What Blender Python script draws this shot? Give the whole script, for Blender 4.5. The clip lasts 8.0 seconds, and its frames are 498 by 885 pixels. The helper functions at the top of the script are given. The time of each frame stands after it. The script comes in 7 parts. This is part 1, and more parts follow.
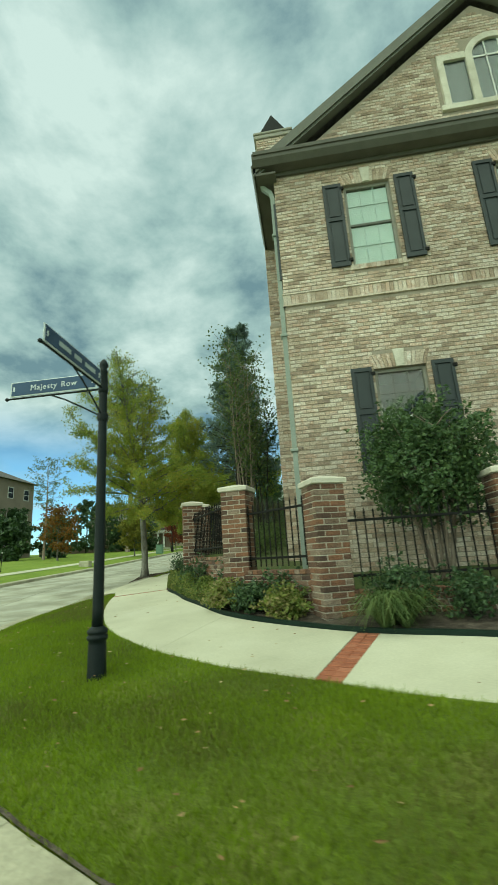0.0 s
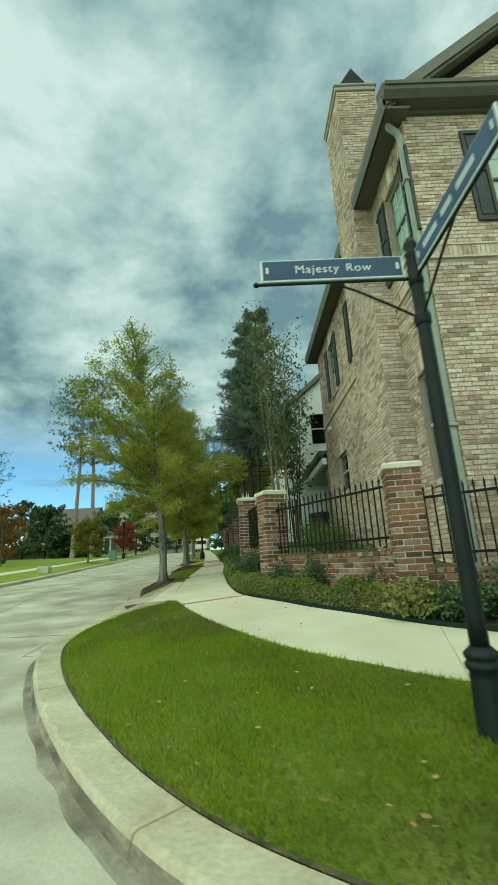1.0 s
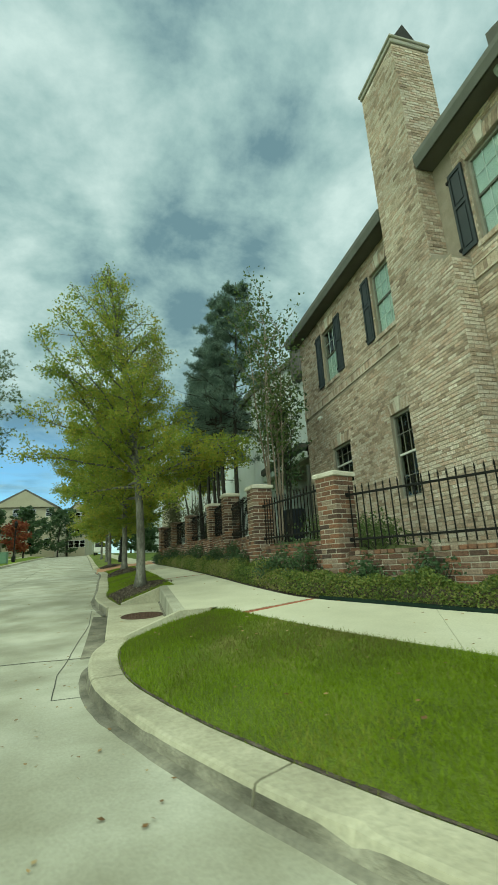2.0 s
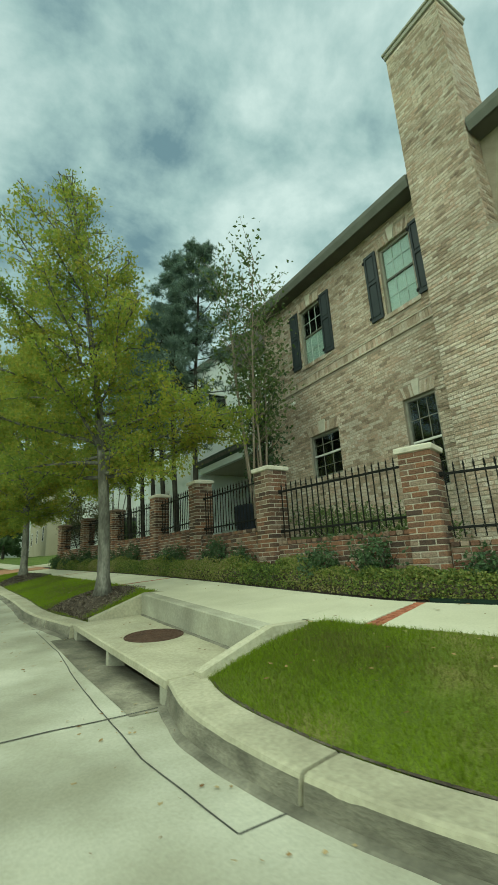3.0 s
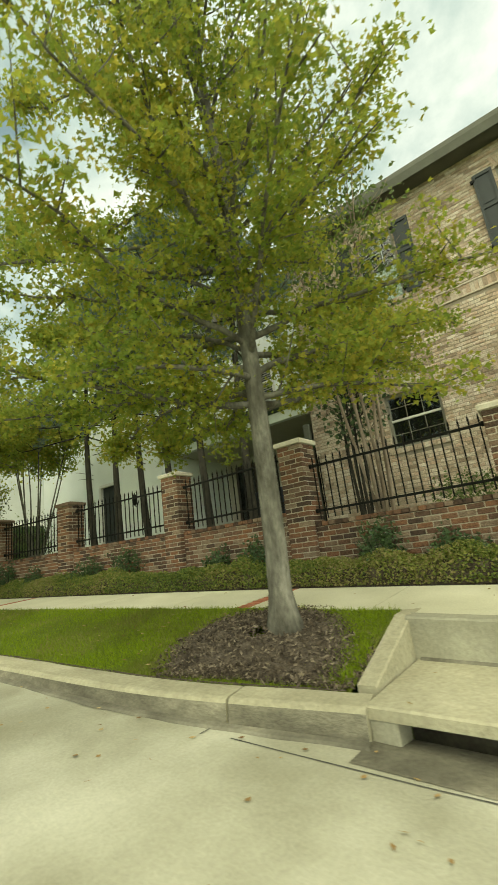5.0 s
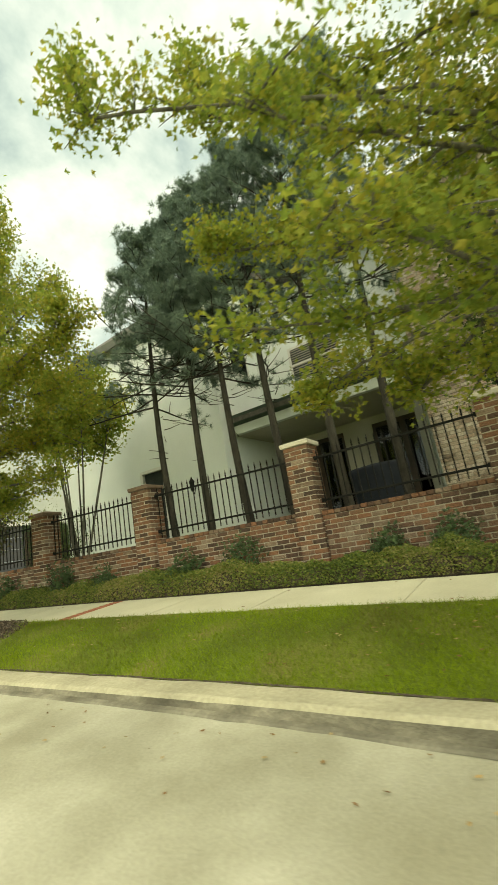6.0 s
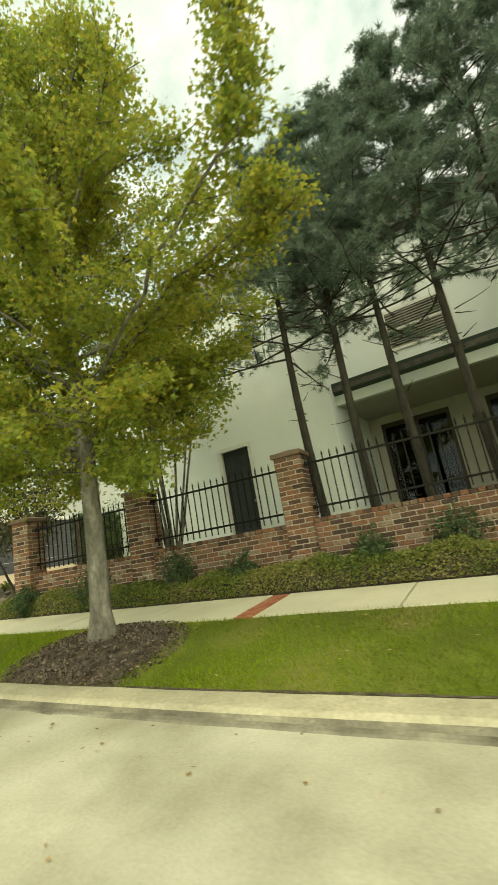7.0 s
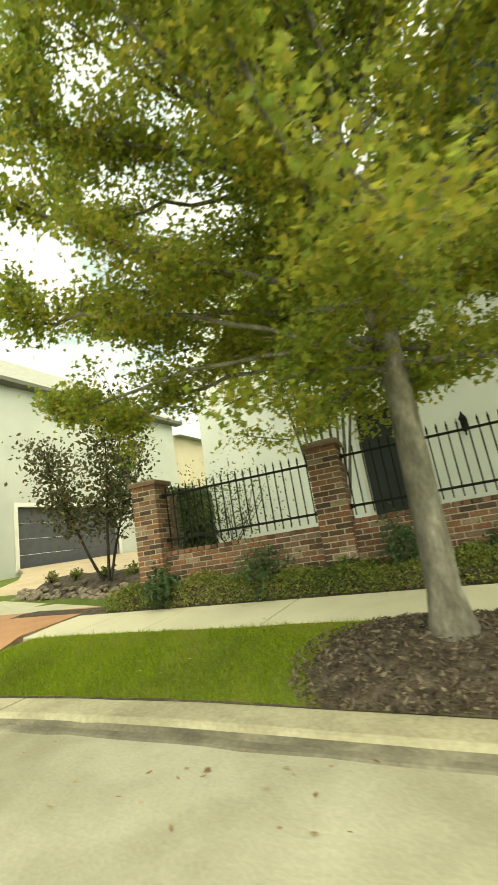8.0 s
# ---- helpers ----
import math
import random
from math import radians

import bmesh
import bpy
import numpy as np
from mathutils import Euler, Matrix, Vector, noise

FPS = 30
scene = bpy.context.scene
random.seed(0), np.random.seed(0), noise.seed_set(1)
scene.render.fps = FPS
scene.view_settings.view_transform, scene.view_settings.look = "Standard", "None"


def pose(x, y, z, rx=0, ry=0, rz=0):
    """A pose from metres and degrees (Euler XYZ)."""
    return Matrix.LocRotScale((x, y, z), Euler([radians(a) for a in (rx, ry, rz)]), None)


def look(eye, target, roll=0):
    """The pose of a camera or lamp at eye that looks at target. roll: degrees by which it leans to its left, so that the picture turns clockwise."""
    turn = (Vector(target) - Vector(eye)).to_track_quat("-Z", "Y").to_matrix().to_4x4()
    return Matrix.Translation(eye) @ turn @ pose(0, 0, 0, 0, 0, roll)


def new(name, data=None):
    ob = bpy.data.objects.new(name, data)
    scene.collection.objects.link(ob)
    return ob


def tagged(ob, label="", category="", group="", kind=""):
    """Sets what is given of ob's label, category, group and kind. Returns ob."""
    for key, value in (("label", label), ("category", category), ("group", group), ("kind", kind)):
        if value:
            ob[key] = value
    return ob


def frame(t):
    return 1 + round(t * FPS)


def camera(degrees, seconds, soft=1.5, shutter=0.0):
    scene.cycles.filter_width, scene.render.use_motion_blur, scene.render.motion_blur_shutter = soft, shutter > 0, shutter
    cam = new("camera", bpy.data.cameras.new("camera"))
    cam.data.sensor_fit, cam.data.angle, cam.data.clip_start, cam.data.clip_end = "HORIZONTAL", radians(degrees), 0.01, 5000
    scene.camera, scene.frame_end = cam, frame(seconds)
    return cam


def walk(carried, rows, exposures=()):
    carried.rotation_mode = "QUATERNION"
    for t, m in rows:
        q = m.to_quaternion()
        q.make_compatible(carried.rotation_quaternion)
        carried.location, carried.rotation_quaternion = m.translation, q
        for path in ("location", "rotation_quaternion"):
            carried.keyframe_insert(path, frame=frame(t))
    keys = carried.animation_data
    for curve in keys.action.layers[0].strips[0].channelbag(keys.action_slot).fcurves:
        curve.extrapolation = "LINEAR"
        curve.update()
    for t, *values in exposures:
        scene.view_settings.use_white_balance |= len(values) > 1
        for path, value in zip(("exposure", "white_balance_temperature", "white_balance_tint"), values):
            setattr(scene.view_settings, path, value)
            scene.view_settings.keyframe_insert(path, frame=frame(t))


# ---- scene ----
cam = camera(59.5, 8.0, soft=1.5, shutter=0.16)
PATH = [
    (0, (1.63, 1.188, 1.098), (1.382, 3.11, 1.595), -3.6),
    (0.5, (-0.2, 1.839, 1.087), (-0.31, 3.77, 1.597), -3.4),
    (1, (-1.611, 2.62, 1.068), (-1.573, 4.55, 1.588), -3.1),
    (1.5, (-2.974, 3.577, 1.048), (-2.725, 5.492, 1.57), -3.0),
    (3, (-5.985, 7.509, 1.051), (-4.954, 9.146, 1.561), -3.4),
    (3.5, (-6.482, 9.089, 1.049), (-5.242, 10.57, 1.566), -4.2),
    (4, (-6.815, 10.655, 1.1), (-5.414, 11.988, 1.61), -5.2),
    (5.5, (-7.621, 14.771, 1.355), (-6.032, 15.89, 1.827), -8.5),
    (6, (-7.87, 16.555, 1.481), (-6.227, 17.602, 1.93), -9.7),
    (6.5, (-8.078, 18.391, 1.543), (-6.392, 19.368, 1.992), -10.4),
    (7, (-8.143, 20.158, 1.655), (-6.432, 21.096, 2.095), -10.3),
    (7.5, (-8.11, 22.064, 1.678), (-6.38, 22.964, 2.12), -10.8),
    (8, (-7.977, 24.012, 1.734), (-6.237, 24.894, 2.176), -9.4),
]

EXPOSURES = [(0.0, -0.06, 6700, -19), (1.5, -0.09, 6560, -19), (4.2, -0.03, 6760, -15), (5.4, 0.6, 8600, -2), (6.9, 0.62, 8600, -2), (8.0, 0.9, 8700, -2)]
walk(cam, [(t, look(eye, target, roll)) for t, eye, target, roll in PATH], EXPOSURES)

# ---- sky and sun ----
SUN_EL, SUN_ROT = 52.0, 222.0
CLOUDS = (3.1, 1.7, 0.4)


def build_world():
    w = bpy.data.worlds.new("sky")
    scene.world = w
    w.use_nodes = True
    nt = w.node_tree
    nt.nodes.clear()
    N, L = nt.nodes.new, nt.links.new
    out = N("ShaderNodeOutputWorld")
    sky = N("ShaderNodeTexSky")
    sky.sky_type, sky.sun_disc = "NISHITA", False
    sky.sun_elevation, sky.sun_rotation = radians(SUN_EL), radians(SUN_ROT)
    sky.dust_density, sky.ozone_density, sky.air_density = 0.3, 3.0, 0.8
    blue = N("ShaderNodeBackground")
    blue.inputs["Strength"].default_value = 0.13
    clear = N("ShaderNodeVectorMath")
    clear.operation = "MULTIPLY"
    clear.inputs[1].default_value = (1.25, 1.50, 1.62)
    L(sky.outputs[0], clear.inputs[0])
    L(clear.outputs[0], blue.inputs[0])
    tc = N("ShaderNodeTexCoord")
    sep = N("ShaderNodeSeparateXYZ")
    L(tc.outputs["Generated"], sep.inputs[0])
    up = N("ShaderNodeMath")
    up.operation = "MAXIMUM"
    L(sep.outputs[2], up.inputs[0])
    up.inputs[1].default_value = 0.0
    lift = N("ShaderNodeMath")
    lift.operation = "ADD"
    L(up.outputs[0], lift.inputs[0])
    lift.inputs[1].default_value = 0.34
    flat = N("ShaderNodeVectorMath")
    flat.operation = "DIVIDE"
    L(tc.outputs["Generated"], flat.inputs[0])
    comb = N("ShaderNodeCombineXYZ")
    for i in range(3):
        L(lift.outputs[0], comb.inputs[i])
    L(comb.outputs[0], flat.inputs[1])
    big = N("ShaderNodeTexNoise")
    big.inputs["Scale"].default_value, big.inputs["Detail"].default_value = 3.4, 10.0
    big.inputs["Roughness"].default_value, big.inputs["Distortion"].default_value = 0.58, 0.12
    shift = N("ShaderNodeVectorMath")
    shift.inputs[1].default_value = CLOUDS
    L(flat.outputs[0], shift.inputs[0])
    L(shift.outputs[0], big.inputs["Vector"])
    shade = N("ShaderNodeValToRGB")
    e = shade.color_ramp.elements
    e[0].position, e[0].color = 0.37, (0.20, 0.295, 0.385, 1)
    e[1].position, e[1].color = 0.66, (0.755, 0.822, 0.90, 1)
    mid = shade.color_ramp.elements.new(0.50)
    mid.color = (0.44, 0.555, 0.62, 1)
    thick = N("ShaderNodeMapRange")
    thick.inputs["From Min"].default_value, thick.inputs["From Max"].default_value = 0.25, 0.85
    thick.inputs["To Max"].default_value = 0.13
    L(sep.outputs[0], thick.inputs["Value"])
    pale = N("ShaderNodeMath")
    L(big.outputs[0], pale.inputs[0])
    L(thick.outputs[0], pale.inputs[1])
    L(pale.outputs[0], shade.inputs[0])
    cloud = N("ShaderNodeBackground")
    cloud.inputs["Strength"].default_value = 1.0
    L(shade.outputs[0], cloud.inputs[0])
    # the cover opens to clear sky in a low band over the horizon
    low = N("ShaderNodeMapRange")
    low.inputs["From Min"].default_value, low.inputs["From Max"].default_value = 0.20, 0.33
    L(sep.outputs[2], low.inputs["Value"])
    haze = N("ShaderNodeTexNoise")
    haze.inputs["Scale"].default_value, haze.inputs["Detail"].default_value = 4.0, 6.0
    stretch = N("ShaderNodeVectorMath")
    stretch.operation = "MULTIPLY"
    stretch.inputs[1].default_value = (1.0, 1.0, 7.0)
    L(tc.outputs["Generated"], stretch.inputs[0])
    L(stretch.outputs[0], haze.inputs["Vector"])
    streak = N("ShaderNodeMapRange")
    streak.inputs["From Min"].default_value, streak.inputs["From Max"].default_value = 0.50, 0.74
    L(haze.outputs[0], streak.inputs["Value"])
    east = N("ShaderNodeMapRange")
    east.inputs["From Min"].default_value, east.inputs["From Max"].default_value = -0.22, 0.08
    L(sep.outputs[0], east.inputs["Value"])
    west = N("ShaderNodeMapRange")
    west.inputs["From Min"].default_value, west.inputs["From Max"].default_value = -0.58, -0.70
    L(sep.outputs[0], west.inputs["Value"])
    side = N("ShaderNodeMath")
    side.operation = "MAXIMUM"
    L(east.outputs[0], side.inputs[0])
    L(west.outputs[0], side.inputs[1])
    over = N("ShaderNodeMath")
    over.operation = "MAXIMUM"
    L(low.outputs[0], over.inputs[0])
    L(side.outputs[0], over.inputs[1])
    cover = N("ShaderNodeMath")
    cover.operation = "MAXIMUM"
    L(over.outputs[0], cover.inputs[0])
    L(streak.outputs[0], cover.inputs[1])
    mix = N("ShaderNodeMixShader")
    L(cover.outputs[0], mix.inputs[0])
    L(blue.outputs[0], mix.inputs[1])
    L(cloud.outputs[0], mix.inputs[2])
    L(mix.outputs[0], out.inputs[0])


build_world()
sun_data = bpy.data.lights.new("sun", "SUN")
sun_data.energy, sun_data.angle, sun_data.color = 3.4, radians(112), (1.0, 0.935, 0.79)
sun = new("sun", sun_data)
_a, _e = radians(SUN_ROT), radians(SUN_EL)
sun.matrix_world = look((0, 0, 60), (-math.sin(_a) * math.cos(_e) * 10, -math.cos(_a) * math.cos(_e) * 10, 60 - math.sin(_e) * 10))


# ---- materials ----
def mat(name, ramp, scale=3.0, rough=0.8, bump=0.25, bscale=60.0, rnd="", mix=0.6, metal=0.0, spec=0.3, fine=0.25, stretch=(1, 1, 1), stain=0.0, trans=0.0, span=None):
    """Colour from a ramp by coarse noise (and by piece), fine grain, relief."""
    m = bpy.data.materials.new(name)
    m.use_nodes = True
    nt = m.node_tree
    N, L = nt.nodes.new, nt.links.new
    b = nt.nodes["Principled BSDF"]
    geo = N("ShaderNodeNewGeometry")
    vm = N("ShaderNodeVectorMath")
    vm.operation = "MULTIPLY"
    vm.inputs[1].default_value = stretch
    L(geo.outputs["Position"], vm.inputs[0])
    n1 = N("ShaderNodeTexNoise")
    n1.inputs["Scale"].default_value, n1.inputs["Detail"].default_value = scale, 6.0
    L(vm.outputs[0], n1.inputs["Vector"])
    fac = n1.outputs[0]
    if rnd:
        src = N("ShaderNodeObjectInfo").outputs["Random"] if rnd == "obj" else geo.outputs["Random Per Island"]
        mx = N("ShaderNodeMix")
        mx.inputs[0].default_value = mix
        L(fac, mx.inputs[2])
        L(src, mx.inputs[3])
        fac = mx.outputs[0]
    cr = N("ShaderNodeValToRGB")
    els = cr.color_ramp.elements
    lo, hi = span or ((0.28, 0.72) if not rnd else (0.12, 0.88))
    while len(els) < len(ramp):
        els.new(0.5)
    for i, c in enumerate(ramp):
        els[i].position = lo + (hi - lo) * i / max(1, len(ramp) - 1)
        els[i].color = (*c, 1)
    L(fac, cr.inputs[0])
    n2 = N("ShaderNodeTexNoise")
    n2.inputs["Scale"].default_value, n2.inputs["Detail"].default_value = bscale, 4.0
    L(vm.outputs[0], n2.inputs["Vector"])
    mr = N("ShaderNodeMapRange")
    mr.inputs["From Min"].default_value, mr.inputs["From Max"].default_value = 0.25, 0.75
    mr.inputs["To Min"].default_value, mr.inputs["To Max"].default_value = 1.0 - fine, 1.0 + fine
    L(n2.outputs[0], mr.inputs["Value"])
    mul = N("ShaderNodeVectorMath")
    mul.operation = "SCALE"
    L(cr.outputs[0], mul.inputs[0])
    L(mr.outputs[0], mul.inputs["Scale"])
    col = mul.outputs[0]
    if stain:
        n3 = N("ShaderNodeTexNoise")
        n3.inputs["Scale"].default_value, n3.inputs["Detail"].default_value = 0.55, 5.0
        L(geo.outputs["Position"], n3.inputs["Vector"])
        m3 = N("ShaderNodeMapRange")
        m3.inputs["From Min"].default_value, m3.inputs["From Max"].default_value = 0.42, 0.62
        m3.inputs["To Min"].default_value, m3.inputs["To Max"].default_value = 1.0 - stain, 1.0
        L(n3.outputs[0], m3.inputs["Value"])
        s2 = N("ShaderNodeVectorMath")
        s2.operation = "SCALE"
        L(col, s2.inputs[0])
        L(m3.outputs[0], s2.inputs["Scale"])
        col = s2.outputs[0]
    L(col, b.inputs["Base Color"])
    b.inputs["Roughness"].default_value = rough
    b.inputs["Metallic"].default_value = metal
    b.inputs["Specular IOR Level"].default_value = spec
    if bump:
        bp = N("ShaderNodeBump")
        bp.inputs["Strength"].default_value, bp.inputs["Distance"].default_value = bump, 0.02
        L(n2.outputs[0], bp.inputs["Height"])
        L(bp.outputs[0], b.inputs["Normal"])
    if trans:
        tr = N("ShaderNodeBsdfTranslucent")
        L(col, tr.inputs[0])
        ms = N("ShaderNodeMixShader")
        ms.inputs[0].default_value = trans
        L(b.outputs[0], ms.inputs[1])
        L(tr.outputs[0], ms.inputs[2])
        L(ms.outputs[0], nt.nodes["Material Output"].inputs[0])
    return m


def glass_mat(name, tint, gloss):
    m = bpy.data.materials.new(name)
    m.use_nodes = True
    nt = m.node_tree
    nt.nodes.clear()
    N, L = nt.nodes.new, nt.links.new
    out = N("ShaderNodeOutputMaterial")
    t, g, mx = N("ShaderNodeBsdfTransparent"), N("ShaderNodeBsdfGlossy"), N("ShaderNodeMixShader")
    t.inputs[0].default_value = (*tint, 1)
    g.inputs["Roughness"].default_value = 0.02
    mx.inputs[0].default_value = gloss
    L(t.outputs[0], mx.inputs[1])
    L(g.outputs[0], mx.inputs[2])
    L(mx.outputs[0], out.inputs[0])
    return m


CONC = mat("concrete_road", [(0.315, 0.308, 0.225), (0.405, 0.402, 0.315), (0.50, 0.50, 0.415)], 1.1, 0.85, 0.25, 45, fine=0.10, stain=0.2)
CONC_G = mat("inlet_concrete", [(0.30, 0.294, 0.222), (0.39, 0.384, 0.30), (0.462, 0.456, 0.36)], 1.1, 0.88, 0.3, 40, fine=0.14, stain=0.25)
CONC_D = mat("dirt_and_shade", [(0.11, 0.105, 0.08), (0.20, 0.192, 0.15), (0.30, 0.29, 0.225)], 3.0, 0.9, 0.35, 35, fine=0.2, stain=0.3)
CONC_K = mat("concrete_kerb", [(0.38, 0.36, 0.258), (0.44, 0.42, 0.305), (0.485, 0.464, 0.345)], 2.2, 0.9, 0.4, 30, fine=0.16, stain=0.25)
CONC_F = mat("grimy_shaded_concrete", [(0.105, 0.10, 0.076), (0.20, 0.19, 0.145), (0.36, 0.345, 0.265)], 2.6, 0.92, 0.5, 30, fine=0.2, stain=0.3, stretch=(1, 1, 2))
CONC_W = mat("concrete_walk", [(0.46, 0.45, 0.335), (0.525, 0.515, 0.388), (0.575, 0.565, 0.44)], 1.2, 0.85, 0.2, 55, fine=0.08, stain=0.1)
PAVER = mat("red_paver", [(0.25, 0.085, 0.05), (0.325, 0.12, 0.068), (0.38, 0.16, 0.098)], 8, 0.85, 0.4, 60, fine=0.2, rnd="obj", mix=0.5)
TAR = mat("joint_sealant", [(0.04, 0.042, 0.036), (0.10, 0.10, 0.085)], 4, 0.8, 0.3, 60)
TAN = mat("tan_driveway", [(0.38, 0.31, 0.22), (0.47, 0.39, 0.285)], 2, 0.85, 0.3, 40, fine=0.12)
TERRA = mat("orange_apron", [(0.34, 0.18, 0.10), (0.44, 0.25, 0.15)], 2, 0.85, 0.3, 40, fine=0.15)
GRASS_G = mat("lawn_soil", [(0.08, 0.11, 0.015), (0.12, 0.165, 0.02), (0.20, 0.19, 0.06)], 1.3, 0.95, 0.8, 90, fine=0.4)
GRASS_B = mat("grass_blades", [(0.145, 0.142, 0.04), (0.145, 0.195, 0.02), (0.19, 0.275, 0.014), (0.23, 0.32, 0.018), (0.255, 0.27, 0.045)], 0.5, 0.7, 0, 30, rnd="island", mix=0.16, trans=0.35, span=(0.34, 0.68))
FAR_GRASS = mat("far_lawn", [(0.125, 0.19, 0.02), (0.17, 0.24, 0.025), (0.215, 0.26, 0.045)], 0.8, 0.95, 0.5, 30, fine=0.3)
YARD_GRASS = mat("yard_grass", [(0.07, 0.11, 0.018), (0.10, 0.15, 0.024), (0.14, 0.165, 0.04)], 1.1, 0.95, 0.6, 50, fine=0.35)
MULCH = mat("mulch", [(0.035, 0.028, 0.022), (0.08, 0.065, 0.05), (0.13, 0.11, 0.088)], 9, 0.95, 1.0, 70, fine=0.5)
CHIP = mat("bark_chip", [(0.04, 0.031, 0.024), (0.10, 0.08, 0.06), (0.22, 0.185, 0.14)], 9, 0.95, 0.3, 90, rnd="island", mix=0.8)
SOIL = mat("yard_soil", [(0.05, 0.075, 0.02), (0.075, 0.10, 0.03), (0.10, 0.09, 0.05)], 1.5, 0.95, 0.8, 40, fine=0.4)
BRICK_F = mat("fence_brick", [(0.065, 0.045, 0.037), (0.115, 0.07, 0.051), (0.175, 0.095, 0.063), (0.255, 0.125, 0.073), (0.185, 0.126, 0.092), (0.32, 0.25, 0.19)], 14, 0.9, 0.9, 50, rnd="obj", mix=0.72, fine=0.35, stain=0.2)
MORTAR = mat("mortar", [(0.37, 0.335, 0.275), (0.49, 0.45, 0.38)], 6, 0.95, 0.5, 60, fine=0.15)
BRICK_H = mat("house_brick", [(0.245, 0.19, 0.15), (0.43, 0.335, 0.25), (0.56, 0.468, 0.37), (0.645, 0.58, 0.49), (0.52, 0.375, 0.28), (0.81, 0.77, 0.685)], 9, 0.92, 0.9, 45, rnd="island", mix=0.64, fine=0.3, stain=0.22)
BRICK_HO = mat("house_brick_piece", [(0.245, 0.19, 0.15), (0.43, 0.335, 0.25), (0.56, 0.468, 0.37), (0.645, 0.58, 0.49), (0.52, 0.375, 0.28), (0.81, 0.77, 0.685)], 9, 0.92, 0.9, 45, rnd="obj", mix=0.64, fine=0.3, stain=0.22)
# kept dark, so the joints' shadow lines are part of the mortar colour
MORTAR_H = mat("house_mortar", [(0.27, 0.235, 0.185), (0.35, 0.31, 0.25)], 5, 0.95, 0.5, 60, fine=0.15)
STONE = mat("cast_stone", [(0.50, 0.47, 0.38), (0.60, 0.57, 0.48), (0.66, 0.63, 0.54)], 5, 0.85, 0.35, 50, fine=0.1, stain=0.12)
SHUTTER = mat("shutter_paint", [(0.020, 0.028, 0.030), (0.030, 0.040, 0.042)], 3, 0.5, 0.1, 80, fine=0.1, spec=0.4)
TRIM = mat("olive_trim", [(0.10, 0.105, 0.085), (0.135, 0.14, 0.115)], 3, 0.55, 0.1, 60, fine=0.1)
SOFFIT = mat("soffit_paint", [(0.085, 0.085, 0.07), (0.11, 0.11, 0.09)], 3, 0.7, 0.1, 60, fine=0.1)
GREENPIPE = mat("downspout_paint", [(0.24, 0.285, 0.25), (0.30, 0.345, 0.305)], 5, 0.5, 0.1, 60, fine=0.1)
ROOF = mat("roof_shingle", [(0.07, 0.068, 0.06), (0.11, 0.105, 0.095), (0.15, 0.14, 0.13)], 6, 0.9, 0.6, 40, fine=0.3)
SASH = mat("window_sash", [(0.20, 0.195, 0.165), (0.27, 0.265, 0.225)], 4, 0.6, 0.1, 60, fine=0.08)
SASH_W = mat("white_sash", [(0.62, 0.63, 0.60), (0.70, 0.71, 0.68)], 4, 0.5, 0.1, 60, fine=0.05)
BLIND = mat("pale_blind", [(0.48, 0.565, 0.535), (0.56, 0.65, 0.615)], 4, 0.8, 0.1, 60, fine=0.05)
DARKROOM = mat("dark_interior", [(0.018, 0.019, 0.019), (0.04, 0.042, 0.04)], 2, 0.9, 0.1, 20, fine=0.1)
GLASS = glass_mat("window_glass", (0.88, 0.93, 0.91), 0.06)
GLASS_D = glass_mat("tinted_glass", (0.5, 0.52, 0.51), 0.045)
IRON = mat("black_iron", [(0.006, 0.007, 0.006), (0.012, 0.012, 0.011)], 8, 0.6, 0.15, 90, fine=0.2, spec=0.15)
POST = mat("green_black_post", [(0.006, 0.011, 0.011), (0.011, 0.017, 0.017)], 6, 0.5, 0.15, 70, fine=0.2, spec=0.2)
SIGNBLUE = mat("sign_blue", [(0.022, 0.055, 0.115), (0.03, 0.072, 0.145)], 5, 0.4, 0.05, 60, fine=0.06)
SIGNWHITE = mat("sign_white", [(0.55, 0.62, 0.62), (0.63, 0.69, 0.69)], 5, 0.45, 0.05, 60, fine=0.05)
SIGNTEXT = mat("sign_lettering", [(0.36, 0.43, 0.44), (0.42, 0.49, 0.50)], 5, 0.45, 0.05, 60, fine=0.05)
RUST = mat("rusty_iron", [(0.045, 0.026, 0.018), (0.075, 0.042, 0.028), (0.10, 0.06, 0.042)], 9, 0.8, 0.6, 70, fine=0.3)
STUCCO = mat("white_stucco", [(0.71, 0.775, 0.755), (0.77, 0.83, 0.81)], 1.0, 0.9, 0.3, 70, fine=0.05, stain=0.06)
STUCCO_G = mat("grey_soffit", [(0.30, 0.29, 0.25), (0.36, 0.35, 0.30)], 2, 0.9, 0.2, 60, fine=0.06)
DOORPAINT = mat("dark_door_paint", [(0.022, 0.028, 0.028), (0.032, 0.04, 0.04)], 3, 0.5, 0.1, 60, fine=0.1)
BROWNDOOR = mat("brown_door_frame", [(0.05, 0.036, 0.027), (0.075, 0.055, 0.042)], 4, 0.5, 0.1, 60, fine=0.12)
GARAGE = mat("grey_garage_paint", [(0.06, 0.065, 0.075), (0.085, 0.09, 0.10)], 3, 0.55, 0.1, 60, fine=0.08)
BARK_O = mat("oak_bark", [(0.065, 0.062, 0.050), (0.125, 0.122, 0.102), (0.215, 0.21, 0.178)], 9, 0.95, 0.7, 40, fine=0.3, stretch=(1, 1, 0.35))
BARK_L = mat("pale_oak_bark", [(0.075, 0.072, 0.058), (0.15, 0.146, 0.123), (0.265, 0.258, 0.22)], 7, 0.95, 0.7, 40, fine=0.3, stretch=(1, 1, 0.4))
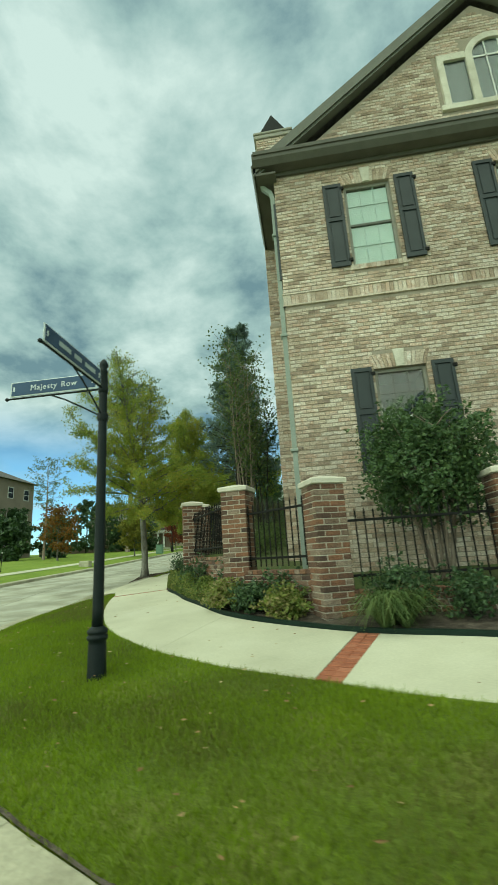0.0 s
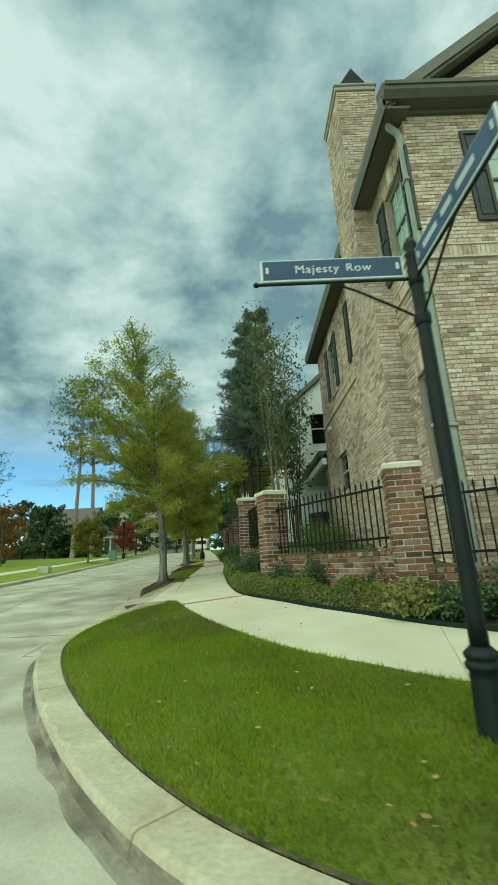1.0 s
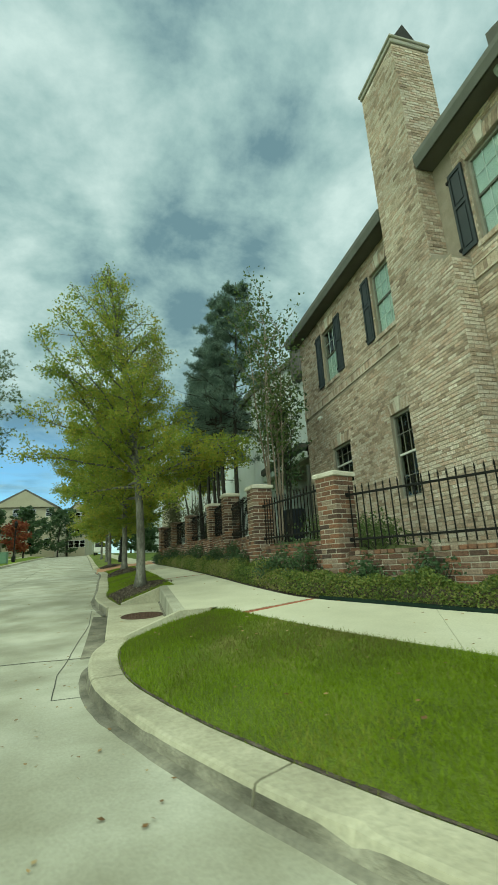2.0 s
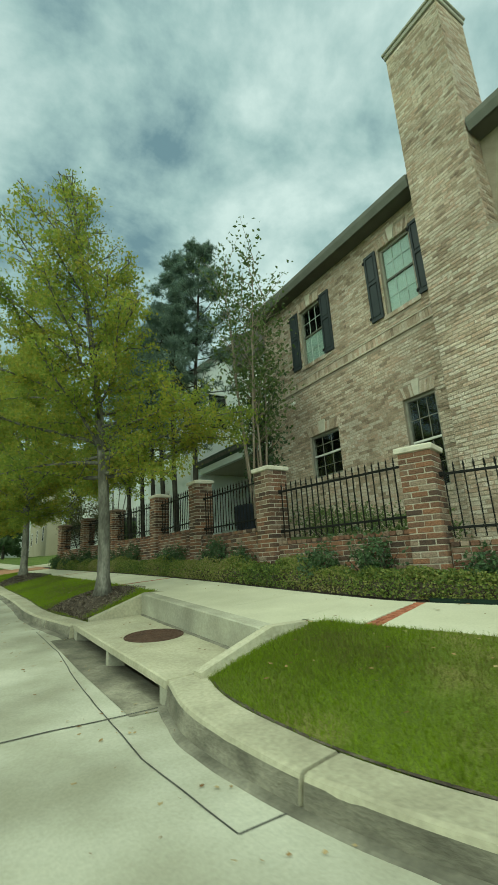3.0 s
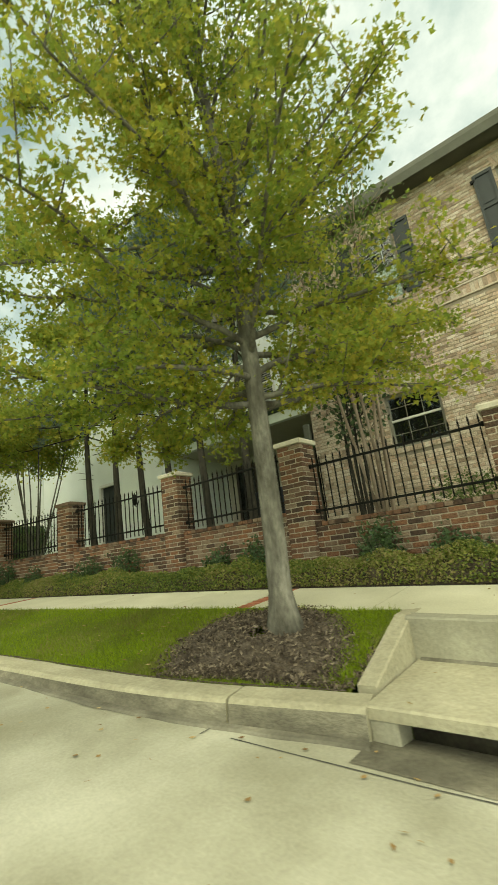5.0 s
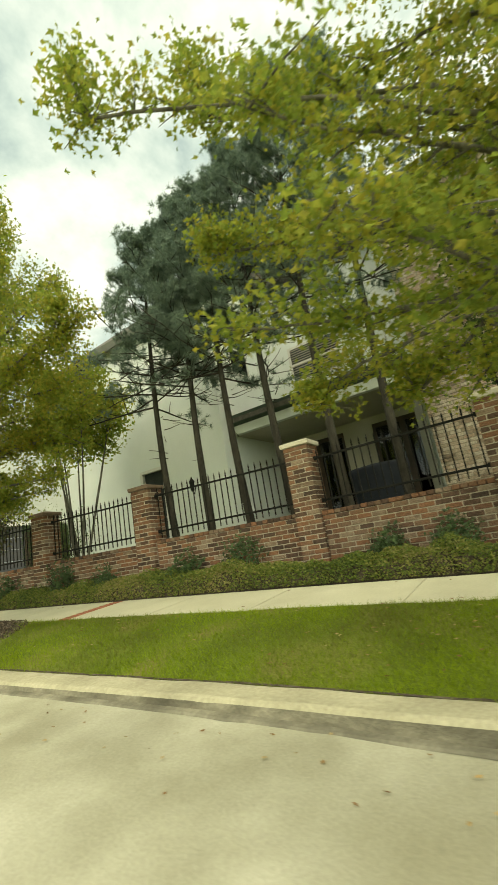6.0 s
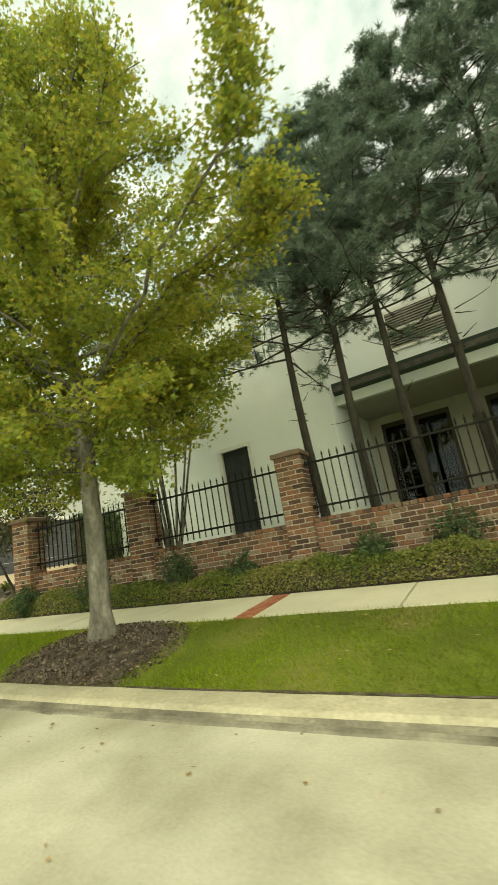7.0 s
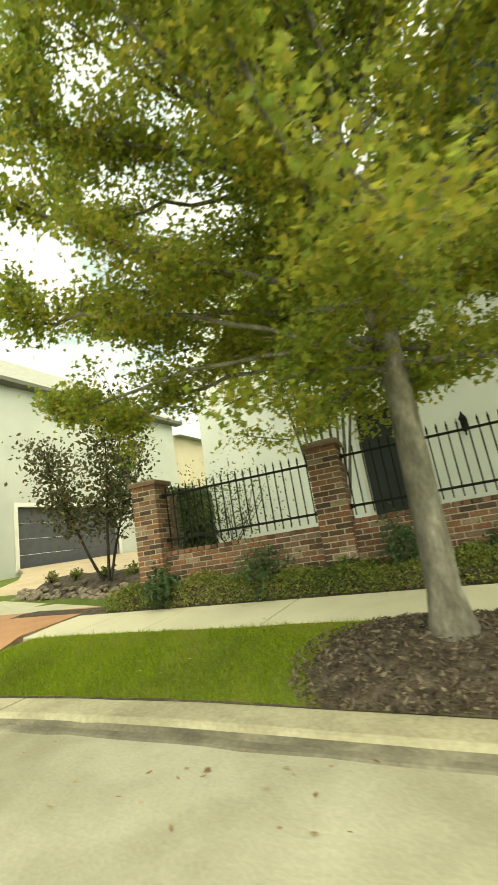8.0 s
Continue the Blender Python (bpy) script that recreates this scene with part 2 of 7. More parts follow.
BARK_P = mat("pine_bark", [(0.022, 0.021, 0.017), (0.038, 0.036, 0.029), (0.062, 0.058, 0.047)], 9, 0.95, 0.8, 40, fine=0.3, stretch=(1, 1, 0.35))
BARK_C = mat("crape_bark", [(0.15, 0.115, 0.085), (0.23, 0.185, 0.145), (0.30, 0.255, 0.205)], 6, 0.8, 0.3, 40, fine=0.2, stretch=(1, 1, 0.3))
LEAF_OAK = mat("oak_leaf", [(0.12, 0.185, 0.042), (0.205, 0.285, 0.054), (0.295, 0.345, 0.063), (0.395, 0.37, 0.065), (0.37, 0.27, 0.064)], 0.9, 0.6, 0, 20, rnd="island", mix=0.40, trans=0.63, spec=0.3)
LEAF_PINE = mat("pine_needle", [(0.08, 0.13, 0.10), (0.15, 0.215, 0.17), (0.25, 0.325, 0.265)], 1.2, 0.65, 0, 20, rnd="island", mix=0.5, trans=0.3)
LEAF_CRAPE = mat("crape_leaf", [(0.06, 0.10, 0.03), (0.10, 0.15, 0.045), (0.16, 0.20, 0.07)], 1.5, 0.6, 0, 20, rnd="island", mix=0.6, trans=0.35)
LEAF_DARK = mat("dark_shrub_leaf", [(0.026, 0.056, 0.022), (0.05, 0.095, 0.034), (0.085, 0.14, 0.048)], 2.5, 0.5, 0, 20, rnd="island", mix=0.6, trans=0.2, spec=0.45)
LEAF_HEDGE = mat("hedge_leaf", [(0.05, 0.085, 0.018), (0.10, 0.15, 0.028), (0.16, 0.205, 0.04), (0.225, 0.235, 0.06), (0.31, 0.265, 0.125)], 0.8, 0.55, 0, 20, rnd="island", mix=0.3, trans=0.25, spec=0.4, span=(0.30, 0.70))
LEAF_RED = mat("red_tree_leaf", [(0.12, 0.028, 0.016), (0.20, 0.05, 0.025), (0.24, 0.09, 0.03)], 1.0, 0.7, 0, 20, rnd="island", mix=0.6, trans=0.3)
LEAF_ORANGE = mat("orange_tree_leaf", [(0.14, 0.07, 0.015), (0.22, 0.10, 0.02), (0.13, 0.11, 0.025)], 1.0, 0.7, 0, 20, rnd="island", mix=0.6, trans=0.3)
LEAF_YEL = mat("yellow_tree_leaf", [(0.12, 0.13, 0.018), (0.19, 0.18, 0.025), (0.10, 0.12, 0.02)], 1.0, 0.7, 0, 20, rnd="island", mix=0.6, trans=0.3)
LEAF_DRY = mat("fallen_leaf", [(0.14, 0.075, 0.03), (0.26, 0.17, 0.07), (0.36, 0.29, 0.15)], 5, 0.8, 0, 20, rnd="island", mix=0.8)
BEIGE = mat("beige_facade", [(0.36, 0.33, 0.24), (0.43, 0.40, 0.30)], 0.4, 0.9, 0.2, 20, fine=0.08)
BROWNHOUSE = mat("brown_facade", [(0.20, 0.165, 0.125), (0.27, 0.23, 0.175)], 0.6, 0.9, 0.3, 20, fine=0.15)
STEEL = mat("scaffold_steel", [(0.20, 0.20, 0.19), (0.30, 0.30, 0.28)], 4, 0.5, 0.1, 60, metal=0.6)
BOXGREEN = mat("utility_green", [(0.12, 0.22, 0.15), (0.16, 0.27, 0.19)], 4, 0.6, 0.1, 60, fine=0.08)
ROCK = mat("bed_rock", [(0.13, 0.11, 0.085), (0.22, 0.19, 0.15), (0.32, 0.28, 0.23)], 6, 0.9, 0.6, 40, rnd="obj", mix=0.6)
EDGING = mat("edging_plastic", [(0.007, 0.018, 0.012), (0.012, 0.026, 0.018)], 5, 0.6, 0.1, 50, spec=0.15)


# ---- mesh building ----
class MB:
    """Collects verts and faces in world metres."""

    def __init__(self):
        self.v, self.f = [], []

    def add(self, vs, fs):
        n = len(self.v)
        self.v.extend(tuple(map(float, p)) for p in vs)
        self.f.extend(tuple(n + i for i in q) for q in fs)
        return self

    def box(self, a, b):
        (x0, y0, z0), (x1, y1, z1) = a, b
        return self.add([(x0, y0, z0), (x1, y0, z0), (x1, y1, z0), (x0, y1, z0), (x0, y0, z1), (x1, y0, z1), (x1, y1, z1), (x0, y1, z1)],
                        [(3, 2, 1, 0), (4, 5, 6, 7), (0, 1, 5, 4), (1, 2, 6, 5), (2, 3, 7, 6), (3, 0, 4, 7)])

    def cbox(self, c, s, ch=0.01, rz=0.0):
        """A box with chamfered edges, centre c, size s, turned rz degrees."""
        hx, hy, hz = (d / 2 for d in s)
        ch = min(ch, hx * 0.9, hy * 0.9, hz * 0.9)
        vs, idx = [], {}
        for sx in (-1, 1):
            for sy in (-1, 1):
                for sz in (-1, 1):
                    for ax in range(3):
                        p = [sx * (hx - ch), sy * (hy - ch), sz * (hz - ch)]
                        p[ax] = (sx * hx, sy * hy, sz * hz)[ax]
                        idx[sx, sy, sz, ax] = len(vs)
                        vs.append(p)
        fs = []
        for ax in range(3):
            o = [a for a in range(3) if a != ax]
            for s1 in (-1, 1):
                q = []
                for a, b in ((-1, -1), (1, -1), (1, 1), (-1, 1)):
                    k = [0, 0, 0]
                    k[ax], k[o[0]], k[o[1]] = s1, a, b
                    q.append(idx[(*k, ax)])
                fs.append(q if (s1 > 0) == (ax != 1) else q[::-1])
        for ax in range(3):
            o = [a for a in range(3) if a != ax]
            for a in (-1, 1):
                for b in (-1, 1):
                    k0, k1 = [0] * 3, [0] * 3
                    for k, s1 in ((k0, -1), (k1, 1)):
                        k[ax], k[o[0]], k[o[1]] = s1, a, b
                    fs.append((idx[(*k0, o[0])], idx[(*k1, o[0])], idx[(*k1, o[1])], idx[(*k0, o[1])]))
        for sx in (-1, 1):
            for sy in (-1, 1):
                for sz in (-1, 1):
                    fs.append(tuple(idx[sx, sy, sz, a] for a in range(3)))
        ca, sa = math.cos(radians(rz)), math.sin(radians(rz))
        return self.add([(c[0] + ca * x - sa * y, c[1] + sa * x + ca * y, c[2] + z) for x, y, z in vs], fs)

    def tube(self, pts, radii, n=8, cap=True):
        pts = [Vector(p) for p in pts]
        rings = []
        ref = None
        for i, p in enumerate(pts):
            d = (pts[min(i + 1, len(pts) - 1)] - pts[max(i - 1, 0)]).normalized()
            if ref is None:
                ref = d.orthogonal().normalized()
            ref = (ref - d * ref.dot(d)).normalized()
            s = d.cross(ref)
            rings.append([p + (ref * math.cos(2 * math.pi * k / n) + s * math.sin(2 * math.pi * k / n)) * radii[i] for k in range(n)])
        vs = [q for r in rings for q in r]
        fs = [(i * n + k, i * n + (k + 1) % n, (i + 1) * n + (k + 1) % n, (i + 1) * n + k) for i in range(len(pts) - 1) for k in range(n)]
        if cap:
            fs += [tuple(range(n))[::-1], tuple(range((len(pts) - 1) * n, len(pts) * n))]
        return self.add(vs, fs)

    def lathe(self, c, prof, n=16):
        """prof: rows of (radius, z) over the base point c."""
        vs = [(c[0] + r * math.cos(2 * math.pi * k / n), c[1] + r * math.sin(2 * math.pi * k / n), c[2] + z) for r, z in prof for k in range(n)]
        fs = [(i * n + k, i * n + (k + 1) % n, (i + 1) * n + (k + 1) % n, (i + 1) * n + k) for i in range(len(prof) - 1) for k in range(n)]
        return self.add(vs, fs + [tuple(range(n))[::-1], tuple(range((len(prof) - 1) * n, len(prof) * n))])

    def prism(self, poly, axis, a, b):
        """A polygon of (u, w) drawn out along axis from a to b; for x: u=y, w=z; y: u=x, w=z; z: u=x, w=y."""
        n = len(poly)

        def at(u, w, d):
            return (d, u, w) if axis == "x" else (u, d, w) if axis == "y" else (u, w, d)

        vs = [at(u, w, a) for u, w in poly] + [at(u, w, b) for u, w in poly]
        return self.add(vs, [tuple(range(n))[::-1], tuple(range(n, 2 * n))] + [(i, (i + 1) % n, n + (i + 1) % n, n + i) for i in range(n)])

    def mesh(self, name, material, smooth=False):
        me = bpy.data.meshes.new(name)
        me.from_pydata(self.v, [], self.f)
        me.materials.append(material)
        bm = bmesh.new()
        bm.from_mesh(me)
        bmesh.ops.recalc_face_normals(bm, faces=bm.faces)
        bm.to_mesh(me)
        bm.free()
        if smooth:
            me.polygons.foreach_set("use_smooth", [True] * len(me.polygons))
        me.update()
        return me


ROOT_AT = {}


def thing(name, loc, label, category, group="", kind=""):
    ob = new(name)
    ob.location = loc
    ob.empty_display_size = 0.2
    ROOT_AT[ob.name] = Vector(loc)
    return tagged(ob, label, category, group, kind)


def part(name, mb, material, parent, label="", smooth=False):
    """Links a mesh, built in world metres, as one object under a thing or a part."""
    ob = new(name, mb.mesh(name, material, smooth) if isinstance(mb, MB) else mb)
    ob.parent = parent
    at = ROOT_AT.get(parent.name, Vector((0, 0, 0)))
    ob.matrix_parent_inverse = Matrix.Translation(-at)
    ROOT_AT[ob.name] = Vector((0, 0, 0))
    if label:
        ob["label"] = label
    return ob


def solid(name, mb, material, label, category, kind="structure", smooth=False):
    ob = new(name, mb.mesh(name, material, smooth))
    ROOT_AT[ob.name] = Vector((0, 0, 0))
    return tagged(ob, label, category, "", kind)


def piece(name, me, m, parent):
    """One of many alike pieces on shared mesh data, at the world pose m."""
    ob = bpy.data.objects.new(name, me)
    scene.collection.objects.link(ob)
    ob.parent = parent
    ob.matrix_parent_inverse = Matrix.Translation(-ROOT_AT.get(parent.name, Vector((0, 0, 0))))
    ob.matrix_basis = m
    return ob


def soup(name, verts, nper, faces, material):
    """A mesh of many alike small shapes: verts (n, nper, 3), faces of one shape."""
    n = len(verts)
    me = bpy.data.meshes.new(name)
    k = np.array([len(f) for f in faces])
    loops = np.concatenate([np.array(f) for f in faces])
    allv = (np.arange(n)[:, None] * nper + loops[None]).ravel()
    me.vertices.add(n * nper)
    me.vertices.foreach_set("co", np.asarray(verts, np.float32).ravel())
    me.loops.add(len(allv))
    me.loops.foreach_set("vertex_index", allv.astype(np.int32))
    tot = np.tile(k, n)
    me.polygons.add(len(tot))
    me.polygons.foreach_set("loop_start", np.concatenate([[0], np.cumsum(tot)[:-1]]).astype(np.int32))
    me.materials.append(material)
    me.update(calc_edges=True)
    me.validate()
    me.shade_flat()
    return me


def leaf_mesh(name, centres, size, material, rng, long=1.6, fold=0.25, droop=0.0):
    """Folded leaves at the given places; size: one number or one for each."""
    n = len(centres)
    d = rng.normal(size=(n, 3))
    d[:, 2] -= droop
    d /= np.linalg.norm(d, axis=1)[:, None]
    o = rng.normal(size=(n, 3))
    s = np.cross(d, o)
    s /= np.linalg.norm(s, axis=1)[:, None] + 1e-9
    u = np.cross(s, d)
    z = (np.ones(n) * size * rng.uniform(0.65, 1.25, n))[:, None]
    a = centres - d * z * 0.5 * long
    b = centres + d * z * 0.5 * long
    m = centres + u * z * fold
    v = np.stack([a, m + s * z * 0.5 + d * z * 0.1, b, m - s * z * 0.5 + d * z * 0.1], 1)
    return soup(name, v, 4, [(0, 1, 2), (0, 2, 3)], material)


def lobed_mesh(name, centres, size, material, rng, droop=0.3):
    """Three-lobed leaves, cupped along the midrib."""
    n = len(centres)
    d = rng.normal(size=(n, 3))
    d[:, 2] -= droop
    d /= np.linalg.norm(d, axis=1)[:, None]
    s = np.cross(d, rng.normal(size=(n, 3)))
    s /= np.linalg.norm(s, axis=1)[:, None] + 1e-9
    u = np.cross(s, d)
    z = (size * rng.uniform(0.6, 1.3, n))[:, None]

    def at(a, b, h):
        return centres + d * z * a + s * z * b + u * z * h

    v = np.stack([at(-0.7, 0, 0), at(0.05, -0.72, 0.25), at(0.12, -0.26, 0.08), at(0.9, 0.05, 0.1), at(0.1, 0.27, 0.08), at(0.0, 0.75, 0.25)], 1)
    return soup(name, v, 6, [(0, 2, 1), (0, 4, 3, 2), (0, 5, 4)], material)


def interp(y, table):
    return float(np.interp(y, [a for a, _ in table], [b for _, b in table]))


# ---- the lie of the land ----
G_T = [(5, -0.105), (8, -0.105), (9.5, -0.11), (11.3, -0.10), (13, -0.04), (15, 0.085), (17, 0.225), (19, 0.33), (22, 0.455), (26, 0.61), (30, 0.75), (35, 0.94), (60, 1.95), (90, 3.1), (120, 3.9), (400, 5.5)]
K_T = [(5, 0.008), (8, 0.012), (9.5, 0.045), (11.3, 0.11), (13, 0.18), (15, 0.27), (17, 0.36), (19, 0.43), (22, 0.54), (26, 0.70), (30, 0.84), (35, 1.04), (60, 2.06), (90, 3.21), (120, 4.01), (400, 5.6)]
W_T = [(3.4, 0.13), (4.8, 0.16), (6, 0.19), (7, 0.23), (8.75, 0.31), (10, 0.36), (11.3, 0.415), (13, 0.505), (14.8, 0.594), (16.6, 0.67), (19, 0.74), (23, 0.84), (27, 0.94), (30, 1.02), (35, 1.25), (60, 2.27), (90, 3.42), (120, 4.2)]
Y_T = [(6, 0.42), (8, 0.62), (10, 0.88), (13, 1.12), (16, 1.42), (19, 1.6), (30, 1.62), (36, 1.9), (60, 2.4), (200, 4)]


def gut(y):
    return interp(y, G_T)


def ktop(y):
    return interp(y, K_T)


def wn(y):
    return interp(y, W_T)


# rails across the verge, street to fence: back of kerb, near and far edge of the walk, line of the fence
RAILS = [
    ((40, 1.75), (40, 3.45), (40, 4.9), (40, 7.0)), ((6, 1.8), (6, 3.55), (6, 5.0), (6, 7.0)), ((3.0, 2.05), (4.2, 3.75), (4.4, 5.25), (3.98, 7.0)),
    ((1.53, 2.57), (2.63, 4.3), (3.1, 5.75), (2.9, 7.0)), ((0.54, 3.10), (1.64, 4.8), (2.1, 6.1), (1.81, 7.0)), ((-0.355, 3.665), (0.75, 5.28), (1.1, 6.75), (1.15, 7.6)),
    ((-1.15, 4.285), (-0.1, 5.95), (0.35, 7.45), (0.46, 8.26)), ((-1.86, 4.89), (-0.95, 6.85), (-0.25, 8.4), (0.0, 9.1)), ((-2.58, 5.865), (-1.55, 7.75), (-0.75, 9.2), (-0.45, 9.9)),
    ((-3.45, 7.4), (-2.05, 8.75), (-1.1, 9.9), (-0.8, 10.5)), ((-4.16, 9.1), (-2.55, 10.0), (-1.5, 10.6), (-1.09, 11.1)), ((-4.34, 10.4), (-2.85, 10.9), (-1.72, 11.1), (-1.2, 11.6)),
    ((-4.2, 11.3), (-3.05, 11.4), (-1.85, 11.6), (-1.3, 12)), ((-3.95, 12.6), (-3.2, 13), (-2.05, 13), (-1.4, 13)), ((-4.44, 14.75), (-3.3, 14.75), (-2.2, 14.75), (-1.42, 14.75)),
    ((-4.8, 16.6), (-3.42, 16.6), (-2.34, 16.6), (-1.42, 16.6)), ((-4.88, 19), (-3.5, 19), (-2.45, 19), (-1.4, 19.3)), ((-5.11, 23), (-3.7, 23), (-2.63, 23), (-1.8, 22.9)),
    ((-5.30, 27), (-3.95, 27), (-2.9, 27), (-2.3, 26.8)), ((-5.66, 29.6), (-4.15, 29.6), (-3.1, 29.6), (-2.65, 29.3)), ((-6.3, 35), (-4.6, 35), (-3.55, 35), (-3.0, 35)),
    ((-8.8, 60), (-7.1, 60), (-6.05, 60), (-5.5, 60)), ((-14.8, 120), (-13.1, 120), (-12.0, 120), (-11.4, 120)),
]
RA = np.array(RAILS, float)


def rail(k, s):
    """The point of rail k at station s (Catmull-Rom)."""
    i = int(min(max(math.floor(s), 0), len(RA) - 2))
    f = s - i
    p = [RA[min(max(i + j, 0), len(RA) - 1), k] for j in (-1, 0, 1, 2)]
    t0, t1 = (p[2] - p[0]) / 2, (p[3] - p[1]) / 2
    step = np.linalg.norm(p[2] - p[1])
    for t in (t0, t1):
        ln = np.linalg.norm(t)
        if ln > step * 1.2:
            t *= step * 1.2 / ln
    return (2 * f**3 - 3 * f**2 + 1) * p[1] + (f**3 - 2 * f**2 + f) * t0 + (-2 * f**3 + 3 * f**2) * p[2] + (f**3 - f**2) * t1


def loft(rows):
    """Quads between rows of points."""
    n = len(rows[0])
    mb = MB()
    mb.add([p for r in rows for p in r], [(i * n + j, i * n + j + 1, (i + 1) * n + j + 1, (i + 1) * n + j) for i in range(len(rows) - 1) for j in range(n - 1)])
    return mb


def kerb_x(y):
    """Back of the kerb along the street."""
    return interp(y, [(RAILS[i][0][1], RAILS[i][0][0]) for i in range(9, len(RAILS)) if i != 13])


# ---- ground, road, kerbs, lawns, walks ----
def build_ground():
    ys = [-400, -100, -30, -8, 0, 5, 10, 20, 30, 45, 60, 90, 120, 200, 400, 900]
    xs = [-900, -300, -120, -60, -30, -15, -5, 5, 20, 60, 150, 400, 900]
    solid("ground", loft([[(x, y, gut(y) - 0.45 - (0.2 if y < 5 else 0)) for x in xs] for y in ys]), FAR_GRASS, "wide grassy ground reaching the horizon", "ground")
    rows = []
    for y in [-14, -8, -3, 1, 3, 5, 7, 8, 9, 10, 11.2, 11.3, 13, 14.7, 14.82, 16, 18, 20, 22, 24, 26, 28, 30, 33, 36, 40, 46, 52, 60, 75, 90, 120]:
        x0 = kerb_x(max(y, 7.4)) - 9.3
        x1 = 24.0 if y < 9 else -4.72 if 11.25 < y < 14.8 else kerb_x(y) + 0.12
        rows.append([(x0 + (x1 - x0) * f, y, gut(y)) for f in (0, 0.3, 0.6, 0.8, 0.9, 1)])
    return solid("road", loft(rows), CONC, "pale weathered concrete street with sealed joints", "road")


road = build_ground()


def strip_joint(pts, w):
    rows = []
    for i, (x, y) in enumerate(pts):
        a, b = pts[max(i - 1, 0)], pts[min(i + 1, len(pts) - 1)]
        d = Vector((b[0] - a[0], b[1] - a[1], 0)).normalized()
        n = Vector((-d.y, d.x, 0)) * w / 2
        z = gut(y) + 0.004
        rows.append([(x - n.x, y - n.y, z), (x - n.x * 0.4, y - n.y * 0.4, z + 0.002), (x + n.x * 0.4, y + n.y * 0.4, z + 0.002), (x + n.x, y + n.y, z)])
    return loft(rows)


def kerb_w(s):
    """Width of the kerb's top along the stations."""
    return interp(s, [(0, 0.27), (7, 0.28), (9, 0.285), (10, 0.30), (11, 0.32), (12, 0.325), (14, 0.27), (15, 0.275), (16, 0.295), (19, 0.325)])


def build_joints():
    rnd = random.Random(4)
    gl = [(interp(y, [(9.5, -4.9), (10.5, -5.0), (12.3, -5.0), (14, -4.97), (15.7, -5.08)]), y) for y in np.arange(9.5, 15.75, 0.25)]
    part("joint", strip_joint([(x + rnd.uniform(-0.006, 0.006), y) for x, y in gl], 0.010), TAR, road)
    part("joint", strip_joint([(-4.9, 9.5), (-4.75, 9.5), (-4.5, 9.5)], 0.014), TAR, road)
    part("joint", strip_joint([(-5.12, 15.72), (-5.04, 15.72), (-4.96, 15.72)], 0.014), TAR, road)
    # stained gutter along the kerb foot, its thin shadow coloured into the strip
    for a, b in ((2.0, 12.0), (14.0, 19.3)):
        foot_rows = []
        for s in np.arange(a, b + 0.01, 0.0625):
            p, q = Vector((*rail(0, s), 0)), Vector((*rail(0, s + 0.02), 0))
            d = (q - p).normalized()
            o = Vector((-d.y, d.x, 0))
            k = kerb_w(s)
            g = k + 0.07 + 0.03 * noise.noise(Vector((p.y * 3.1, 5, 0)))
            foot_rows.append([tuple(p + o * f + Vector((0, 0, gut(p.y) + h))) for f, h in ((k + 0.012, 0.016), (g, 0.010), (g + 0.02, -0.004))])
        part("dirt_shade_line", loft(foot_rows), CONC_D, road)
    mid = [(kerb_x(y) - 3.6, y) for y in np.arange(12, 70, 1.0)]
    part("joint", strip_joint(mid, 0.02), TAR, road)
    for y in (11.36, 28.4, 37, 46):
        n = 24
        x0, x1 = kerb_x(max(y, 7.4)) - 7.1, kerb_x(max(y, 7.4)) - 0.34
        part("joint", strip_joint([(x0 + (x1 - x0) * i / n, y + 0.12 * (1 - i / n) * 2 + rnd.uniform(-0.012, 0.012)) for i in range(n + 1)], 0.022 if y < 12 else 0.02), TAR, road)


build_joints()


def kerb_rows(ss):
    """The kerb's section drawn along the stations."""
    rows = []
    for s in ss:
        p, q = Vector((*rail(0, s), 0)), Vector((*rail(0, s + 0.02), 0))
        d = (q - p).normalized()
        out = Vector((-d.y, d.x, 0))
        if out.dot(Vector((*rail(1, s), 0)) - p) > 0:
            out = -out
        z = gut(p.y)
        h0 = ktop(p.y) - z
        wob = 0.006 * noise.noise(Vector((p.x * 2, p.y * 2, 0)))
        chip = interp(s, [(8, 0.15), (10, 0.06)]) * max(0.0, noise.noise(Vector((p.x * 3.7, p.y * 3.7, 7))) - 0.28)
        back = 0.0
        k = kerb_w(s)
        rows.append([tuple(p + out * o + Vector((0, 0, z + h))) for o, h in ((0.0 + back, -0.1), (0.0 + back, h0 - 0.01 + wob - back * 0.5), (0.012 + back, h0 + wob), (k - 0.035 - chip, h0 - 0.003 + wob), (k - 0.010 - chip * 0.8, h0 - 0.012 + wob - chip * 0.3), (k - chip * 0.4, h0 - 0.035 - chip), (k + 0.018, 0.004), (k + 0.03, -0.03))])
    return rows


run1 = np.arange(0, 12.0001, 0.125)
kerb = thing("kerb", (-4, 8, 0), "worn pale concrete kerb with cracks and a stained, shade-coloured face", "kerb", kind="structure")


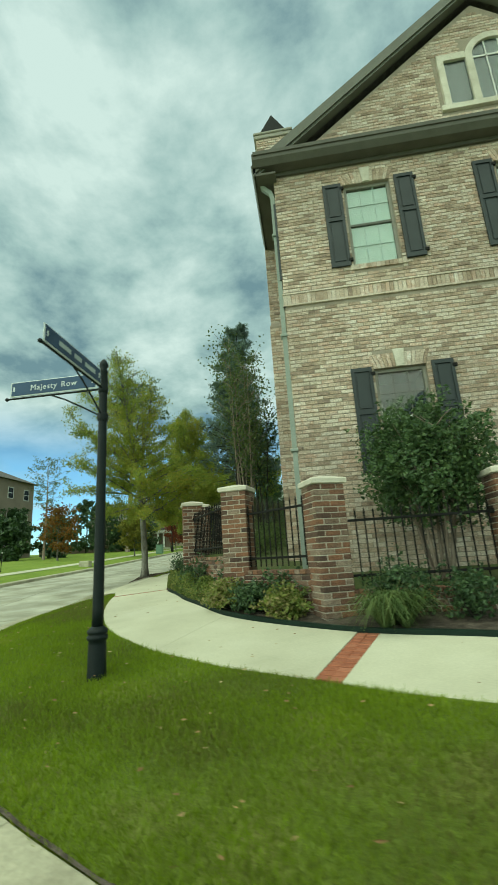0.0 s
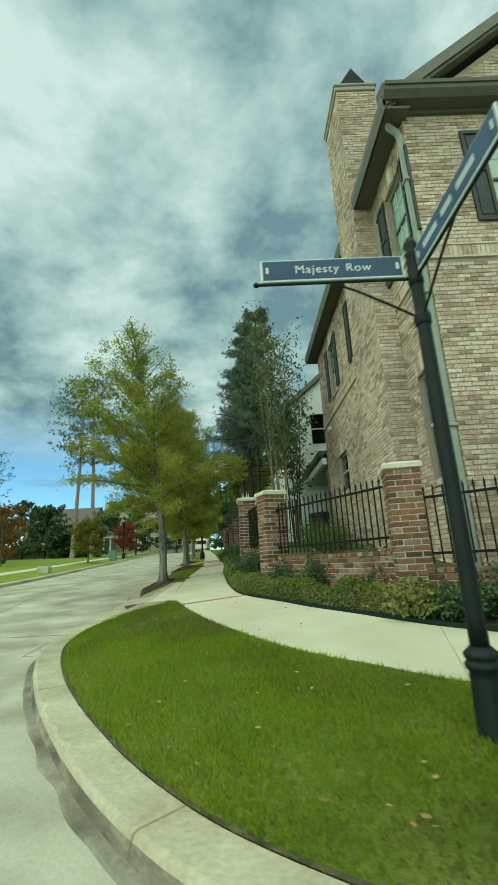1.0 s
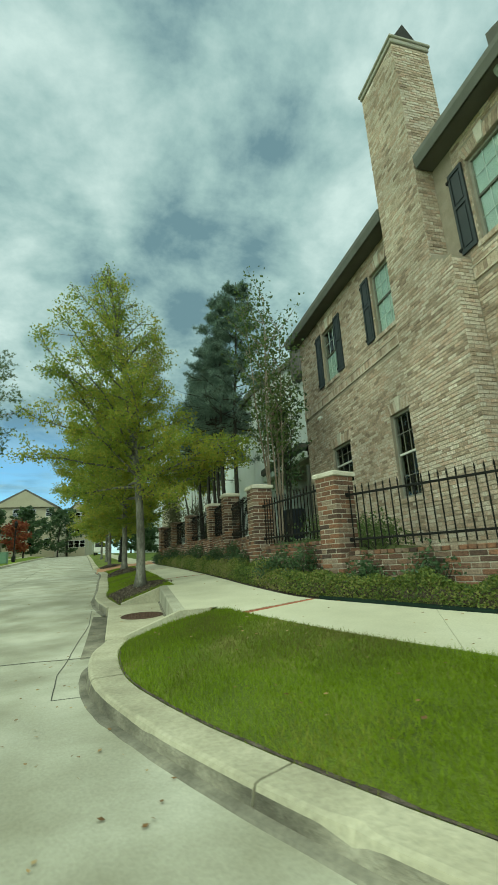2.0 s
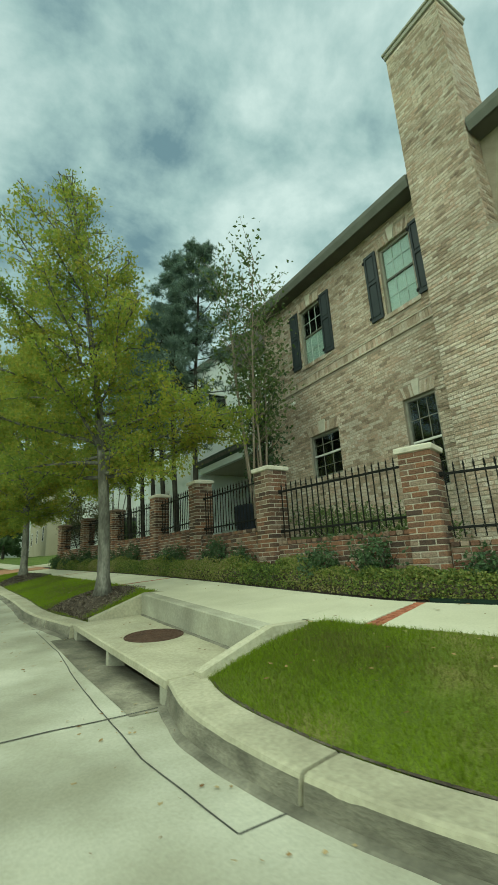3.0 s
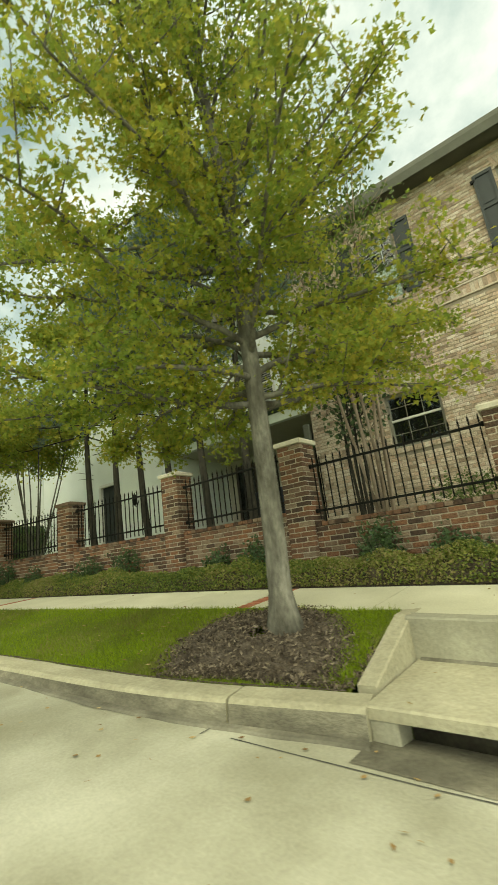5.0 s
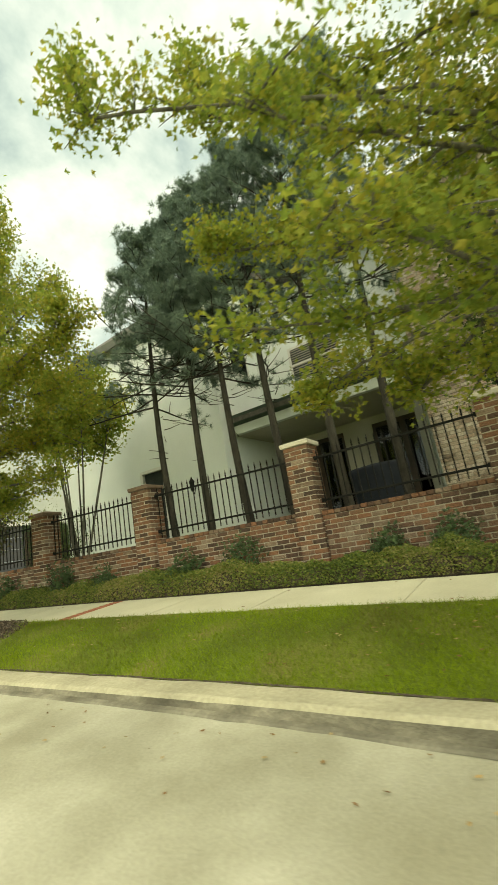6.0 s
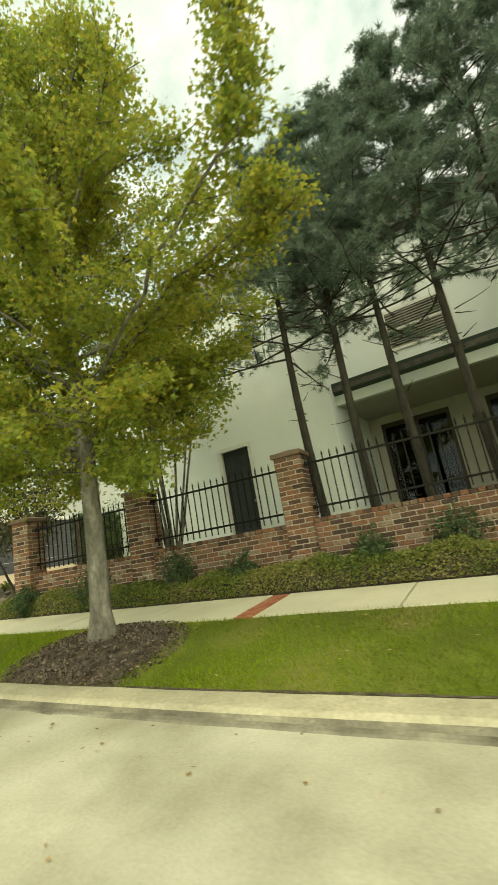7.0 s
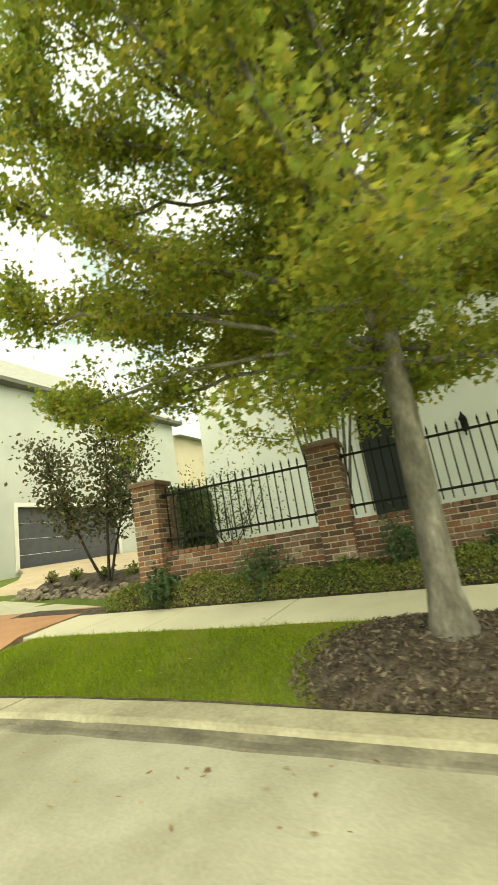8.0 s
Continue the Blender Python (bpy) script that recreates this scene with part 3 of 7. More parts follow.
def build_kerb():
    # lengths between the sawn joints
    for a, b in ((0, 2.0), (2.0, 4.4), (4.4, 5.6), (5.6, 7.1), (7.1, 8.9), (8.9, 10.3), (10.3, 12.0), (14.0, 14.52), (14.52, 18.3), (18.3, 18.92), (19.85, 20.99), (20.99, 21.99)):
        n = max(4, int((b - a) / 0.04))
        mb = loft(kerb_rows(np.linspace(a + (0.010 if a == 10.3 else 0.005), b - (0.010 if b == 10.3 else 0.005), n)))
        n8, last = 8, (n - 1) * 8
        # the face takes a darker concrete: grime plus its shade as colour
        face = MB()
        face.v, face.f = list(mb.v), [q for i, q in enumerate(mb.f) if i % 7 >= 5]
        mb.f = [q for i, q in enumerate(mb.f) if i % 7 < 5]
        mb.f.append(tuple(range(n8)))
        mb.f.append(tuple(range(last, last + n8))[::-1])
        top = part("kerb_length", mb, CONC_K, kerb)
        part("kerb_face", face, CONC_F, top, "grimy kerb face with its shade in the colour")


build_kerb()


def build_soil_shade_edge():
    # dark strip where the turf meets the kerb: soil, plus the overhang's shadow as colour
    for a, b in ((2.0, 12.0), (14.1, 18.9)):
        rows = []
        for s in np.arange(a, b, 0.04):
            p, q = Vector((*rail(0, s), 0)), Vector((*rail(0, s + 0.02), 0))
            d = (q - p).normalized()
            o = Vector((d.y, -d.x, 0))
            w = 0.012 + 0.05 * max(0.0, 0.15 + noise.noise(Vector((p.x * 3.3, p.y * 3.3, 9))))
            z = ktop(p.y)
            rows.append([tuple(p + o * e + Vector((0, 0, z + h))) for e, h in ((-0.004, 0.001), (0.006, 0.006), (w * 0.6, 0.008), (w, -0.008), (w + 0.01, -0.03))])
        part("soil_shade_edge", loft(rows), MULCH, kerb, "dark edge of the turf, soil with overhang shade")


build_soil_shade_edge()


def verge_z(f, y):
    """Height of the lawn a fraction f of the way from kerb to walk."""
    return (ktop(y) - 0.015) * (1 - f) + (wn(y) - 0.012) * f + 0.035 * math.sin(math.pi * f)


def lawn_rows(ss):
    rows = []
    for s in ss:
        a, b = rail(0, s), rail(1, s)
        row = []
        for f in (0.0, 0.12, 0.25, 0.4, 0.55, 0.7, 0.85, 1.0):
            p = a + (b - a) * f
            y = a[1] + (b[1] - a[1]) * f
            z = verge_z(f, y) + 0.02 * noise.noise(Vector((p[0] * 1.3, p[1] * 1.3, 3)))
            row.append((p[0], p[1], z))
        rows.append(row)
    return rows


solid("lawn", loft(lawn_rows(run1)), GRASS_G, "mown green lawn on the rounded street corner", "lawn")
solid("lawn", loft(lawn_rows(np.arange(14.09, 18.98, 0.125))), GRASS_G, "mown green lawn strip between kerb and walk", "lawn")
solid("lawn", loft(lawn_rows(np.arange(19.85, 22, 0.125))), GRASS_G, "lawn strip running on up the street", "lawn")


def grass(name, s0, s1, count, seed, label):
    rng = np.random.default_rng(seed)
    ss, ff = rng.uniform(s0, s1, count), rng.uniform(-0.002, 0.992, count)
    grid_s = np.linspace(s0, s1, 200)
    A, B = np.array([rail(0, s) for s in grid_s]), np.array([rail(1, s) for s in grid_s])
    a = np.stack([np.interp(ss, grid_s, A[:, i]) for i in (0, 1)], 1)
    b = np.stack([np.interp(ss, grid_s, B[:, i]) for i in (0, 1)], 1)
    xy = a + (b - a) * ff[:, None]
    gy, wy = np.array(K_T), np.array(W_T)
    z = (np.interp(xy[:, 1], gy[:, 0], gy[:, 1]) - 0.015) * (1 - ff) + (np.interp(xy[:, 1], wy[:, 0], wy[:, 1]) - 0.012) * ff + 0.035 * np.sin(np.pi * ff)
    keep = (xy[:, 1] < 11.12) | (xy[:, 1] > 14.9)
    xy, z, ff = xy[keep], z[keep], ff[keep]
    count = len(xy)
    base = np.column_stack([xy, z - 0.012])
    th, h = rng.uniform(0, 2 * np.pi, count), rng.uniform(0.025, 0.062, count) * np.where(rng.uniform(0, 1, count) < 0.08, 1.5, 1.0)
    w = np.column_stack([np.cos(th), np.sin(th), np.zeros(count)]) * 0.0045
    lean = np.column_stack([rng.normal(0, 0.022, count), rng.normal(0, 0.022, count), h])
    v = np.stack([base - w, base + w, base + lean], 1)
    ob = new(name, soup(name, v, 3, [(0, 1, 2)], GRASS_B))
    tagged(ob, label, "grass", kind="stuff")


grass("grass", 1.6, 12.0, 150000, 11, "short mown green grass blades on the corner")
grass("grass", 14.1, 18.92, 90000, 12, "short mown grass blades along the kerb")

walk_ob = thing("pavement", (-2, 9, 0.3), "pale concrete footpath with sawn joints and red paver bands", "footpath", kind="structure")
RED_AT = ((3.89, 4.1), (10.58, 10.78), (15.0, 15.09), (16.99, 17.055))


def slab(s0, s1, gap=0.006):
    n = max(3, int((s1 - s0) / 0.08))
    rows = []
    for s in np.linspace(s0 + gap, s1 - gap, n):
        a, b = rail(1, s), rail(2, s)
        row = [(a[0], a[1], wn(a[1]) - 0.12)]
        for f in (0.0, 0.01, 0.5, 0.99, 1.0):
            p = a + (b - a) * f
            row.append((p[0], p[1], wn(a[1]) * (1 - f) + (wn(b[1]) + 0.06) * f - (0.008 if f in (0.0, 1.0) else 0)))
        row.append((b[0], b[1], wn(b[1]) - 0.1))
        rows.append(row)
    mb = loft(rows)
    k, last = 7, (n - 1) * 7
    mb.f.append(tuple(range(k)))
    mb.f.append(tuple(range(last, last + k))[::-1])
    return mb


def build_walk():
    cuts = [0, 1, 3.89, 4.1, 6.0, 8.2, 10.58, 10.78, 12.0, 12.75, 13.5, 14.25, 15.0, 15.09, 15.6, 16.2, 16.6, 16.99, 17.055, 17.4, 17.8, 18.3, 18.75, 19.05, 19.62, 20.2, 20.6, 21.0, 21.5, 21.99]
    for a, b in zip(cuts, cuts[1:]):
        if (a, b) == (19.05, 19.62) or any(abs(a - r[0]) < 1e-6 for r in RED_AT):
            continue
        part("slab", slab(a, b, 0.0028), CONC_W, walk_ob)
    # bed of the joints and bands
    rows = [[(*rail(1, s), wn(rail(1, s)[1]) - 0.03), (*rail(2, s), wn(rail(2, s)[1]) + 0.03)] for s in np.arange(0, 22, 0.1)]
    part("joint_bed", loft(rows), TAR, walk_ob)


build_walk()


# ---- storm drain inlet ----
def build_inlet():
    t = thing("storm_drain_inlet", (-4.1, 13, 0.1), "concrete kerb inlet with open throat and rusty manhole lid", "storm drain")
    y0, y1, xb = 11.3, 14.72, -3.64

    def top(y):
        return 0.115 + (y - y0) * 0.043

    def front(y):
        return -4.545 - 0.035 * (y - y0)

    def prism_y(xz0, xz1, ya, yb):
        n = len(xz0)
        mb = MB()
        mb.add([(x, ya, z) for x, z in xz0] + [(x, yb, z) for x, z in xz1], [tuple(range(n))[::-1], tuple(range(n, 2 * n))] + [(i, (i + 1) % n, n + (i + 1) % n, n + i) for i in range(n)])
        return mb

    def sec(y, th=0.075):
        z, xf = top(y), front(y)
        return [(xf, z - th), (xf, z - 0.012), (xf + 0.014, z), (xb + 0.06, z + 0.012), (xb + 0.06, z - th)]

    part("top_slab", prism_y(sec(y0), sec(y1), y0, y1), CONC_K, t)
    for yc, w in ((y0 + 0.09, 0.18), (13.04, 0.09), (y1 - 0.09, 0.18)):
        z = top(yc)
        part("support", MB().cbox((front(yc) + 0.11, yc, (gut(yc) - 0.12 + z - 0.077) / 2), (0.20, w, z - 0.077 - gut(yc) + 0.12), 0.01), CONC_G, t)
    # throat back and floor in dark concrete, grime and inner shade in one colour
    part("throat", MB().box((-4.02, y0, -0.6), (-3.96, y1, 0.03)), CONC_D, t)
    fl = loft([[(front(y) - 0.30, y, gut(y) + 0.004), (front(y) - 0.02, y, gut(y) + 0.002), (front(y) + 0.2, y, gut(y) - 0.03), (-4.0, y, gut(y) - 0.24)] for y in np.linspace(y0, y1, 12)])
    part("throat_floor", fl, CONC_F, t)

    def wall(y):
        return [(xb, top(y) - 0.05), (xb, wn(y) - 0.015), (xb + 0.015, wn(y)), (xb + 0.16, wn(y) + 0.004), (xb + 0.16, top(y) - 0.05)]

    # greyer concrete than the walk: stains and the upright face's shade in colour
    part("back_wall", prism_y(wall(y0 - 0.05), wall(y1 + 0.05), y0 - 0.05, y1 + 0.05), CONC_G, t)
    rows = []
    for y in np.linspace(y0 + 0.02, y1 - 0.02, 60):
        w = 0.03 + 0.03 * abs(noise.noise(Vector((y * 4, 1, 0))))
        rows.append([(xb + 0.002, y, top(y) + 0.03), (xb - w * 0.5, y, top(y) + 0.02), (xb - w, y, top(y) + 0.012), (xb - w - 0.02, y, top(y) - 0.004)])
    part("dirt_shade_line", loft(rows), CONC_D, t)
    for ya, s in ((y0 - 0.02, -1), (y1 + 0.02, 1)):
        mb = MB()
        pts = []
        for f in (0.0, 0.5, 1.0, 1.57):
            x = front(ya) + 0.24 + (xb - front(ya) - 0.16) * f
            z = (top(ya) + 0.03) * (1 - min(f, 1)) + wn(ya) * min(f, 1) + 0.004
            y_in, y_out = ya, ya + s * 0.14
            pts.append([(x, y_in, top(ya) - 0.2), (x, y_in, z - 0.01), (x, y_in + s * 0.012, z), (x, y_out, z), (x, y_out, z - 0.25)])
        m2 = loft(pts)
        m2.f += [tuple(range(5)), tuple(range(15, 20))[::-1]]
        part("wing_wall", m2, CONC_K, t)
    # apron from the back wall to the walk
    rows = [[(xb + 0.155, y, wn(y)), (interp(y, [(10.9, -2.85), (11.4, -3.05), (13, -3.2), (14.8, -3.3)]) - 0.002, y, wn(y) + 0.002)] for y in np.linspace(y0 - 0.02, y1 + 0.02, 12)]
    part("apron", loft(rows), CONC_W, t)
    cx, cy, r = -4.03, 13.05, 0.36
    lid, ring = MB(), MB()

    def tilt(mb):
        mb.v = [(x, y, z + top(y) + 0.012 * (x - front(y)) / 1.0) for x, y, z in mb.v]
        return mb

    lid.lathe((cx, cy, 0), [(r * 0.93, -0.02), (r * 0.93, 0.006), (r * 0.9, 0.010), (0.08, 0.011)], 36)
    for k in range(-6, 7):
        for j in range(-6, 7):
            if k * k + j * j < 34:
                lid.cbox((cx + k * 0.05, cy + j * 0.05, 0.011), (0.028, 0.028, 0.006), 0.002, 45)
    ring.lathe((cx, cy, 0), [(r, -0.02), (r, 0.007), (r * 0.985, 0.011), (r * 0.95, 0.011), (r * 0.945, -0.02)], 36)
    l = part("manhole_lid", tilt(lid), RUST, t, "rusty iron manhole lid with a raised grid")
    part("manhole_ring", tilt(ring), RUST, l)


build_inlet()


# ---- yards, beds, driveway, far side of the street ----
def fence_line(s):
    return rail(3, s)


def build_beds():
    rows, yards = [], []
    for s in np.arange(0, 19.45, 0.2):
        a, b = rail(2, s), fence_line(s)
        rows.append([(a[0], a[1], wn(a[1]) + 0.045), ((a[0] + b[0]) / 2, (a[1] + b[1]) / 2, wn(a[1]) + 0.085), (b[0], b[1], wn(b[1]) + 0.09)])
    solid("planting_bed", loft(rows), MULCH, "dark mulched planting bed along the brick wall", "planting bed")
    for y in [6.9, 8, 9, 10, 11, 12, 13, 15, 17, 19, 21, 23, 26, 28.4, 29.5]:
        xf = interp(y, [(7, 1.9), (8.3, 0.55), (11, -1.0), (13, -1.3), (19.5, -1.3), (23, -1.8), (26, -2.15), (28.6, -2.5), (29.5, -2.55)])
        z = interp(y, Y_T)
        yards.append([(xf, y, z), (xf + 1.5, y, z + 0.03), (25, y, z + 0.05)])
    solid("yard", loft(yards), SOIL, "planted yard level held by the brick wall", "yard")
    ed = []
    for s in np.arange(2.0, 10.6, 0.1):
        a, b = rail(2, s), fence_line(s)
        d = (b - a) / (np.linalg.norm(b - a) + 1e-9)
        p, q = a + d * 0.02, a + d * 0.05
        z = wn(a[1]) + 0.05
        ed.append([(*p, z - 0.05), (*p, z + 0.05), (*q, z + 0.055), (*(a + d * 0.16), z + 0.045)])
    solid("bed_edging", loft(ed), EDGING, "black plastic edging round the planting bed", "edging")


build_beds()


def build_driveway():
    R = [(-5.95, 28.75, 0.72), (-5.5, 28.95, 0.82), (-4.2, 29.65, 1.04), (-2.5, 30.0, 1.1), (-1.4, 34.2, 1.28), (2.5, 33.0, 1.6), (12.0, 33.0, 1.78), (12.0, 38.95, 2.25)]
    Lf = [(-6.4, 35.3, 0.96), (-6.1, 35.4, 1.04), (-4.75, 35.5, 1.22), (-3.4, 35.3, 1.28), (-1.2, 35.8, 1.48), (0.6, 36.8, 1.75), (1.6, 38.0, 1.97), (2.1, 38.95, 2.12)]
    rows = [[(*a[:2], a[2] - 0.5)] + [tuple(np.array(a) * (1 - f) + np.array(b) * f) for f in (0, 0.33, 0.66, 1)] + [(*b[:2], b[2] - 0.5)] for a, b in zip(R, Lf)]
    solid("driveway_apron", loft([[(x, y, z + 0.006) for x, y, z in r] for r in rows[:4]]), TERRA, "orange-brown paved driveway apron at the kerb", "driveway")
    solid("driveway_throat", loft([[(x, y, z + 0.003) for x, y, z in r] for r in rows[3:5]]), CONC_W, "pale concrete driveway throat behind the footpath", "driveway")
    solid("driveway", loft(rows), TAN, "tan paved driveway sloping up to a garage", "driveway")
    rows = [[(30, y, interp(y, [(29.4, 1.55), (33, 1.6), (39, 2.05), (60, 3)])), (6, y, interp(y, [(29.4, 1.5), (33, 1.55), (39, 2.0), (60, 3)])), (-1, y, interp(y, [(29.4, 1.25), (33, 1.25), (39, 1.75), (60, 2.4)])), (kerb_x(y) + 2.75, y, wn(y) + 0.0)] for y in (29.45, 31, 33, 36, 39, 42, 50, 60, 90, 120)]
    solid("yard", loft(rows), YARD_GRASS, "grassy yards beyond the driveway", "yard")


build_driveway()


def build_far_side():
    ys = [2, 5, 8, 11, 14, 18, 22, 26, 30, 35, 40, 46, 52, 60, 75, 90, 120]
    ys = [-30, -10] + ys

    def kx(y):
        return kerb_x(max(y, 7.4)) - 7.1

    solid("far_kerb", loft([[(kx(y) + 0.02, y, gut(y) - 0.02), (kx(y), y, gut(y) + 0.12), (kx(y) - 0.06, y, gut(y) + 0.15), (kx(y) - 0.28, y, gut(y) + 0.155)] for y in ys]), CONC_K, "pale concrete kerb across the street", "kerb")
    solid("far_verge", loft([[(kx(y) - 0.28, y, gut(y) + 0.15), (kx(y) - 1.2, y, gut(y) + 0.25), (kx(y) - 2.2, y, gut(y) + 0.3)] for y in ys]), FAR_GRASS, "grass strip across the street", "lawn")
    solid("far_walk", loft([[(kx(y) - 2.2, y, gut(y) + 0.3), (kx(y) - 2.2, y, gut(y) + 0.325), (kx(y) - 3.4, y, gut(y) + 0.35), (kx(y) - 3.4, y, gut(y) + 0.33)] for y in ys]), CONC_W, "pale footpath across the street", "footpath")
    solid("far_lawn", loft([[(kx(y) - 3.4, y, gut(y) + 0.34), (kx(y) - 7, y, gut(y) + 0.5), (kx(y) - 14, y, gut(y) + 0.62), (kx(y) - 45, y, gut(y) + 0.7)] for y in ys]), FAR_GRASS, "broad bright lawn across the street", "lawn")


build_far_side()


# ---- houses ----
def wall_mesh(axis, at, thick, u0, u1, z0, z1, holes):
    """A wall in the plane axis=at, its body going to at+thick, with openings (ua, ub, za, zb) right through."""
    us = sorted({u0, u1, *[h[0] for h in holes], *[h[1] for h in holes]})
    zs = sorted({z0, z1, *[h[2] for h in holes], *[h[3] for h in holes]})

    def full(i, j):
        if not (0 <= i < len(us) - 1 and 0 <= j < len(zs) - 1):
            return False
        u, z = (us[i] + us[i + 1]) / 2, (zs[j] + zs[j + 1]) / 2
        return not any(h[0] < u < h[1] and h[2] < z < h[3] for h in holes)

    def P(u, z, d):
        return (at + d, u, z) if axis == "x" else (u, at + d, z)

    mb = MB()
    for i in range(len(us) - 1):
        for j in range(len(zs) - 1):
            if not full(i, j):
                continue
            a, b, c, d = us[i], us[i + 1], zs[j], zs[j + 1]
            mb.add([P(a, c, 0), P(b, c, 0), P(b, d, 0), P(a, d, 0)], [(0, 1, 2, 3)])
            mb.add([P(a, c, thick), P(b, c, thick), P(b, d, thick), P(a, d, thick)], [(3, 2, 1, 0)])
            for (di, dj), (p, q) in (((-1, 0), ((a, c), (a, d))), ((1, 0), ((b, c), (b, d))), ((0, -1), ((a, c), (b, c))), ((0, 1), ((a, d), (b, d)))):
                if not full(i + di, j + dj):
                    mb.add([P(*p, 0), P(*q, 0), P(*q, thick), P(*p, thick)], [(0, 1, 2, 3)])
    return mb


BL, BH, BG = 0.203, 0.064, 0.0095


def brick_rows(u0, u1, z0, z1, holes, inside=None, seed=1):
    """Running bond: rows of (ua, ub, za, zb) outside the openings."""
    rnd = random.Random(seed)
    out = []
    k, z = 0, z0
    while z + BH <= z1 + 0.02:
        u = u0 - (BL + BG) / 2 * (k % 2)
        while u < u1:
            a, b = max(u, u0), min(u + BL, u1)
            spans = [(a, b)]
            for h in holes:
                if h[2] - 0.01 < z + BH and z < h[3] + 0.01:
                    spans = [s for p, q in spans for s in ((p, min(q, h[0] - 0.004)), (max(p, h[1] + 0.004), q)) if s[1] - s[0] > 0.03]
            for p, q in spans:
                if q - p > 0.03 and (inside is None or (inside(p, z + BH) and inside(q, z + BH))):
                    out.append((p, q, z + rnd.uniform(-0.0015, 0.0015), z + BH + rnd.uniform(-0.0015, 0.0015)))
            u += BL + BG
        z += BH + BG
        k += 1
    return out


def brick_soup(name, axis, at, sign, rows, seed):
    """Bricks proud of the wall plane by some 8 mm, outward along sign."""
    rng = np.random.default_rng(seed)
    r = np.array(rows)
    n = len(r)
    d = sign * rng.uniform(0.006, 0.012, n)
    a, b, lo, hi = r.T

    def P(u, z, dd):
        dd = np.broadcast_to(dd, u.shape)
        return np.stack([at + dd, u, z], 1) if axis == "x" else np.stack([u, at + dd, z], 1)

    back = -sign * 0.004
    # hand-moulded: every front corner sits a little differently
    e, k = rng.uniform(0.001, 0.008, (8, n)), sign * rng.normal(0, 0.0022, (4, n))
    front = [P(a + e[0], lo + e[1], d + k[0]), P(b - e[2], lo + e[3], d + k[1]), P(b - e[4], hi - e[5], d + k[2]), P(a + e[6], hi - e[7], d + k[3])]
    v = np.stack([P(a, lo, back), P(b, lo, back), P(b, hi, back), P(a, hi, back)] + front, 1)
    f = [(4, 5, 6, 7), (0, 1, 5, 4), (1, 2, 6, 5), (2, 3, 7, 6), (3, 0, 4, 7)]
    if (sign < 0) == (axis == "x"):
        f = [q[::-1] for q in f]
    return soup(name, v, 8, f, BRICK_H)


XW, YW, YE, ZB, ZT = 1.53, 8.58, 18.12, 0.5, 8.55
UP = (6.17, 7.88)
SIDE_WIN = [("up", 8.97, 9.81, *UP), ("up", 12.39, 13.25, *UP), ("up", 15.39, 16.28, *UP), ("low", 8.97, 9.66, 2.16, 3.98), ("low", 12.42, 13.2, 2.16, 4.09), ("low", 15.2, 16.32, 2.95, 4.1)]
GABLE_WIN = [("up", 2.88, 3.77, 6.25, 8.08), ("up", 5.72, 6.61, 6.25, 8.08), ("low", 2.98, 3.86, 2.3, 4.12), ("low", 5.8, 6.68, 2.3, 4.12)]
SLOPE, XR = 0.805, 6.0

house = thing("brick_house", (5.8, 13, 0.6), "two-storey tan brick house with gabled front, dark shutters and tall chimney", "house")


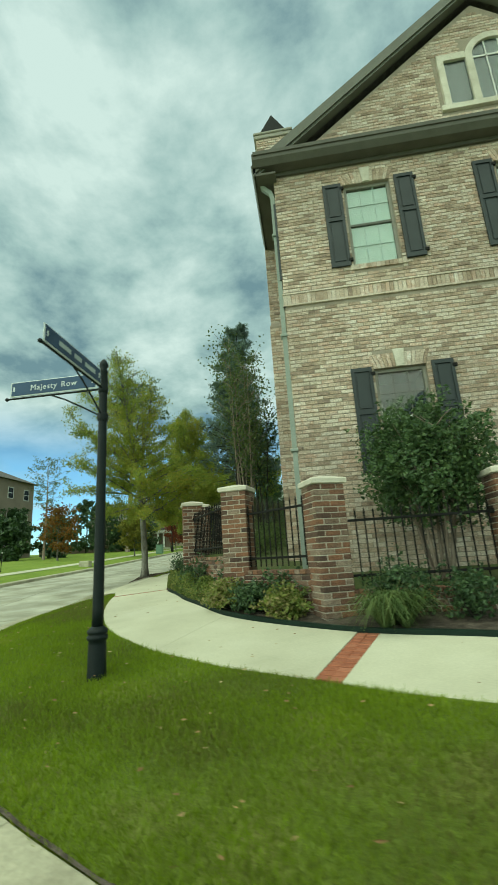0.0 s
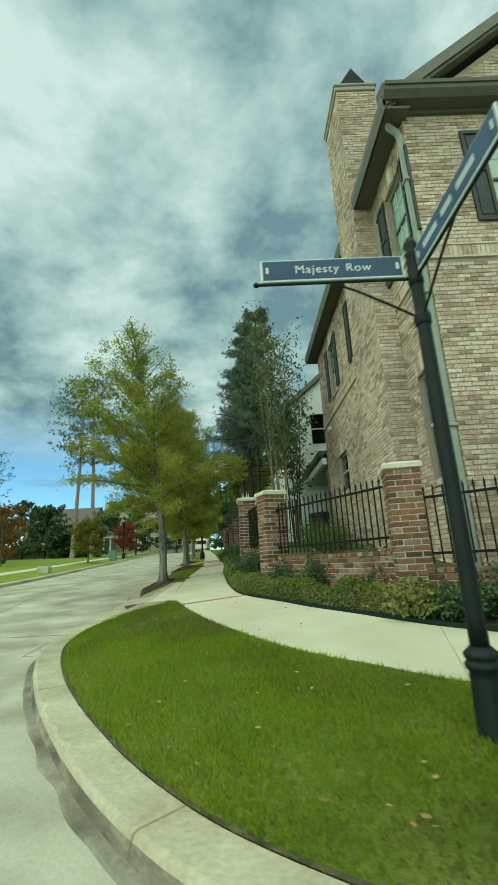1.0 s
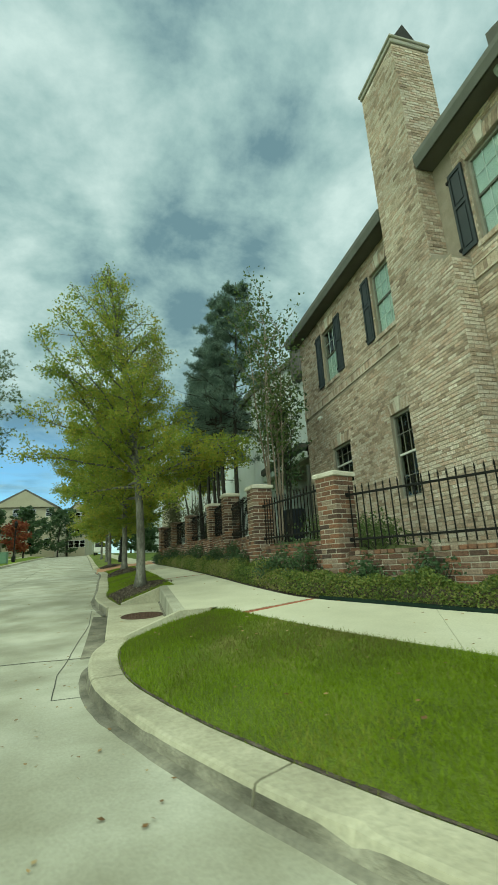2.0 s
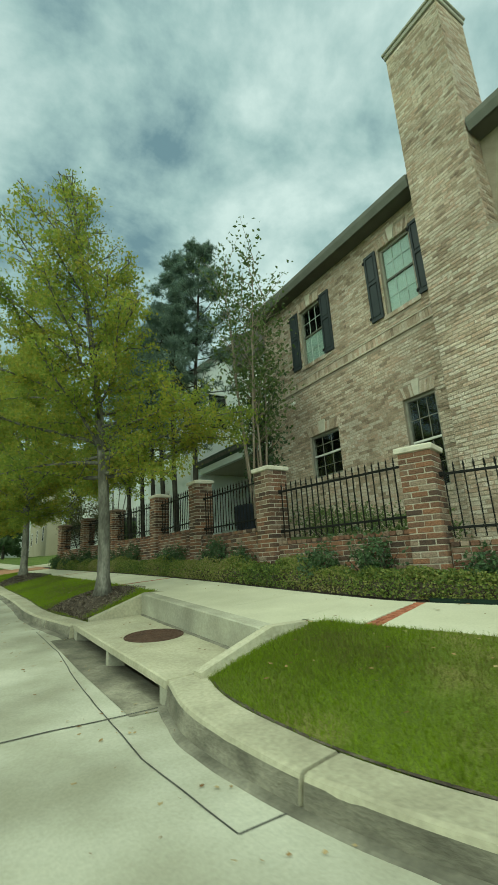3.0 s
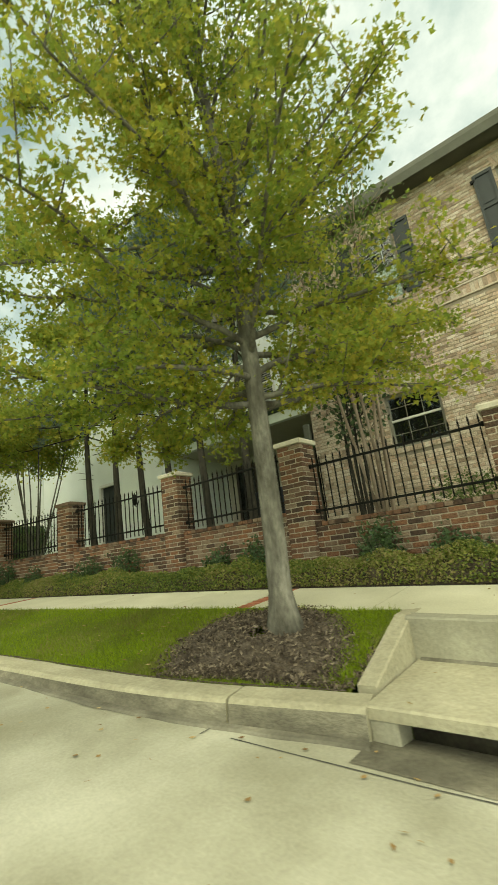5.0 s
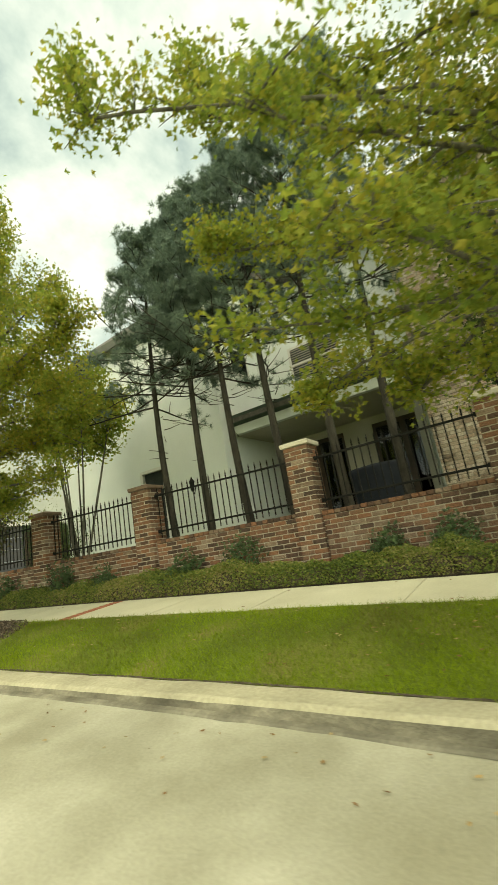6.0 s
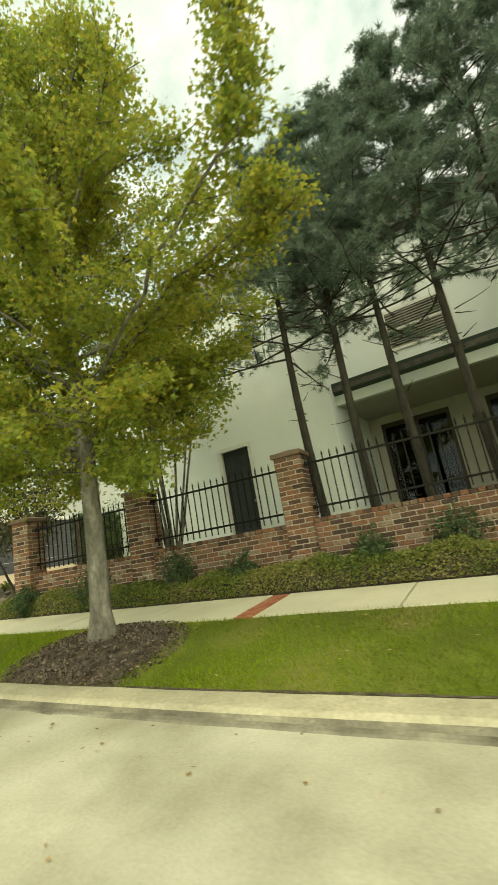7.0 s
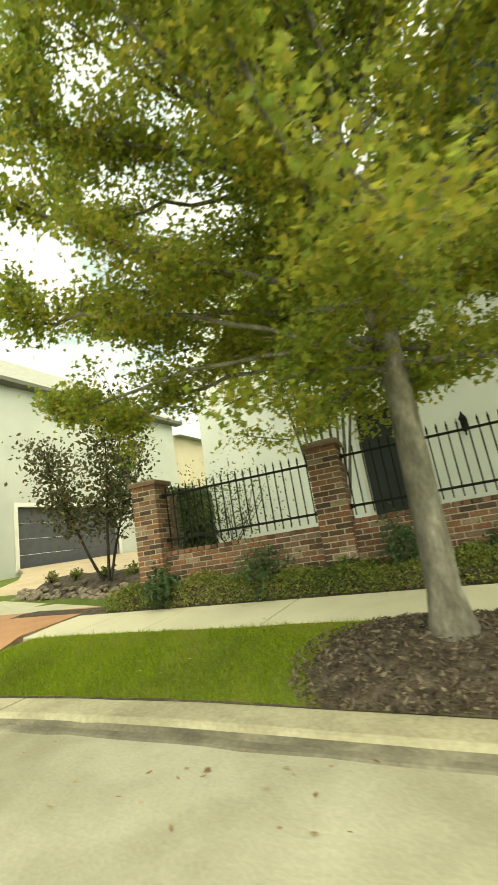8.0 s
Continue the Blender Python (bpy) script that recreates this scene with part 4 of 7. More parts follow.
def window(axis, at, u0, u1, z0, z1, upper, inward, half_blind=False):
    """A sash window in the opening: frame, two sashes with glazing bars, glass, blind or dark room behind, sill and head."""
    def B(ua, ub, za, zb, da, db):
        lo, hi = sorted((at + inward * da, at + inward * db))
        return ((lo, ua, za), (hi, ub, zb)) if axis == "x" else ((ua, lo, za), (ub, hi, zb))

    w = MB()
    for q in ((u0, u0 + 0.055, z0, z1), (u1 - 0.055, u1, z0, z1), (u0 + 0.055, u1 - 0.055, z1 - 0.06, z1), (u0 + 0.055, u1 - 0.055, z0, z0 + 0.05)):
        w.box(*B(*q, 0.06, 0.15))
    win = part("window", w, SASH, house)
    zm = (z0 + z1) / 2 + 0.02
    s = MB()
    s.box(*B(u0 + 0.055, u1 - 0.055, zm - 0.022, zm + 0.022, 0.075, 0.125))
    part("meeting_rail", s, TRIM if upper else SASH_W, win)
    bar_mat, hw = (BLIND, 0.005) if upper else (SASH, 0.0055)
    for i in (1, 2):
        u = u0 + 0.055 + (u1 - u0 - 0.11) * i / 3
        part("glazing_bar", MB().box(*B(u - hw, u + hw, z0 + 0.05, z1 - 0.06, 0.090, 0.108)), bar_mat, win)
    for z in ((z0 + zm) / 2, (z1 + zm) / 2):
        part("glazing_bar", MB().box(*B(u0 + 0.055, u1 - 0.055, z - hw, z + hw, 0.0905, 0.1075)), bar_mat, win)
    g = MB().box(*B(u0 + 0.05, u1 - 0.05, z0 + 0.04, z1 - 0.05, 0.100, 0.104))
    pane = part("pane", g, GLASS, win)
    pane.visible_shadow = False
    if upper:
        bl = MB()
        n = int((z1 - z0 - 0.1) / 0.05)
        for i in range(n if half_blind is False else int(n * 0.5)):
            z = z0 + 0.05 + i * 0.05
            bl.box(*B(u0 + 0.02, u1 - 0.02, z + 0.001, z + 0.049, 0.118, 0.124))
        part("blind", bl, BLIND, win, "closed pale window blind")
    # near-black shell: the unlit room's gloom is its colour
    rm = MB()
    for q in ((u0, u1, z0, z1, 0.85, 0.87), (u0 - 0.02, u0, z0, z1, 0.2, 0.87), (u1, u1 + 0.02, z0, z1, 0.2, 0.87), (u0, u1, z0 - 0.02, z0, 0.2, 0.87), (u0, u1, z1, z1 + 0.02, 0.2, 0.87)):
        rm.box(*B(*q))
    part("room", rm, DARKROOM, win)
    sill = MB()
    n = max(8, int((u1 - u0 + 0.14) / 0.075))
    for i in range(n):
        a = u0 - 0.07 + (u1 - u0 + 0.14) * i / n
        sill.box(*B(a + 0.004, a + (u1 - u0 + 0.14) / n - 0.004, z0 - 0.105, z0 - 0.005, -0.035, 0.06))
    part("sill", sill, BRICK_H, win, "rowlock brick sill")["kind"] = "stuff"
    # splayed jack arch with keystone
    n = 14
    mid, half = (u0 + u1) / 2, (u1 - u0) / 2
    for i in range(n):
        a, b = -1 + 2 * i / n, -1 + 2 * (i + 1) / n
        if i in (6, 7):
            continue
        lo0, lo1 = mid + half * a + 0.004, mid + half * b - 0.004
        hi0, hi1 = mid + half * a * 1.22 + 0.004, mid + half * b * 1.22 - 0.004
        za, zb = z1 + 0.006, z1 + 0.27
        pts = [(lo0, za), (lo1, za), (hi1, zb), (hi0, zb)]
        lo, hi = sorted((at - inward * 0.016, at + inward * 0.03))
        part("arch_brick", MB().prism(pts, axis, lo, hi), BRICK_HO, win)
    key = MB()
    lo, hi = sorted((at - inward * 0.045, at + inward * 0.03))
    key.prism([(mid - half / 7, z1 + 0.003), (mid + half / 7, z1 + 0.003), (mid + half / 7 + 0.035, z1 + 0.33), (mid - half / 7 - 0.035, z1 + 0.33)], axis, lo, hi)
    part("keystone", key, STONE, win, "pale cast-stone keystone")
    return win


def shutter(axis, at, u0, u1, z0, z1, inward):
    def B(ua, ub, za, zb, da, db):
        lo, hi = sorted((at - inward * da, at - inward * db))
        return ((lo, ua, za), (hi, ub, zb)) if axis == "x" else ((ua, lo, za), (ub, hi, zb))

    m = MB()
    zm = z0 + (z1 - z0) * 0.56
    for q in ((u0, u0 + 0.05, z0, z1), (u1 - 0.05, u1, z0, z1), (u0 + 0.05, u1 - 0.05, z1 - 0.07, z1), (u0 + 0.05, u1 - 0.05, z0, z0 + 0.08), (u0 + 0.05, u1 - 0.05, zm - 0.035, zm + 0.035)):
        m.box(*B(*q, 0.014, 0.055))
    sh = part("shutter", m, SHUTTER, house)
    for a, b in ((z0 + 0.08, zm - 0.035), (zm + 0.035, z1 - 0.07)):
        p = MB()
        p.box(*B(u0 + 0.05, u1 - 0.05, a, b, 0.018, 0.032))
        p.box(*B(u0 + 0.085, u1 - 0.085, a + 0.04, b - 0.04, 0.03, 0.046))
        part("panel", p, SHUTTER, sh)
    for z in (z0 + 0.12, z1 - 0.12):
        part("hinge", MB().box(*B(u1 - 0.03, u1 + 0.05, z - 0.03, z + 0.03, 0.016, 0.06)), IRON, sh)


CH = (10.6, 11.92, 1.12, 2.05, 12.05)


def build_house():
    sh = [(a, b, c, d) for _, a, b, c, d in SIDE_WIN]
    gh = [(a, b, c, d) for _, a, b, c, d in GABLE_WIN]
    part("side_wall", wall_mesh("x", XW, 0.3, YW, YE, ZB, ZT, sh), MORTAR_H, house)
    part("front_wall", wall_mesh("y", YW, 0.3, XW + 0.3, 10.47, ZB, ZT, gh), MORTAR_H, house)
    part("front_gable", MB().prism([(XW, ZT), (10.47, ZT), (XR, ZT + SLOPE * (XR - XW))], "y", YW, YW + 0.3), MORTAR_H, house)
    part("back_wall", MB().box((XW, YE - 0.3, ZB), (10.47, YE, ZT)), MORTAR_H, house)
    part("far_wall", MB().box((10.17, YW + 0.3, ZB), (10.47, YE - 0.3, ZT)), MORTAR_H, house)
    part("back_gable", MB().prism([(XW, ZT), (10.47, ZT), (XR, ZT + SLOPE * (XR - XW))], "y", YE - 0.3, YE), MORTAR_H, house)
    for kind, a, b, c, d in SIDE_WIN:
        window("x", XW, a, b, c, d, kind == "up", 1, a > 15)
        if kind == "up":
            shutter("x", XW, b + 0.06, b + 0.41, c - 0.01, d + 0.03, 1)
            shutter("x", XW, a - 0.40, a - 0.05, c - 0.01, d + 0.03, 1)
    for kind, a, b, c, d in GABLE_WIN:
        window("y", YW, a, b, c, d, kind == "up", 1)
        shutter("y", YW, a - 0.41, a - 0.05, c - 0.01, d + 0.03, 1)
        shutter("y", YW, b + 0.08, b + 0.44, c - 0.01, d + 0.03, 1)
    # arched attic window with side lights, in pale surround
    aw = MB()
    cx, z0, zs = 6.2, 9.55, 10.68
    arc = [(cx + 0.42 * math.cos(t), zs + 0.42 * math.sin(t)) for t in np.linspace(0, math.pi, 17)]
    arc_o = [(cx + 0.56 * math.cos(t), zs + 0.56 * math.sin(t)) for t in np.linspace(0, math.pi, 17)]
    for i in range(16):
        aw.prism([arc[i], arc_o[i], arc_o[i + 1], arc[i + 1]], "y", YW - 0.07, YW + 0.05)
    for xa, xb, za, zb in ((cx - 0.56, cx - 0.42, z0, zs), (cx + 0.42, cx + 0.56, z0, zs), (cx - 1.12, cx - 1.0, z0, zs), (cx + 1.0, cx + 1.12, z0, zs), (cx - 1.12, cx - 0.56, zs, zs + 0.16), (cx + 0.56, cx + 1.12, zs, zs + 0.16), (cx - 1.2, cx + 1.2, z0 - 0.12, z0)):
        aw.box((xa, YW - 0.07, za), (xb, YW + 0.05, zb))
    att = part("attic_window", aw, STONE, house, "pale arched attic window")
    pn = MB()
    pn.prism([(cx - 0.42, z0)] + [(cx + 0.42, z0)] + arc, "y", YW - 0.02, YW - 0.012)
    pn.box((cx - 1.0, YW - 0.02, z0), (cx - 0.56, YW - 0.012, zs))
    pn.box((cx + 0.56, YW - 0.02, z0), (cx + 1.0, YW - 0.012, zs))
    part("pane", pn, GLASS, att)
    # sheet just behind the panes, grey in place of a dim room
    bk = MB()
    bk.prism([(cx - 0.42, z0)] + [(cx + 0.42, z0)] + arc, "y", YW - 0.0085, YW - 0.004)
    bk.box((cx - 1.0, YW - 0.0085, z0), (cx - 0.56, YW - 0.004, zs))
    bk.box((cx + 0.56, YW - 0.0085, z0), (cx + 1.0, YW - 0.004, zs))
    part("blind", bk, GARAGE, att, "flat grey sheet coloured as the dim attic room")
    mb = MB()
    for x in (cx - 0.14, cx + 0.14):
        mb.box((x - 0.012, YW - 0.034, z0), (x + 0.012, YW - 0.02, zs + 0.38))
    mb.box((cx - 0.42, YW - 0.034, zs - 0.02), (cx + 0.42, YW - 0.021, zs + 0.02))
    part("glazing_bar", mb, SASH_W, att)
    # band course
    for ax, at, a, b in (("x", XW, YW - 0.03, 10.1), ("x", XW, 11.94, YE), ("y", YW, XW - 0.03, 10.47)):
        m = MB()
        n = int((b - a) / 0.075)
        for i in range(n):
            u = a + (b - a) * i / n
            lo, hi = at - 0.022, at + 0.02
            if ax == "x":
                m.box((lo, u + 0.004, 5.60), (hi, u + (b - a) / n - 0.004, 5.80))
            else:
                m.box((u + 0.004, lo, 5.60), (u + (b - a) / n - 0.004, hi, 5.80))
        part("band_course", m, BRICK_H, house, "projecting soldier course of brick")["kind"] = "stuff"
        m = MB()
        if ax == "x":
            m.box((XW - 0.038, a, 5.803), (XW + 0.02, b, 5.835)).box((XW - 0.036, a, 5.565), (XW + 0.02, b, 5.597))
        else:
            m.box((a, YW - 0.038, 5.803), (b, YW + 0.02, 5.835)).box((a, YW - 0.036, 5.565), (b, YW + 0.02, 5.597))
        part("band_ledge", m, BRICK_H, house)
    # chimney: stack, shoulder, crown, hood
    y0, y1, x0, x1, zt = CH
    part("chimney", MB().box((x0 + 0.01, 10.12, ZB), (XW, y1 - 0.01, 6.05)).box((x0 + 0.01, y0 + 0.01, 6.05), (x1 - 0.01, y1 - 0.01, zt)).add(
        [(x0 + 0.01, 10.12, 6.05), (XW, 10.12, 6.05), (XW, y0 + 0.01, 6.42), (x0 + 0.01, y0 + 0.01, 6.42), (x0 + 0.01, y0 + 0.01, 6.05), (XW, y0 + 0.01, 6.05)], [(0, 1, 2, 3), (0, 3, 4), (1, 5, 2)]), MORTAR_H, house)
    crown = MB()
    crown.cbox(((x0 + x1) / 2, (y0 + y1) / 2, zt - 0.06), (x1 - x0 + 0.06, y1 - y0 + 0.06, 0.12), 0.015)
    crown.cbox(((x0 + x1) / 2, (y0 + y1) / 2, zt + 0.03), (x1 - x0 + 0.12, y1 - y0 + 0.12, 0.07), 0.015)
    part("chimney_crown", crown, STUCCO_G, house, "weathered grey chimney crown")
    hood = MB()
    hood.prism([(x0 + 0.04, zt + 0.06), (x1 - 0.04, zt + 0.06), ((x0 + x1) / 2, zt + 0.74)], "y", y0 + 0.08, y1 - 0.08)
    part("chimney_hood", hood, DARKROOM, house, "black metal chimney hood")
    # roof slabs, eaves, cornice
    zr = ZT + SLOPE * (XR - XW) + 0.34
    for sx in (1, -1):
        m = MB()
        xe = XR - sx * (XR - 1.15)
        ze = zr - SLOPE * abs(XR - xe)
        poly = [(xe, ze), (XR, zr), (XR, zr + 0.14), (xe, ze + 0.14)]
        m.prism(poly, "y", YW - 0.20, YE + 0.38)
        part("roof", m, ROOF, house)
        rk = MB()
        poly = [(xe - sx * 0.02, ze - 0.10), (XR, zr - 0.10), (XR, zr + 0.15), (xe - sx * 0.02, ze + 0.15)]
        rk.prism(poly, "y", YW - 0.24, YW - 0.201)
        poly = [(xe, ze - 0.16), (XR, zr - 0.16), (XR, zr - 0.03), (xe, ze - 0.03)]
        rk.prism(poly, "y", YW - 0.20, YW - 0.02)
        part("rake_board", rk, TRIM, house)
    so = MB()
    so.box((1.16, YW - 0.24, ZT - 0.12), (XW + 0.05, 10.58, ZT - 0.07)).box((1.16, 11.94, ZT - 0.12), (XW + 0.05, YE + 0.36, ZT - 0.07))
    part("soffit", so, SOFFIT, house)
    fa = MB()
    for a, b in ((YW - 0.24, 10.57), (11.95, YE + 0.4)):
        fa.prism([(1.10, ZT + 0.05), (1.10, ZT + 0.16), (1.18, ZT + 0.16), (1.18, ZT - 0.12), (1.14, ZT - 0.12)], "y", a, b)
    part("gutter", fa, TRIM, house, "olive half-round eaves gutter")
    co = MB()
    co.prism([(YW - 0.36, ZT + 0.16), (YW - 0.36, ZT + 0.31), (YW - 0.30, ZT + 0.36), (YW + 0.0, ZT + 0.46), (YW + 0.0, ZT + 0.06), (YW - 0.27, ZT + 0.06)], "x", 1.13, 10.87)
    co.box((1.16, YW - 0.385, ZT + 0.25), (10.84, YW - 0.355, ZT + 0.33))
    co.box((XW + 0.02, YW - 0.06, ZT - 0.02), (10.47, YW - 0.012, ZT + 0.06))
    part("cornice", co, SOFFIT, house, "dark olive boxed cornice")
    # downspout by the corner
    d = MB()
    px, py = XW - 0.065, YW + 0.075
    d.tube([(1.26, py - 0.02, ZT - 0.05), (1.3, py, ZT - 0.16), (px - 0.03, py, ZT - 0.3), (px, py, ZT - 0.42), (px, py, 4.0), (px, py, ZB + 0.2)], [0.06] * 6, 4)
    for z in (7.2, 5.0, 2.8):
        d.cbox((px, py, z), (0.14, 0.16, 0.05), 0.01)
    part("downspout", d, GREENPIPE, house, "grey-green painted downspout", smooth=False)
    c = MB()
    c.tube([(XW, 16.8, 5.25), (XW - 0.06, 16.8, 5.28), (XW - 0.10, 16.8, 5.26)], [0.03, 0.03, 0.03], 8)
    c.lathe((XW - 0.11, 16.8, 5.17), [(0.02, 0), (0.055, 0.03), (0.06, 0.07), (0.03, 0.1)], 12)
    part("security_camera", c, SASH_W, house, "small white dome camera")


build_house()


def house_bricks():
    sh = [(a, b, c - 0.105, d + 0.27) for _, a, b, c, d in SIDE_WIN]
    sh += [(YW - 1, YE + 1, 5.565, 5.835), (10.1, 11.94, 0, ZT)]
    rows = brick_rows(YW - 0.008, YE, ZB, ZT - 0.1, sh, seed=3)
    near = [r for r in rows if 13.3 < r[0] < 14.95 and 1.9 < r[2] < 4.4][:300]
    keep = set(near)
    part("side_bricks", brick_soup("side_bricks", "x", XW, -1, [r for r in rows if r not in keep], 5), BRICK_H, house)["kind"] = "stuff"
    gh = [(a, b, c - 0.105, d + 0.27) for _, a, b, c, d in GABLE_WIN] + [(XW - 1, 11, 5.565, 5.835)]
    rows = brick_rows(XW - 0.008, 10.47, ZB, ZT, gh, seed=4)
    part("front_bricks", brick_soup("front_bricks", "y", YW, -1, rows, 6), BRICK_H, house)["kind"] = "stuff"
    rows = brick_rows(XW, 10.47, ZT, 12.2, [(5.0, 7.4, 9.4, 10.85), (5.6, 6.8, 10.8, 11.25)], lambda u, z: z < ZT + SLOPE * (XR - XW) - SLOPE * abs(u - XR), 5)
    part("gable_bricks", brick_soup("gable_bricks", "y", YW, -1, rows, 7), BRICK_H, house)["kind"] = "stuff"
    y0, y1, x0, x1, zt = CH
    rows = [r for r in brick_rows(10.12, y1, ZB, zt - 0.12, [(10.0, y0 - 0.0, 6.40, 13)], seed=6) if not (r[0] < y0 and r[2] > 6.05 + (r[0] - 10.12) * 0.75)]
    part("chimney_bricks", brick_soup("chimney_bricks", "x", x0 + 0.01, -1, rows, 8), BRICK_H, house)["kind"] = "stuff"
    rows = brick_rows(x0, XW, ZB, 6.05, [], seed=7)
    part("chimney_bricks", brick_soup("chimney_bricks", "y", 10.12, -1, rows, 9), BRICK_H, house)["kind"] = "stuff"
    rows = brick_rows(x0, x1, 6.40, zt - 0.12, [], seed=8)
    part("chimney_bricks", brick_soup("chimney_bricks", "y", y0 + 0.01, -1, rows, 10), BRICK_H, house)["kind"] = "stuff"
    return near


NEAR_BRICKS = house_bricks()


def plain_window(parent, axis, at, u0, u1, z0, z1, inward, louvre=False):
    def B(ua, ub, za, zb, da, db):
        lo, hi = sorted((at + inward * da, at + inward * db))
        return ((lo, ua, za), (hi, ub, zb)) if axis == "x" else ((ua, lo, za), (ub, hi, zb))

    f = MB()
    for q in ((u0 - 0.07, u0, z0 - 0.07, z1 + 0.07), (u1, u1 + 0.07, z0 - 0.07, z1 + 0.07), (u0, u1, z1, z1 + 0.07), (u0, u1, z0 - 0.07, z0), (u0, u1, (z0 + z1) / 2 - 0.025, (z0 + z1) / 2 + 0.025)):
        f.box(*B(*q, -0.035, 0.03))
    w = part("window", f, SASH_W, parent)
    part("pane", MB().box(*B(u0, u1, z0, z1, -0.012, -0.008)), GLASS_D, w)
    # without louvres, a near-black sheet holds the unlit room's dark
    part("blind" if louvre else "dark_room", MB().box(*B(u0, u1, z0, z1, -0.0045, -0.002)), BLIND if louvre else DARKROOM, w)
    if louvre:
        s = MB()
        n = int((z1 - z0) / 0.07)
        for i in range(n):
            z = z0 + (z1 - z0) * i / n
            s.box(*B(u0, u1, z + 0.012, z + 0.04, -0.03, -0.014))
        part("louvres", s, STUCCO_G, w)
    return w


PATIO = mat("patio_plaster", [(0.43, 0.42, 0.36), (0.50, 0.49, 0.43)], 2, 0.9, 0.2, 60, fine=0.06)
GUTTER = mat("green_gutter", [(0.035, 0.055, 0.042), (0.05, 0.075, 0.058)], 4, 0.5, 0.1, 60, fine=0.1)


def build_white_house():
    h = thing("white_house", (4, 24, 1.5), "white stucco house with covered patio and dark side door", "house")
    door = (25.17, 26.03, 1.58, 3.96)
    part("street_wall", wall_mesh("x", 0.95, 0.3, 22.92, 29.85, 1.0, 8.3, [door]), STUCCO, h)
    part("patio_side_wall", MB().box((1.25, 22.92, 1.0), (9.65, 23.2, 8.3)), STUCCO, h)
    for ya, yb in ((22.92, 23.2), (29.55, 29.85)):
        part("gable", MB().prism([(0.95, 8.3), (9.65, 8.3), (5.3, 12.05)], "y", ya, yb), STUCCO, h)
    part("end_wall", MB().box((1.25, 29.55, 1.0), (9.65, 29.85, 8.3)), STUCCO, h)
    plain_window(h, "y", 22.92, 1.85, 2.65, 6.3, 7.8, 1)
    part("upper_wall", MB().box((3.3, 18.37, 4.6), (3.6, 22.92, 9.0)), STUCCO, h)
    part("south_wall", MB().box((3.6, 18.37, 1.0), (11, 18.67, 9.0)), STUCCO, h)
    plain_window(h, "x", 3.3, 20.2, 21.7, 5.85, 6.85, 1, True)
    d = MB()
    d.box((1.03, door[0] + 0.03, door[2]), (1.09, door[1] - 0.03, door[3] - 0.03))
    dd = part("side_door", d, DOORPAINT, h, "dark painted panelled door")
    for za, zb in ((door[2] + 0.2, door[2] + 0.95), (door[2] + 1.15, door[3] - 0.22)):
        for ya, yb in ((door[0] + 0.14, door[0] + 0.40), (door[0] + 0.47, door[1] - 0.14)):
            part("panel", MB().cbox((1.026, (ya + yb) / 2, (za + zb) / 2), (0.014, yb - ya, zb - za), 0.005), DOORPAINT, dd)
    part("knob", MB().lathe((1.0, door[0] + 0.1, door[2] + 1.0), [(0.012, -0.02), (0.028, 0.0), (0.028, 0.02), (0.01, 0.04)], 10), STEEL, dd)
    fr = MB()
    for q in ((door[0] - 0.06, door[0] + 0.03, door[2], door[3] + 0.06), (door[1] - 0.03, door[1] + 0.06, door[2], door[3] + 0.06), (door[0] + 0.03, door[1] - 0.03, door[3] - 0.03, door[3] + 0.06)):
        fr.box((0.925, q[0], q[2]), (1.04, q[1], q[3]))
    part("door_frame", fr, SASH_W, h)
    la = MB()
    la.lathe((0.80, 24.05, 3.05), [(0.02, 0), (0.05, 0.04), (0.065, 0.24), (0.08, 0.26), (0.03, 0.33), (0.01, 0.39)], 6)
    la.tube([(0.95, 24.05, 3.2), (0.86, 24.05, 3.0), (0.80, 24.05, 3.05)], [0.015, 0.015, 0.015], 6)
    part("wall_lantern", la, IRON, h, "black wall lantern")
    # covered patio
    part("patio_floor", MB().box((1.0, 18.17, 1.3), (3.9, 22.92, 1.62)), CONC_W, h)
    part("patio_back_wall", wall_mesh("x", 3.9, 0.2, 18.17, 22.92, 1.6, 4.6, [(18.4, 20.0, 1.7, 4.12), (20.85, 22.6, 1.7, 4.12)]), PATIO, h)
    part("patio_ceiling", MB().box((1.5, 18.17, 4.33), (3.9, 22.92, 4.38)), PATIO, h)
    roof = MB()
    roof.prism([(1.22, 4.60), (3.7, 5.4), (3.7, 5.52), (1.22, 4.72)], "y", 18.14, 23.0)
    part("patio_roof", roof, ROOF, h)
    part("patio_fascia", MB().prism([(1.24, 4.58), (1.22, 4.80), (1.42, 4.80), (1.42, 4.53), (1.32, 4.53)], "y", 18.17, 22.95), GUTTER, h, "dark green patio gutter")
    part("patio_frieze", MB().box((1.34, 18.17, 4.30), (1.50, 22.93, 4.527)), STUCCO, h, "white board below the patio gutter")
    for ya, yb in ((18.4, 19.2), (19.2, 20.0), (20.85, 21.72), (21.72, 22.6)):
        f = MB()
        for q in ((ya, ya + 0.08, 1.7, 4.12), (yb - 0.08, yb, 1.7, 4.12), (ya + 0.08, yb - 0.08, 4.0, 4.12), (ya + 0.08, yb - 0.08, 1.7, 1.9)):
            f.box((3.93, q[0], q[2]), (4.0, q[1], q[3]))
        g = part("patio_door", f, BROWNDOOR, h, "dark brown framed glazed patio door")
        part("pane", MB().box((3.96, ya + 0.07, 1.88), (3.965, yb - 0.07, 4.02)), GLASS_D, g)
